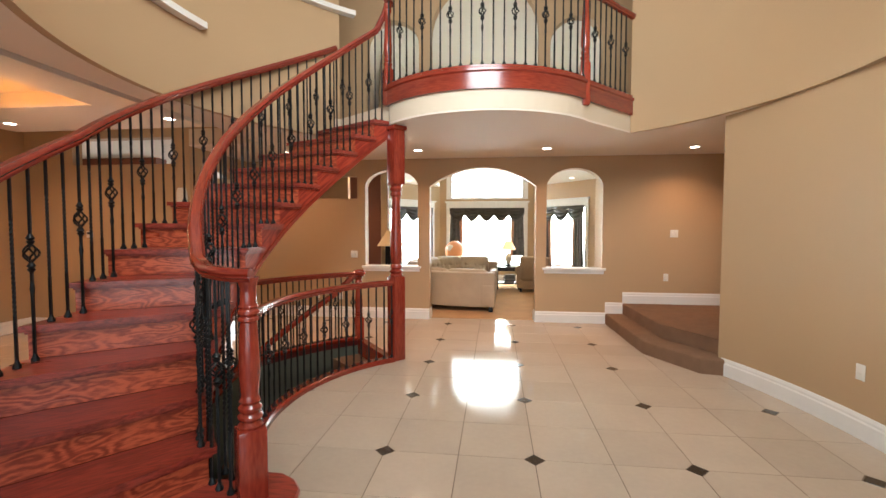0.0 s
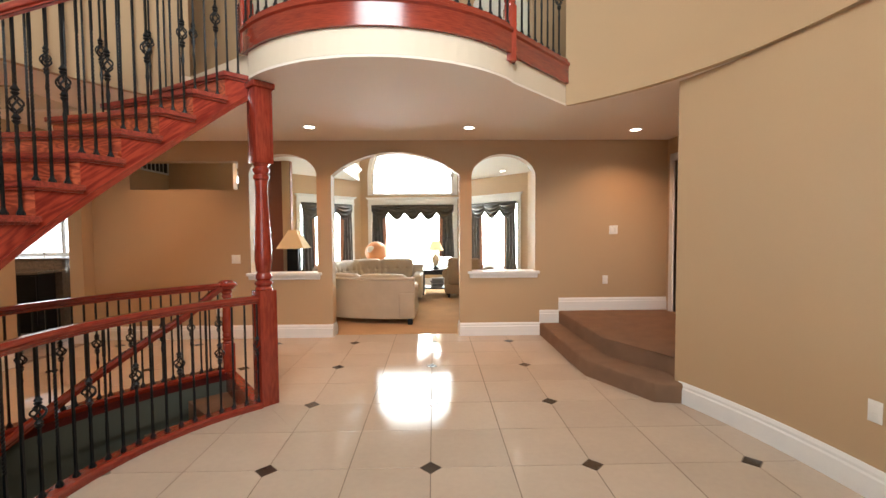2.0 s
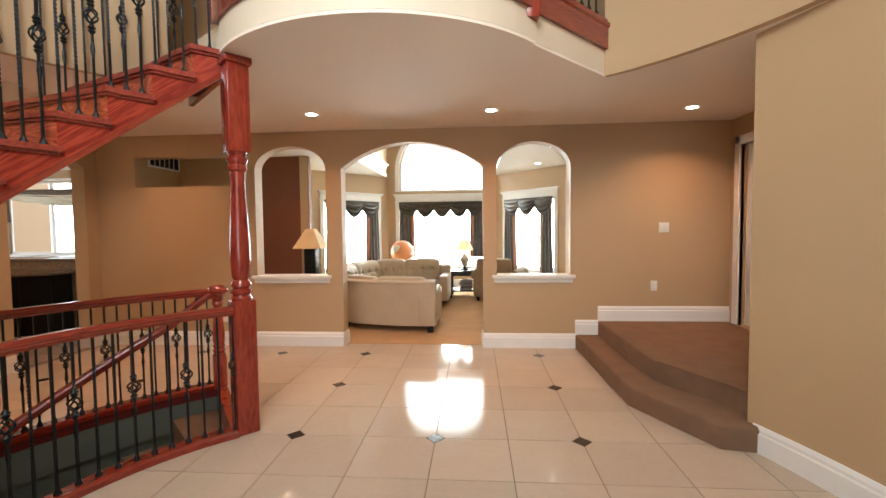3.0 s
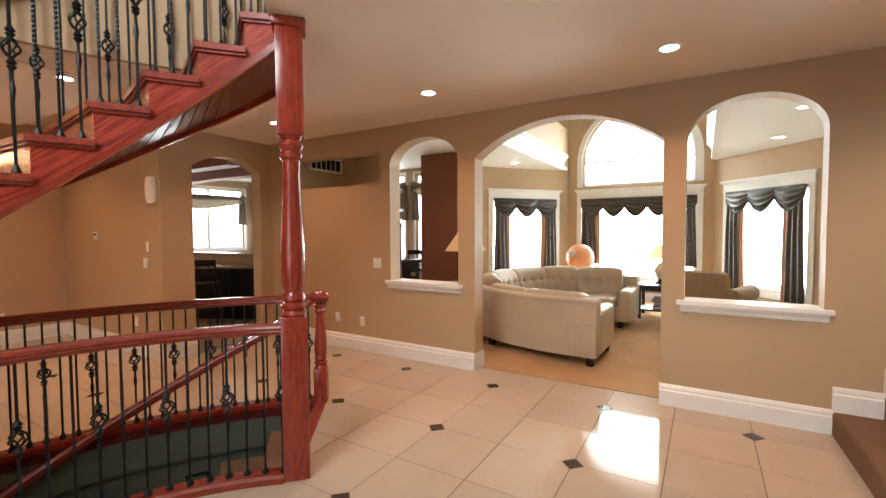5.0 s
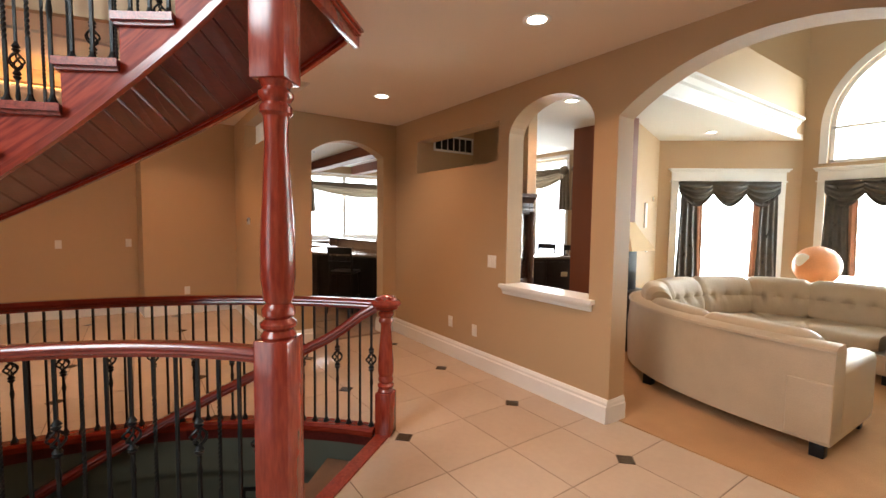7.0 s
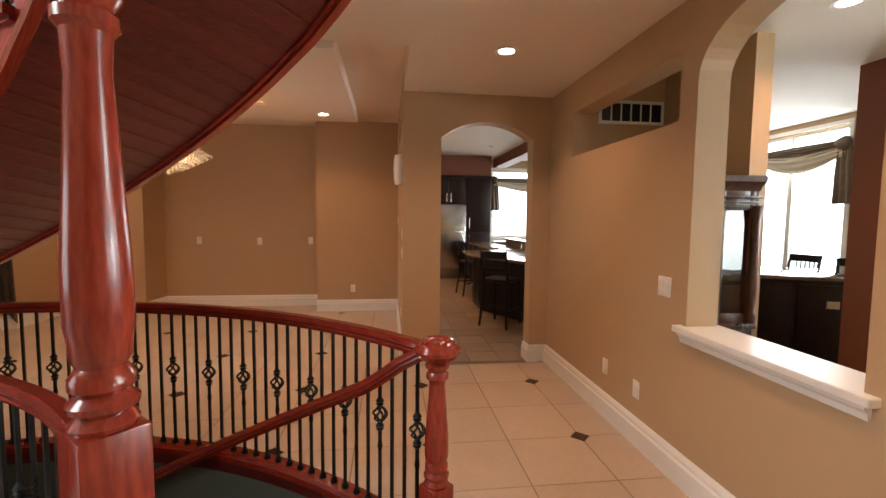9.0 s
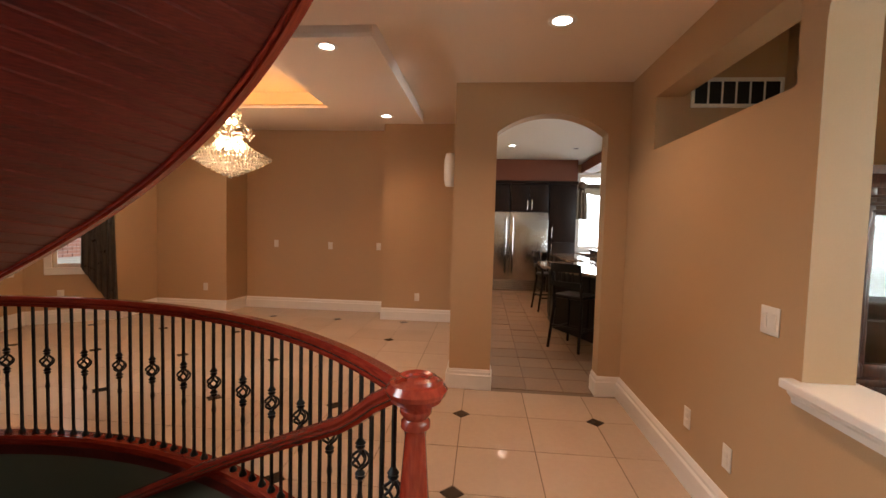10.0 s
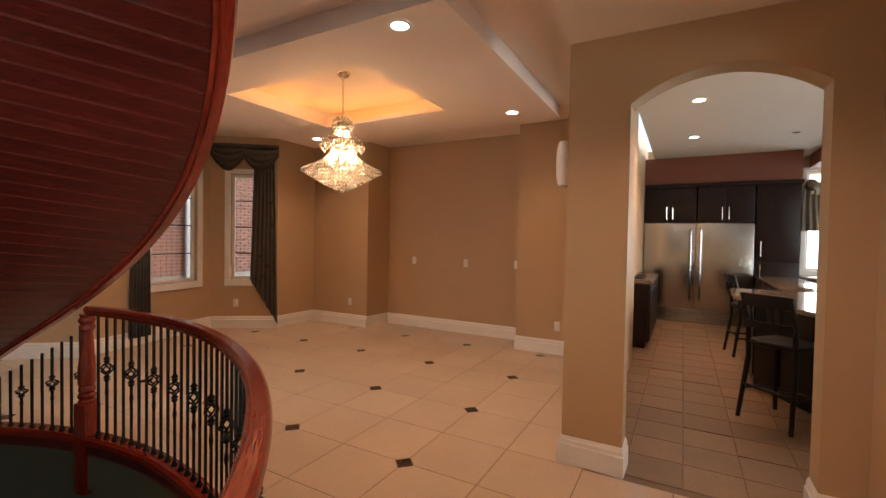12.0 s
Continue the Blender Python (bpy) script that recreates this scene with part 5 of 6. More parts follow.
for k in range(17):
    zc = COFFER_TOP - 0.06 - 0.024 * k
    tube3(bm, [(CH[0] + (0.010 * math.cos(s) if k % 2 else 0), CH[1] + (0 if k % 2 else 0.010 * math.cos(s)), zc + 0.017 * math.sin(s)) for s in np.linspace(0, 2 * math.pi, 9)], 0.0028, 5)
part("chain", bm, M_CHROME, chand)
part("stem", lathe(bmesh.new(), [(0.010, 2.02), (0.018, 2.1), (0.010, 2.2), (0.026, 2.34), (0.014, 2.42), (0.035, 2.52), (0.012, 2.67)], 14, (*CH, 0)), M_CHROME, chand)


def tent(s):
    """Radius and height down the hollow upper slope of the bowl, from crown to rim."""
    return 0.11 + 0.27 * s ** 1.25, 2.36 - 0.22 * s ** 0.62


for r, z in ((0.38, 2.14), (0.20, 2.43), (0.11, 2.36), (0.10, 2.60)):
    part("ring", tube3(bmesh.new(), [(CH[0] + r * math.cos(s), CH[1] + r * math.sin(s), z) for s in np.linspace(0, 2 * math.pi, 37)], 0.006, 6), M_CHROME, chand)
BEAD = [(0.001, -0.016), (0.010, -0.010), (0.0135, 0.0), (0.010, 0.010), (0.001, 0.016)]
bead_me = mesh_of(lathe(bmesh.new(), BEAD, 7), "crystal", M_CRYSTAL, False)
beads = []
# drops under the rim, row below row to the point
for k in range(9):
    s = k / 8
    r, z = 0.385 * (1 - s) ** 0.85 + 0.012, 2.125 - 0.20 * s
    n = max(4, int(2 * math.pi * r / 0.036))
    for i in range(n):
        a = 2 * math.pi * (i + 0.5 * (k % 2)) / n
        beads.append((CH[0] + r * math.cos(a), CH[1] + r * math.sin(a), z, 1.15))
# chains of beads down the upper slope
for i in range(40):
    a = 2 * math.pi * i / 40
    for k in range(9):
        r, z = tent(k / 8.5)
        beads.append((CH[0] + r * math.cos(a), CH[1] + r * math.sin(a), z, 0.8))
# clusters on the crown arms and the top bowl
for i in range(10):
    a = 2 * math.pi * i / 10
    for dr, dz in ((0, 0), (0.025, -0.03), (-0.025, -0.03), (0, -0.06), (0.0, 0.03)):
        beads.append((CH[0] + (0.20 + dr) * math.cos(a + dr), CH[1] + (0.20 + dr) * math.sin(a + dr), 2.40 + dz, 1.2))
for k, (r, z) in enumerate(((0.10, 2.58), (0.085, 2.545), (0.06, 2.51), (0.09, 2.63), (0.06, 2.66))):
    n = int(2 * math.pi * r / 0.036)
    for i in range(n):
        a = 2 * math.pi * (i + 0.5 * (k % 2)) / n
        beads.append((CH[0] + r * math.cos(a), CH[1] + r * math.sin(a), z, 1.1))
for x, y, z, f in beads[:300]:
    part("crystal", bead_me, M_CRYSTAL, chand, m=pose(x, y, z) @ Matrix.Diagonal((f, f, f, 1)))
rest = bmesh.new()
for x, y, z, f in beads[300:]:
    lathe(rest, [(r * f, h * f) for r, h in BEAD], 7, (x, y, z))
tagged(part("crystals", rest, M_CRYSTAL, chand, smooth=False), kind="stuff")
for k in range(8):
    a = k * math.pi / 4
    x, y = CH[0] + 0.13 * math.cos(a), CH[1] + 0.13 * math.sin(a)
    part("bulb", lathe(bmesh.new(), [(0.006, -0.04), (0.018, -0.01), (0.016, 0.02), (0.004, 0.055)], 10, (x, y, 2.24)), M_BULB, chand, "glowing candle bulb")
    part("arm", tube3(bmesh.new(), [(CH[0], CH[1], 2.16), (CH[0] + 0.06 * math.cos(a), CH[1] + 0.06 * math.sin(a), 2.14), (x, y, 2.20)], 0.006, 6), M_CHROME, chand)
for k in range(3):
    a = k * 2.1
    part("bulb", lathe(bmesh.new(), [(0.006, -0.03), (0.016, -0.01), (0.014, 0.015), (0.004, 0.045)], 10, (CH[0] + 0.04 * math.cos(a), CH[1] + 0.04 * math.sin(a), 2.50)), M_BULB, chand, "glowing candle bulb")
for k in range(10):
    a = k * math.pi / 5
    part("arm", tube3(bmesh.new(), [(CH[0] + r * math.cos(a), CH[1] + r * math.sin(a), z) for r, z in ((0.02, 2.38), (0.08, 2.47), (0.15, 2.50), (0.20, 2.43))], 0.004, 6), M_CHROME, chand)

# ---------------------------------------------------------------- living room furniture
def smooth_path(pts, n):
    """A Catmull-Rom line through the points, resampled at even steps."""
    P_ = [Vector(p) for p in pts]
    P_ = [P_[0] * 2 - P_[1]] + P_ + [P_[-1] * 2 - P_[-2]]
    fine = []
    for i in range(1, len(P_) - 2):
        for k in range(20):
            t = k / 20
            a, b, c, d = P_[i - 1:i + 3]
            fine.append(0.5 * ((2 * b) + (c - a) * t + (2 * a - 5 * b + 4 * c - d) * t * t + (3 * b - a - 3 * c + d) * t ** 3))
    fine.append(P_[-2])
    acc = [0.0]
    for a, b in zip(fine, fine[1:]):
        acc.append(acc[-1] + (b - a).length)
    out = []
    for k in range(n + 1):
        s = acc[-1] * k / n
        i = max(0, min(len(fine) - 2, next((j for j, v in enumerate(acc) if v >= s), len(acc) - 1) - 1))
        f = (s - acc[i]) / max(1e-6, acc[i + 1] - acc[i])
        out.append(fine[i].lerp(fine[i + 1], f))
    return out


SOFA = smooth_path([(0.03, 7.93, 0), (-0.45, 7.95, 0), (-0.92, 8.04, 0), (-1.36, 8.23, 0), (-1.72, 8.54, 0), (-1.94, 8.97, 0), (-1.96, 9.5, 0), (-1.82, 10.08, 0), (-1.5, 10.56, 0), (-1.05, 10.84, 0), (-0.5, 10.93, 0), (0.1, 10.92, 0)], 84)
sofa = thing("sectional_sofa", (-1.0, 9.4, 0), "large curved beige leather sectional sofa with tufted cushions", "sofa")
part("base", sweep(bmesh.new(), SOFA, [(0.02, 0.10), (0.86, 0.10), (0.88, 0.13), (0.88, 0.29), (0.02, 0.29)], level=True), M_LEATHER, sofa)
part("back", sweep(bmesh.new(), SOFA, [(0, 0.10), (0.22, 0.2), (0.20, 0.70), (0.17, 0.735), (0.05, 0.735), (0.01, 0.71), (-0.012, 0.45)], level=True), M_LEATHER, sofa)
part("piping", sweep(bmesh.new(), SOFA, [(-0.008, 0.705), (0.008, 0.70), (0.012, 0.715), (-0.002, 0.722)], level=True), M_LEATHER, sofa)


def rounded(profile, k=4):
    """A closed section refined into a smooth outline."""
    n, out = len(profile), []
    P_ = [Vector((*p, 0)) for p in profile]
    for i in range(n):
        a, b, c, d = P_[i - 1], P_[i], P_[(i + 1) % n], P_[(i + 2) % n]
        for q in range(k):
            t = q / k
            v = 0.5 * ((2 * b) + (c - a) * t + (2 * a - 5 * b + 4 * c - d) * t * t + (3 * b - a - 3 * c + d) * t ** 3)
            out.append((v.x, v.y))
    return out


def cushion(path, profile, puff, tuft=0.0, seam=0.66):
    """A stuffed cushion along a stretch of path: it swells in the middle, closes in at the ends, and is drawn in along a seam and at its tufts."""
    bm = bmesh.new()
    path = [p.lerp(q, t / 4) for p, q in zip(path, path[1:]) for t in range(4)] + [path[-1]]
    n = len(path)
    profile = rounded(profile)
    uc, vc = sum(p[0] for p in profile) / len(profile), sum(p[1] for p in profile) / len(profile)
    rings = []
    for i, p in enumerate(path):
        s = i / (n - 1)
        e = min(1.0, (min(s, 1 - s) * (n - 1)) / 5.0)
        k = (0.80 + 0.20 * math.sin(e * math.pi / 2)) * (1 + puff * math.sin(math.pi * s))
        t = (path[min(i + 1, n - 1)] - path[max(i - 1, 0)]).normalized()
        side = t.cross(Z)
        ring = []
        for u, v in profile:
            dent = 0.0
            if tuft and u > uc:
                spots = sum(math.exp(-((s - c) / 0.055) ** 2) for c in (0.2, 0.5, 0.8))
                dent = tuft * (spots * math.exp(-((v - seam) / 0.04) ** 2) + 0.45 * math.exp(-((v - seam) / 0.014) ** 2))
            elif tuft == 0 and v > vc:
                dent = -0.006 * math.sin(s * 9 + u * 14)
            wob = 0.004 * noise.noise(Vector((s * 7, u * 9, v * 9)) + p)
            if tuft:
                ring.append(bm.verts.new(p + side * (uc + (u - uc) * k - dent + wob) + Z * (vc + (v - vc) * k)))
            else:
                ring.append(bm.verts.new(p + side * (uc + (u - uc) * k) + Z * (vc + (v - vc) * k - dent + wob)))
        rings.append(ring)
    m = len(profile)
    for a, b in zip(rings, rings[1:]):
        for i in range(m):
            bm.faces.new((a[i], a[(i + 1) % m], b[(i + 1) % m], b[i]))
    bm.faces.new(rings[0])
    bm.faces.new(rings[-1][::-1])
    return bm


SEAT = [(0.24, 0.29), (0.80, 0.29), (0.885, 0.31), (0.90, 0.36), (0.88, 0.42), (0.80, 0.45), (0.5, 0.465), (0.24, 0.45)]
BACKC = [(0.17, 0.46), (0.40, 0.45), (0.42, 0.55), (0.385, 0.70), (0.33, 0.82), (0.25, 0.865), (0.16, 0.85), (0.12, 0.75)]
cuts = [2, 14, 25, 36, 47, 59, 70, 81]
for a, b in zip(cuts, cuts[1:]):
    part("seat_cushion", cushion(SOFA[a:b + 1], SEAT, 0.03), M_LEATHER, sofa)
    low_c = b <= 25
    prof = [(u, v - (0.09 if low_c else 0.0)) for u, v in BACKC]
    part("back_cushion", cushion(SOFA[a:b + 1], prof, 0.04, 0.035, 0.57 if low_c else 0.66), M_LEATHER, sofa)
for p, t in ((SOFA[0], SOFA[0] - SOFA[1]), (SOFA[-1], SOFA[-1] - SOFA[-2])):
    t = t.normalized()
    side = t.cross(Z) * (-1 if p is SOFA[0] else 1)
    bm = bmesh.new()
    box(bm, -0.05, 0.125, 0.17, 0.92, 0.10, 0.58, 0.05, Matrix(((t.x, side.x, 0, p.x), (t.y, side.y, 0, p.y), (0, 0, 1, 0), (0, 0, 0, 1))) @ Matrix.Translation((-0.12, 0, 0)), 4)
    part("arm", bm, M_LEATHER, sofa)
t = (SOFA[0] - SOFA[1]).normalized()
o = t.cross(Z)
bm = bmesh.new()
box(bm, -0.24, 0.004, -0.022, 0.02, 0.12, 0.50, 0.012, Matrix(((t.x, o.x, 0, SOFA[0].x), (t.y, o.y, 0, SOFA[0].y), (0, 0, 1, 0), (0, 0, 0, 1))), 3)
part("end_panel", bm, M_LEATHER, sofa)
for i, u in ((1, 0.05), (1, 0.8), (21, 0.05), (42, 0.05), (62, 0.05), (82, 0.06), (82, 0.8), (42, 0.8)):
    p = SOFA[i]
    t = (SOFA[i + 1] - SOFA[i - 1]).normalized()
    q = p + t.cross(Z) * u
    part("foot", boxes((q.x - 0.04, q.x + 0.04, q.y - 0.04, q.y + 0.04, 0.004, 0.105), bevel=0.008), M_BLACK, sofa)

# ball on a stand behind the sofa
M_PEACH = material("peach_lacquer", (0.72, 0.30, 0.13), 0.4, vary=0.12, scale=4, fine=60, bump=0.03)
ball = thing("decorative_globe", (-1.06, 11.75, 0), "large peach globe on a dark stand behind the sofa", "globe")
bm = bmesh.new()
bmesh.ops.create_uvsphere(bm, u_segments=40, v_segments=24, radius=0.26, matrix=Matrix.Translation((-1.06, 11.75, 0.955)))
part("sphere", bm, M_PEACH, ball)
bm = bmesh.new()
bmesh.ops.create_uvsphere(bm, u_segments=20, v_segments=10, radius=0.09, matrix=Matrix.Translation((-1.15, 11.535, 1.03)) @ Matrix.Diagonal((1, 0.4, 1, 1)))
part("medallion", bm, M_PLASTIC, ball, "grey medallion")
part("stand", lathe(bmesh.new(), [(0.20, 0.004), (0.20, 0.03), (0.05, 0.06), (0.035, 0.4), (0.05, 0.62), (0.13, 0.69), (0.13, 0.715)], 24, (-1.06, 11.75, 0)), M_DARKWOOD, ball)

# end table with lamp and books
table = thing("end_table", (0.37, 11.3, 0), "dark wooden end table with a lower shelf", "table")
part("tabletop", boxes((0.04, 0.70, 10.98, 11.62, 0.54, 0.575), bevel=0.008), M_DARKWOOD, table)
part("apron", boxes((0.08, 0.66, 11.02, 11.58, 0.47, 0.54)), M_DARKWOOD, table)
part("shelf", boxes((0.09, 0.65, 11.03, 11.57, 0.14, 0.165), bevel=0.004), M_DARKWOOD, table)
for x in (0.07, 0.62):
    for y in (11.01, 11.54):
        part("leg", boxes((x, x + 0.05, y, y + 0.05, 0.004, 0.54), bevel=0.005), M_DARKWOOD, table)
M_PAPER = material("book_covers", (0.32, 0.28, 0.25), 0.6, vary=0.3, scale=30, fine=90, bump=0.05, piece=0.5)
for k in range(6):
    bm = bmesh.new()
    box(bm, -0.13, 0.13, -0.1, 0.1, 0, 0.034, 0.003, pose(0.40 + 0.012 * (k % 3), 11.25, 0.165 + 0.035 * k, 0, 0, 6 * (k % 4)))
    solid("book", bm, M_PAPER, "grey magazine in a stack under the end table", "book", "stack of magazines")


def urn_lamp(x, y, z, label):
    lamp = thing("table_lamp", (x, y, z), label, "lamp")
    part("base", lathe(bmesh.new(), [(0.085, 0), (0.085, 0.02), (0.05, 0.035), (0.03, 0.06), (0.04, 0.075)], 24, (x, y, z)), M_BLACK, lamp)
    part("body", lathe(bmesh.new(), [(0.035, 0.075), (0.05, 0.10), (0.095, 0.19), (0.10, 0.24), (0.07, 0.29), (0.04, 0.32), (0.05, 0.335), (0.015, 0.36)], 28, (x, y, z)), M_CREAM, lamp, "cream ceramic urn")
    part("stem", lathe(bmesh.new(), [(0.01, 0.35), (0.01, 0.46)], 10, (x, y, z)), M_CHROME, lamp)
    bm = bmesh.new()
    prof = [(0.185, 0.43), (0.19, 0.435), (0.13, 0.55), (0.085, 0.655), (0.08, 0.655), (0.125, 0.55), (0.182, 0.44)]
    lathe(bm, prof, 32, (x, y, z))
    part("shade", bm, M_LITSHADE, lamp, "bell-shaped cream shade")
    return lamp


M_LITSHADE = glowing("lit_cream_shade", (1.0, 0.74, 0.40), 0.55)
urn_lamp(0.38, 11.32, 0.575, "cream urn table lamp with a glowing bell shade")


def armchair(m, mat, label):
    root = thing("armchair", (0, 0, 0), label, "armchair")
    part("base", boxes((-0.42, 0.42, -0.38, 0.40, 0.09, 0.30), bevel=0.03), mat, root)
    part("seat_cushion", boxes((-0.29, 0.29, -0.42, 0.28, 0.30, 0.47), bevel=0.06), mat, root)
    bm = boxes((-0.36, 0.36, 0.24, 0.44, 0.28, 0.88), bevel=0.07)
    for v in bm.verts:
        v.co.y += 0.16 * max(0, v.co.z - 0.3)
    part("backrest", bm, mat, root)
    for s in (-1, 1):
        bm = boxes((min(0.28 * s, 0.46 * s), max(0.28 * s, 0.46 * s), -0.40, 0.38, 0.10, 0.50), bevel=0.03)
        bmesh.ops.create_cone(bm, cap_ends=True, segments=24, radius1=0.115, radius2=0.115, depth=0.82, matrix=pose(0.38 * s, -0.01, 0.53, 90))
        part("arm", bm, mat, root)
    for x in (-0.36, 0.36):
        for y in (-0.33, 0.34):
            part("foot", lathe(bmesh.new(), [(0.02, 0), (0.03, 0.05), (0.025, 0.1)], 12, (x, y, 0)), M_DARKWOOD, root)
    root.matrix_basis = m
    return root


M_TWEED = material("brown_chenille", (0.36, 0.25, 0.15), 0.9, vary=0.4, scale=30, fine=140, bump=0.4, stretch=(1, 1, 3))
armchair(pose(1.12, 10.85, 0.004, 0, 0, 160), M_TWEED, "brown chenille armchair with rolled arms")

# tall table lamp by the partition
side = thing("side_table", (-2.22, 9.2, 0), "dark wooden side table beside the partition", "table")
part("tabletop", boxes((-2.42, -1.98, 8.98, 9.44, 0.66, 0.70), bevel=0.006), M_DARKWOOD, side)
part("cabinet", boxes((-2.39, -2.01, 9.01, 9.41, 0.004, 0.66), bevel=0.006), M_DARKWOOD, side)
lamp = thing("table_lamp", (-2.22, 9.2, 0.70), "square black lamp with a pyramid parchment shade", "lamp")
part("base", boxes((-2.32, -2.12, 9.10, 9.30, 0.70, 1.16), bevel=0.01), M_BLACK, lamp)
part("stem", lathe(bmesh.new(), [(0.012, 1.16), (0.012, 1.5)], 10, (-2.22, 9.2, 0)), M_CHROME, lamp)
bm = bmesh.new()
ro = [[bm.verts.new((-2.22 + r * math.cos(math.pi / 4 + k * math.pi / 2), 9.2 + r * math.sin(math.pi / 4 + k * math.pi / 2), z)) for k in range(4)] for r, z in ((0.34, 1.17), (0.10, 1.50), (0.09, 1.50), (0.33, 1.17))]
for a, b in zip(ro, ro[1:] + ro[:1]):
    for k in range(4):
        bm.faces.new((a[k], a[(k + 1) % 4], b[(k + 1) % 4], b[k]))
part("shade", bm, M_SHADE, lamp, "pyramid parchment shade", smooth=False)

# ---------------------------------------------------------------- hutch
hutch = thing("china_cabinet", (-3.12, 7.95, 0), "carved mahogany china cabinet with glass doors", "cabinet")
part("body", boxes((-3.59, -2.69, 7.80, 8.115, 0.10, 0.75), (-3.59, -2.69, 8.09, 8.115, 0.75, 1.72), (-3.59, -3.55, 7.82, 8.09, 0.75, 1.72), (-2.73, -2.69, 7.82, 7.865, 0.75, 1.72), (-2.73, -2.69, 8.045, 8.09, 0.75, 1.72), (-2.73, -2.69, 7.865, 8.045, 0.75, 0.85), (-2.73, -2.69, 7.865, 8.045, 1.57, 1.72), bevel=0.004), M_MAHOG, hutch)
part("plinth", boxes((-3.62, -2.66, 7.77, 8.115, -0.005, 0.10), bevel=0.01), M_MAHOG, hutch)
part("worktop", boxes((-3.63, -2.65, 7.76, 8.115, 0.75, 0.79), bevel=0.01), M_MAHOG, hutch)
part("cornice", sweep(bmesh.new(), [(-3.59, 8.11, 1.70), (-3.59, 7.80, 1.70), (-2.69, 7.80, 1.70), (-2.69, 8.11, 1.70)][::-1], [(0, 0), (-0.01, 0), (-0.02, 0.03), (-0.06, 0.06), (-0.065, 0.10), (0, 0.10)], level=True), M_MAHOG, hutch)
part("top", boxes((-3.60, -2.68, 7.79, 8.115, 1.76, 1.79)), M_MAHOG, hutch)
part("frieze", boxes((-3.55, -2.73, 7.81, 7.83, 1.60, 1.70), bevel=0.004), M_MAHOG, hutch)
for x, y in ((-3.57, 7.83), (-3.14, 7.83), (-2.71, 7.83), (-2.68, 8.085)):
    part("pilaster", lathe(bmesh.new(), [(0.035, 0.79), (0.035, 0.84), (0.022, 0.87), (0.03, 1.0), (0.024, 1.5), (0.036, 1.56), (0.036, 1.60)], 14, (x, y, 0)), M_MAHOG, hutch)
side_pane = part("pane", boxes((-2.712, -2.708, 7.865, 8.045, 0.85, 1.57)), M_GLASS, hutch, "glass side pane", smooth=False)
side_pane.visible_shadow = False
for k in range(3):
    part("moulding", boxes((-2.69, -2.675 + 0.008 * k, 7.80, 8.112, 1.58 + 0.035 * k, 1.595 + 0.035 * k), bevel=0.003), M_MAHOG, hutch)
for z in (1.05, 1.32):
    part("shelf", boxes((-3.55, -2.73, 7.86, 8.09, z, z + 0.012)), M_GLASS, hutch, "glass shelf")
for a, b in ((-3.53, -3.0), (-3.11, -2.75)):
    d_ = part("door", boxes((a, a + 0.04, 7.81, 7.83, 0.80, 1.60), (b - 0.04, b, 7.81, 7.83, 0.80, 1.60), (a + 0.04, b - 0.04, 7.81, 7.83, 0.80, 0.85), (a + 0.04, b - 0.04, 7.81, 7.83, 1.55, 1.60)), M_MAHOG, hutch, smooth=False)
    g_ = part("pane", boxes((a + 0.04, b - 0.04, 7.818, 7.822, 0.85, 1.55)), M_GLASS, d_, smooth=False)
    g_.visible_shadow = False
    part("lower_door", boxes((a, b, 7.785, 7.80, 0.14, 0.71), bevel=0.005), M_MAHOG, hutch)


# ---------------------------------------------------------------- kitchen
def bar_stool(m=Matrix()):
    root = thing("bar_stool", (0, 0, 0), "black wooden bar stool with a spindle back", "stool", "black bar stools")
    h = 0.64
    part("seat", boxes((-0.21, 0.21, -0.20, 0.20, h - 0.02, h + 0.025), bevel=0.018), M_BLACK, root)
    for x in (-0.18, 0.18):
        part("leg", tube3(bmesh.new(), [(x * 1.12, -0.21, 0.0), (x, -0.17, h)], [0.017, 0.02], 8), M_BLACK, root)
        part("leg", tube3(bmesh.new(), [(x * 1.15, 0.25, 0.0), (x, 0.18, h * 0.8), (x, 0.19, h + 0.1), (x * 1.05, 0.27, 1.05)], [0.017, 0.021, 0.02, 0.016], 8), M_BLACK, root)
        part("rung", tube3(bmesh.new(), [(x * 1.09, -0.20, 0.24), (x * 1.09, 0.22, 0.24)], 0.011, 8), M_BLACK, root)
    part("rung", tube3(bmesh.new(), [(-0.195, -0.195, 0.2), (0.195, -0.195, 0.2)], 0.012, 8), M_BLACK, root)
    part("rung", tube3(bmesh.new(), [(-0.195, 0.225, 0.28), (0.195, 0.225, 0.28)], 0.012, 8), M_BLACK, root)
    for z, w in ((1.0, 0.05), (0.80, 0.03)):
        bm = bmesh.new()
        sweep(bm, [(-0.19 + 0.038 * k, 0.255 - 0.13 * (1.0 - z) + 0.03 * math.sin(math.pi * k / 10), z) for k in range(11)], [(-0.009, -w), (0.009, -w), (0.009, w), (-0.009, w)], level=True)
        part("back_rail", bm, M_BLACK, root)
    for k in range(5):
        x = -0.11 + 0.055 * k
        part("spindle", tube3(bmesh.new(), [(x, 0.255, 0.82), (x, 0.275, 0.96)], 0.008, 6), M_BLACK, root)
    root.matrix_basis = m
    return root


stool = bar_stool(pose(-5.91, 7.17, 0.002, 0, 0, 229))
for x, y, a in ((-8.35, 7.22, 190), (-4.40, 11.05, 40), (-5.17, 10.95, 10)):
    copy_thing(stool, pose(x, y, 0.002, 0, 0, a))


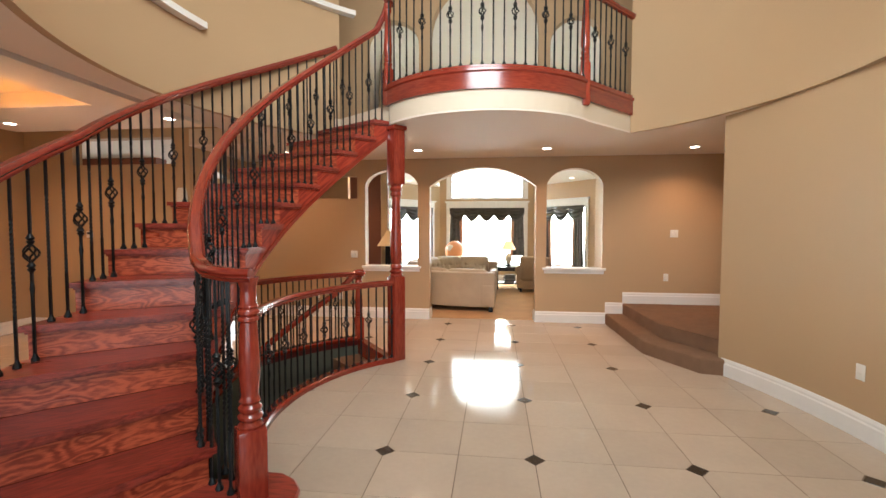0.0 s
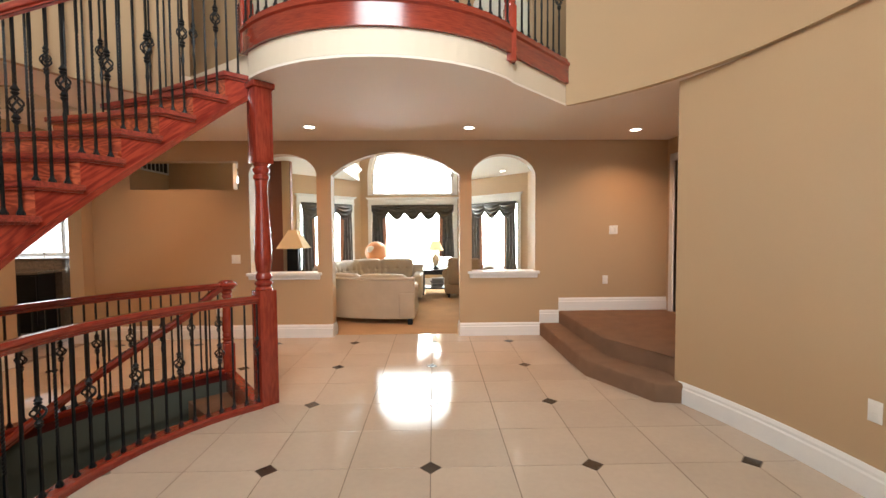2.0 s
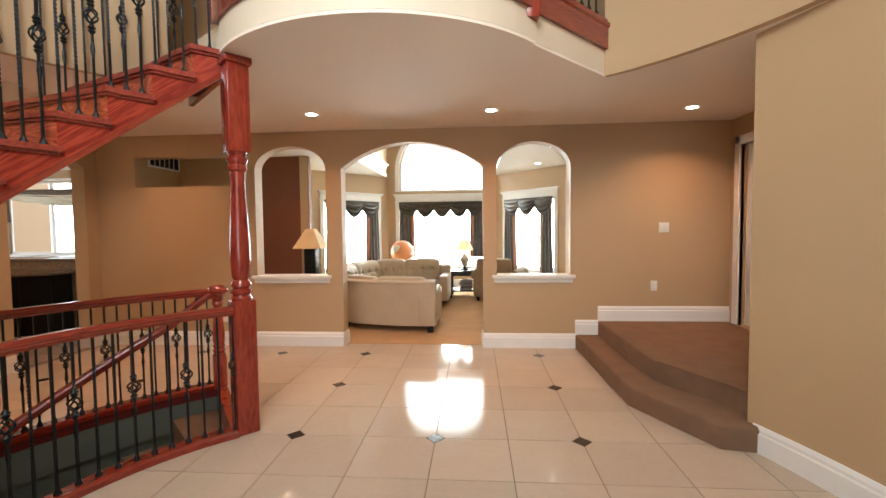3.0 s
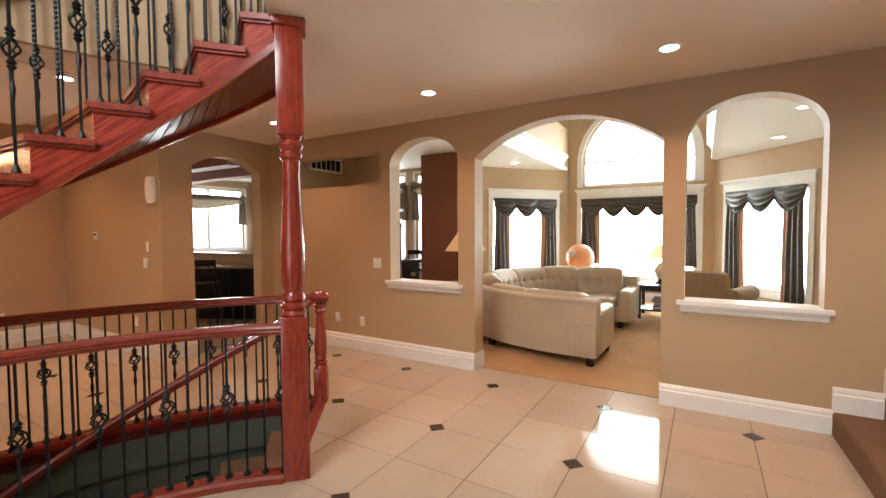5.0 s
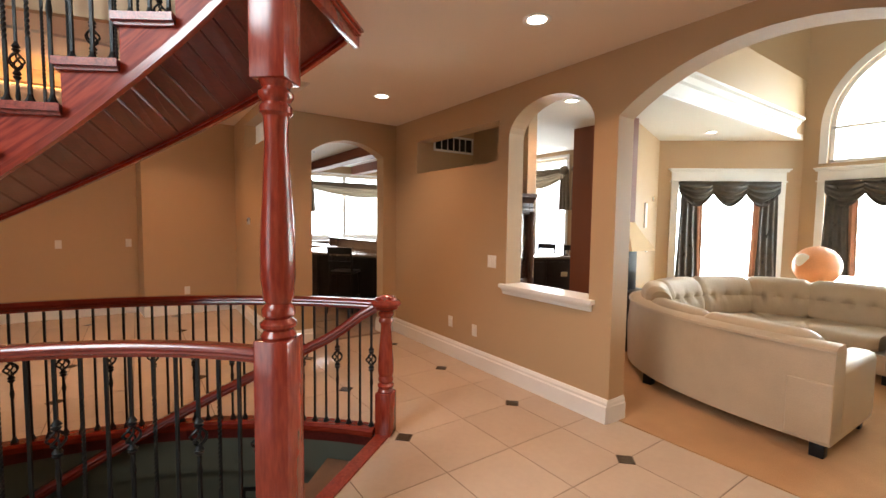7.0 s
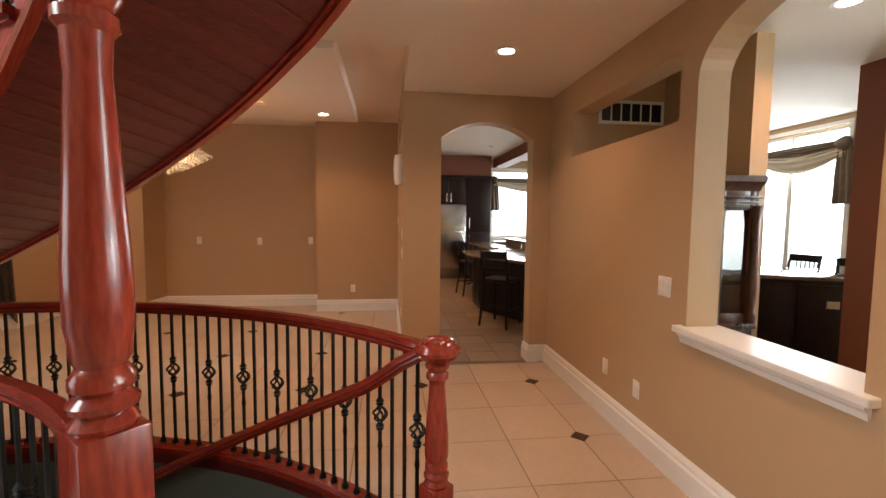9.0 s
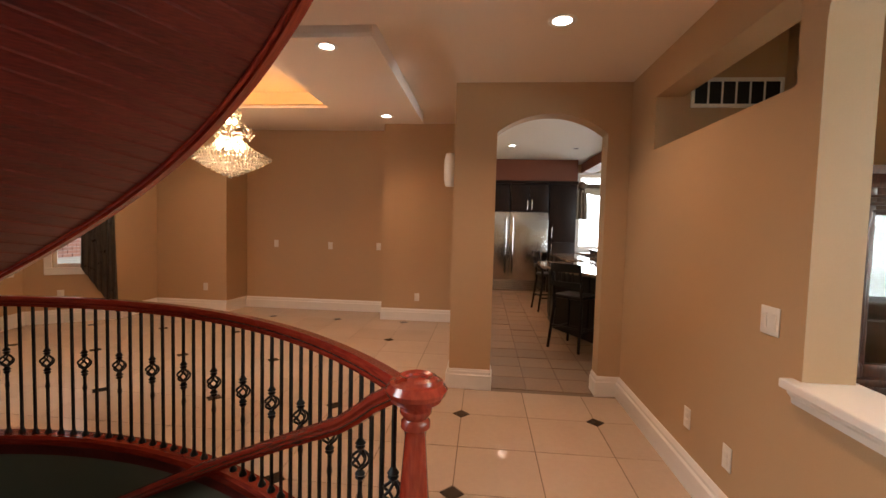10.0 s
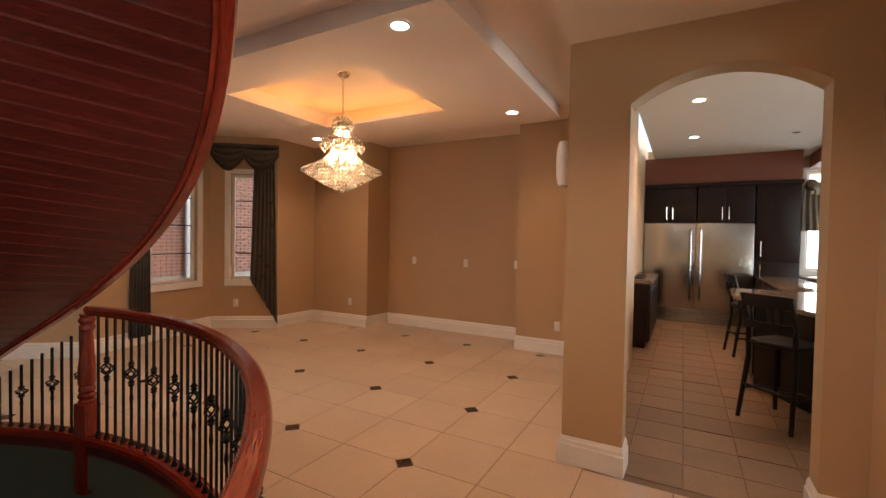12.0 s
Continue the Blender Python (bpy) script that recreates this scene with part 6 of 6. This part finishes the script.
def base_unit(name, x0, x1, y0, y1, front, label, doors=1, z1=0.88):
    """A dark cabinet with framed fronts on the side named: -y, +y, -x or +x."""
    root = thing(name, ((x0 + x1) / 2, (y0 + y1) / 2, 0), label, "cabinet", "dark kitchen cabinets")
    part("body", boxes((x0, x1, y0, y1, 0.09, z1), (x0 + 0.04, x1 - 0.04, y0 + 0.04, y1 - 0.04, 0.0, 0.09)), M_DARKWOOD, root, smooth=False)
    for k in range(doors):
        if front in ("-y", "+y"):
            a, b = x0 + (x1 - x0) * k / doors + 0.006, x0 + (x1 - x0) * (k + 1) / doors - 0.006
            yy = (y0 - 0.02, y0) if front == "-y" else (y1, y1 + 0.02)
            d_ = part("door", boxes((a, b, *yy, 0.11, z1 - 0.015), bevel=0.004), M_DARKWOOD, root)
            yh = yy[0] - 0.025 if front == "-y" else yy[1] + 0.025
            part("handle", tube3(bmesh.new(), [(b - 0.05, yh, z1 - 0.22), (b - 0.05, yh, z1 - 0.08)], 0.006, 6), M_CHROME, d_, "slim chrome handle")
        else:
            a, b = y0 + (y1 - y0) * k / doors + 0.006, y0 + (y1 - y0) * (k + 1) / doors - 0.006
            xx = (x1, x1 + 0.02) if front == "+x" else (x0 - 0.02, x0)
            d_ = part("door", boxes((*xx, a, b, 0.11, z1 - 0.015), bevel=0.004), M_DARKWOOD, root)
            xh = xx[1] + 0.025 if front == "+x" else xx[0] - 0.025
            part("handle", tube3(bmesh.new(), [(xh, b - 0.05, z1 - 0.22), (xh, b - 0.05, z1 - 0.08)], 0.006, 6), M_CHROME, d_, "slim chrome handle")
    return root


# breakfast bar behind the stools
BAR = [(-7.6, 7.10), (-6.9, 7.08), (-6.2, 7.42), (-5.55, 7.75), (-5.55, 8.05), (-7.6, 8.05)]
bar = thing("bar_cabinet", (-6.6, 7.7, 0), "black breakfast bar with an angled front", "cabinet")
part("body", prism(bmesh.new(), BAR, 0.0, 0.88), M_BLACK, bar, smooth=False)
for p, q in zip(BAR[:3], BAR[1:4]):
    for k in range(2):
        d = math.dist(p, q)
        part("panel", panel(rect(d * k / 2 + 0.02, d * (k + 1) / 2 - 0.02, 0.10, 0.84), [], 0.014, lambda u, v, w, f=along(p, q): f(u, v, -w)), M_BLACK, bar, smooth=False)
base_unit("bar_cabinet", -10.4, -7.62, 7.52, 8.05, "-y", "dark peninsula cabinet beside the pantry", 5)
solid("countertop", prism(bmesh.new(), [(-7.74, 6.92), (-6.86, 6.88), (-6.1, 7.22), (-5.40, 7.58), (-5.40, 8.06), (-7.74, 8.06)], 0.88, 0.92, 0.006), M_GRANITE, "polished granite breakfast bar top", "countertop")
solid("countertop", boxes((-10.42, -7.76, 7.48, 8.06, 0.88, 0.92), bevel=0.008), M_GRANITE, "polished granite peninsula top", "countertop")
solid("splash_ledge", boxes((-9.0, -5.45, 8.062, 8.20, 0.0, 1.05), (-9.03, -5.42, 8.04, 8.24, 1.05, 1.085), bevel=0.006), M_GRANITE, "raised granite ledge behind the breakfast bar", "ledge")
# cooking side along the dining wall
base_unit("base_cabinet", -8.9, -7.95, 5.75, 6.02, "+y", "dark base cabinet beside the cooktop", 2)
base_unit("base_cabinet", -9.9, -8.92, 5.75, 6.02, "+y", "dark base cabinet under the granite top", 2)
solid("countertop", boxes((-9.92, -7.92, 5.742, 6.06, 0.88, 0.92), bevel=0.008), M_GRANITE, "polished granite counter along the wall", "countertop")
ct = solid("cooktop", boxes((-8.75, -8.05, 5.78, 6.0, 0.921, 0.935), bevel=0.004), M_STEEL, "stainless cooktop with dark burners", "cooktop")
for x in (-8.58, -8.22):
    part("burner", lathe(bmesh.new(), [(0.07, 0.935), (0.075, 0.95), (0.04, 0.965)], 16, (x, 5.88, 0)), M_BLACK, ct)
# window counters
base_unit("base_cabinet", -11.25, -10.6, 8.2, 9.4, "+x", "dark base cabinet under the window", 2)
base_unit("base_cabinet", -11.25, -10.6, 9.42, 10.6, "+x", "dark base cabinet under the window", 2)
solid("countertop", boxes((-11.28, -10.56, 8.15, 10.65, 0.88, 0.92), bevel=0.008), M_GRANITE, "polished granite window counter", "countertop")
base_unit("base_cabinet", -10.4, -9.1, 11.35, 11.97, "-y", "dark base cabinet below the kitchen window", 2)
base_unit("base_cabinet", -9.08, -7.7, 11.35, 11.97, "-y", "dark sink cabinet below the kitchen window", 2)
solid("countertop", boxes((-10.45, -7.65, 11.3, 11.98, 0.88, 0.92), bevel=0.008), M_GRANITE, "polished granite sink counter", "countertop")
tap = solid("tap", tube3(bmesh.new(), [(-9.0, 11.8, 0.92), (-9.0, 11.8, 1.12)] + [(-9.0, 11.8 - 0.09 + 0.09 * math.cos(s), 1.12 + 0.09 * math.sin(s)) for s in np.linspace(0.2, math.pi, 8)], 0.014, 10), M_CHROME, "curved chrome kitchen tap", "tap")

# twin refrigerator with cabinets round it
FXF = -10.5
fridge = thing("refrigerator", (-10.85, 6.6, 0), "wide twin-door stainless steel refrigerator", "refrigerator")
part("body", boxes((-11.25, FXF - 0.03, 5.76, 7.47, 0.0, 1.81)), M_STEEL, fridge, smooth=False)
for a, b, hy in ((5.765, 6.60, 6.53), (6.61, 7.465, 6.68)):
    bm = boxes((FXF - 0.03, FXF + 0.015, a, b, 0.27, 1.805), bevel=0.008)
    d_ = part("door", bm, M_STEEL, fridge)
    part("handle", tube3(bmesh.new(), [(FXF + 0.015, hy, 0.42), (FXF + 0.065, hy, 0.45), (FXF + 0.065, hy, 1.68), (FXF + 0.015, hy, 1.71)], 0.014, 8), M_STEEL, d_, "long bar handle")
for k in range(5):
    part("grille_slat", boxes((FXF - 0.03, FXF + 0.01, 5.78, 7.45, 0.03 + 0.046 * k, 0.062 + 0.046 * k), bevel=0.004), M_STEEL, fridge)
for y0, y1 in ((5.75, 6.60), (6.62, 7.47)):
    root = thing("wall_cabinet", (-10.85, (y0 + y1) / 2, 1.83), "dark espresso cabinet over the refrigerator", "cabinet", "dark kitchen cabinets")
    part("body", boxes((-11.25, FXF - 0.05, y0, y1, 1.83, 2.46)), M_DARKWOOD, root, smooth=False)
    mid = (y0 + y1) / 2
    for a, b, hy in ((y0 + 0.005, mid - 0.003, mid - 0.05), (mid + 0.003, y1 - 0.005, mid + 0.05)):
        d_ = part("door", boxes((FXF - 0.05, FXF - 0.03, a, b, 1.85, 2.44), bevel=0.004), M_DARKWOOD, root)
        part("handle", tube3(bmesh.new(), [(FXF - 0.005, hy, 1.88), (FXF - 0.005, hy, 2.10)], 0.007, 6), M_CHROME, d_, "slim chrome handle")
tall = thing("tall_cabinet", (-10.85, 7.78, 0), "tall dark espresso pantry cabinet", "cabinet")
part("body", boxes((-11.25, FXF - 0.05, 7.49, 8.09, 0.0, 2.46)), M_DARKWOOD, tall, smooth=False)
for z0, z1 in ((0.1, 1.15), (1.17, 2.44)):
    d_ = part("door", boxes((FXF - 0.05, FXF - 0.03, 7.50, 8.08, z0, z1), bevel=0.004), M_DARKWOOD, tall)
    part("handle", tube3(bmesh.new(), [(FXF - 0.005, 7.56, 1.25 if z0 > 1 else 0.9), (FXF - 0.005, 7.56, 1.5 if z0 > 1 else 1.1)], 0.007, 6), M_CHROME, d_, "slim chrome handle")
cr = boxes((-11.25, FXF + 0.02, 5.75, 8.11, 2.461, 2.53), bevel=0.012)
structure("trim", cr, M_DARKWOOD, "dark cabinet cornice", "trim")
structure("wall_kitchen_bulkhead", boxes((-11.29, FXF - 0.08, 5.741, 8.1, 2.531, 3.019)), M_RED, "red-brown bulkhead over the cabinets", "wall")

spk = thing("ceiling_speaker", (-9.15, 7.75, 3.02), "small dark round ceiling fixture, unlit", "fixture")
part("ring", lathe(bmesh.new(), [(0.05, -0.004), (0.075, -0.006), (0.08, 0.0), (0.05, 0.0), (0.05, -0.004)], 20, (-9.15, 7.75, 3.02), caps=False), M_WHITE, spk)
part("face", lathe(bmesh.new(), [(0.0005, -0.003), (0.05, -0.003), (0.05, 0.0), (0.0005, 0.0)], 20, (-9.15, 7.75, 3.02)), M_BLACK, spk)

# brown beams across the kitchen ceiling
for p, q in (((-11.2, 8.30), (-7.0, 8.30)), ((-11.2, 9.55), (-7.0, 9.55))):
    bm = panel(rect(0, math.dist(p, q), 2.80, 3.018), [], 0.30, along(p, q))
    bmesh.ops.bevel(bm, geom=[e for e in bm.edges if e.calc_face_angle(0) > 1.0 and all(v.co.z < 2.9 for v in e.verts)], offset=0.012, segments=2, affect="EDGES")
    structure("beam", bm, M_RED, "red-brown painted ceiling beam", "beam")

# nook island
isl = thing("kitchen_island", (-4.25, 10.0, 0), "dark wooden island with panelled ends", "island")
im = pose(-3.83, 10.28, 0, 0, 0, 245)
for nm, bx, mt in (("body", (0, 1.5, -0.8, 0, 0.0, 0.89), M_DARKWOOD), ("panel", (0.04, 0.46, 0.0, 0.018, 0.1, 0.84), M_DARKWOOD), ("panel", (0.52, 0.96, 0.0, 0.018, 0.1, 0.84), M_DARKWOOD), ("panel", (1.02, 1.46, 0.0, 0.018, 0.1, 0.84), M_DARKWOOD)):
    bm = bmesh.new()
    box(bm, *bx, 0.004, im)
    part(nm, bm, mt, isl)
bm = bmesh.new()
box(bm, -0.12, 1.7, -0.95, 0.08, 0.89, 0.93, 0.008, im)
solid("countertop", bm, M_GRANITE, "polished granite island top", "countertop")
bm = bmesh.new()
box(bm, 0.1, 0.22, 0.018, 0.03, 0.6, 0.68, 0.004, im)
solid("outlet_cover", bm, M_CHROME, "metal outlet cover on the island end", "socket")

# ---------------------------------------------------------------- floor tiles, last
P, X0, Y0 = 1.022, 0.31, 2.82
T = P / 2
GAP, CUT, TH = 0.0026, 0.070, 0.009


def clip(poly, n, d):
    """The part of a convex outline where n.p >= d."""
    out = []
    for i, p in enumerate(poly):
        q = poly[(i + 1) % len(poly)]
        a, b = n[0] * p[0] + n[1] * p[1] - d, n[0] * q[0] + n[1] * q[1] - d
        if a >= 0:
            out.append(p)
        if (a >= 0) != (b >= 0):
            s = a / (a - b)
            out.append((p[0] + (q[0] - p[0]) * s, p[1] + (q[1] - p[1]) * s))
    return out


def corner_tile(sx, sy):
    """A square tile round its centre with the corner (sx, sy) cut off for the inset."""
    h = T / 2 - GAP
    pts = [(-h, -h), (h, -h), (h, h), (-h, h)]
    return clip(pts, (-sx, -sy), -(2 * h - CUT))


tile_me = {}
for sx in (-1, 1):
    for sy in (-1, 1):
        tile_me[sx, sy] = mesh_of(prism(bmesh.new(), corner_tile(sx, sy), -TH, 0, 0.0012), "floor_tile", M_TILE, False)


def around_well(poly):
    """What is left of an outline outside the stair well, as one or two outlines."""
    cx, cy = sum(p[0] for p in poly) / len(poly) - SC[0], sum(p[1] for p in poly) / len(poly) - SC[1]
    r, a = math.hypot(cx, cy), math.degrees(math.atan2(cy, cx)) % 360
    if not 1.3 < r < 3.5 or not 112 < a < 245:
        return None
    na = (math.cos(radians(WELL_A - 90)), math.sin(radians(WELL_A - 90)))
    nb = (math.cos(radians(WELL_B + 90)), math.sin(radians(WELL_B + 90)))
    da, db = na[0] * SC[0] + na[1] * SC[1], nb[0] * SC[0] + nb[1] * SC[1]
    out = [clip(poly, na, da), clip(poly, nb, db)]
    mid = clip(clip(poly, (-na[0], -na[1]), -da), (-nb[0], -nb[1]), -db)
    if mid:
        e = (cx / r, cy / r)
        base = e[0] * SC[0] + e[1] * SC[1]
        if r > 2.4:
            out.append(clip(mid, e, base + WELL_OUT - 0.005))
        else:
            out.append(clip(mid, (-e[0], -e[1]), -(base + WELL_IN + 0.002)))
    return [p for p in out if len(p) > 2]


tiles = []
for i in range(-16, 8):
    for j in range(-9, 9):
        x, y = X0 + T * (i + 0.5), Y0 + T * (j + 0.5)
        sx, sy = (-1 if i % 2 == 0 else 1), (-1 if j % 2 == 0 else 1)
        if x < -7.75 or x > 3.0 or y < -1.4 or y - T / 2 > 7.3:
            continue
        if x < -4.3 and y > 6.0 or x > 1.8 and y > 5.7 or x < -3.3 and y < -0.2:
            continue
        tiles.append((x, y, sx, sy))
near = sorted(tiles, key=lambda t: math.dist(t[:2], (-1.2, 4.6)))
rest = bmesh.new()
for k, (x, y, sx, sy) in enumerate(near):
    h = T / 2 - GAP
    world_poly = [(x + u, y + v) for u, v in corner_tile(sx, sy)]
    if y + h > 7.355:
        world_poly = clip(world_poly, (0, -1), -7.355)
    cut = around_well(world_poly)
    if k >= 296:
        for pl in (cut if cut is not None else [world_poly]):
            prism(rest, pl, -TH, 0, 0.0012)
    elif cut is None and y + h <= 7.355:
        part("floor_tile", tile_me[sx, sy], M_TILE, floor, m=pose(x, y, 0))
    elif cut is None or cut:
        bm = bmesh.new()
        for pl in (cut if cut is not None else [world_poly]):
            prism(bm, [(u - x, v - y) for u, v in pl], -TH, 0, 0.0012)
        part("floor_tile", bm, M_TILE, floor, m=pose(x, y, 0), smooth=False)
tagged(part("floor_tiles", rest, M_TILE, floor, smooth=False), kind="stuff")
d = CUT - 0.004
inset_me = mesh_of(prism(bmesh.new(), [(-d, 0), (0, -d), (d, 0), (0, d)], -TH, 0, 0.0012), "inset", M_INSET, False)
for i in range(-8, 4):
    for j in range(-4, 5):
        x, y = X0 + P * i, Y0 + P * j
        r, a = math.dist((x, y), SC), math.degrees(math.atan2(y - SC[1], x - SC[0])) % 360
        if 1.72 < r < 3.04 and WELL_A - 1 < a < WELL_B or x < -7.4 or x > 2.7 or x < -4.3 and y > 5.7 or x > 1.8 and y > 5.2 or x < -4 and y < 0:
            continue
        part("inset", inset_me, M_INSET, floor, m=pose(x, y, 0), smooth=False)

# kitchen floor: slate squares
ks = 0.33
slate_me = mesh_of(prism(bmesh.new(), [(-ks / 2 + 0.004, -ks / 2 + 0.004), (ks / 2 - 0.004, -ks / 2 + 0.004), (ks / 2 - 0.004, ks / 2 - 0.004), (-ks / 2 + 0.004, ks / 2 - 0.004)], -0.012, 0, 0.003), "slate_tile", M_SLATE, False)
kitchen_floor = bpy.data.objects["floor_kitchen"]
for i in range(20):
    for j in range(11):
        part("slate_tile", slate_me, M_SLATE, kitchen_floor, m=pose(-4.52 - ks * i, 5.95 + ks * j, 0.001 + 0.0008 * ((i * 7 + j * 3) % 4)))
rest = bmesh.new()
for i in range(-3, 20):
    for j in range(5, 19):
        if i >= 0 and j < 11:
            continue
        x, y = -4.52 - ks * i, 5.95 + ks * j
        prism(rest, [(x - ks / 2 + 0.004, y - ks / 2 + 0.004), (x + ks / 2 - 0.004, y - ks / 2 + 0.004), (x + ks / 2 - 0.004, y + ks / 2 - 0.004), (x - ks / 2 + 0.004, y + ks / 2 - 0.004)], -0.012, 0.001, 0.003)
tagged(part("slate_tiles", rest, M_SLATE, kitchen_floor, smooth=False), kind="stuff")
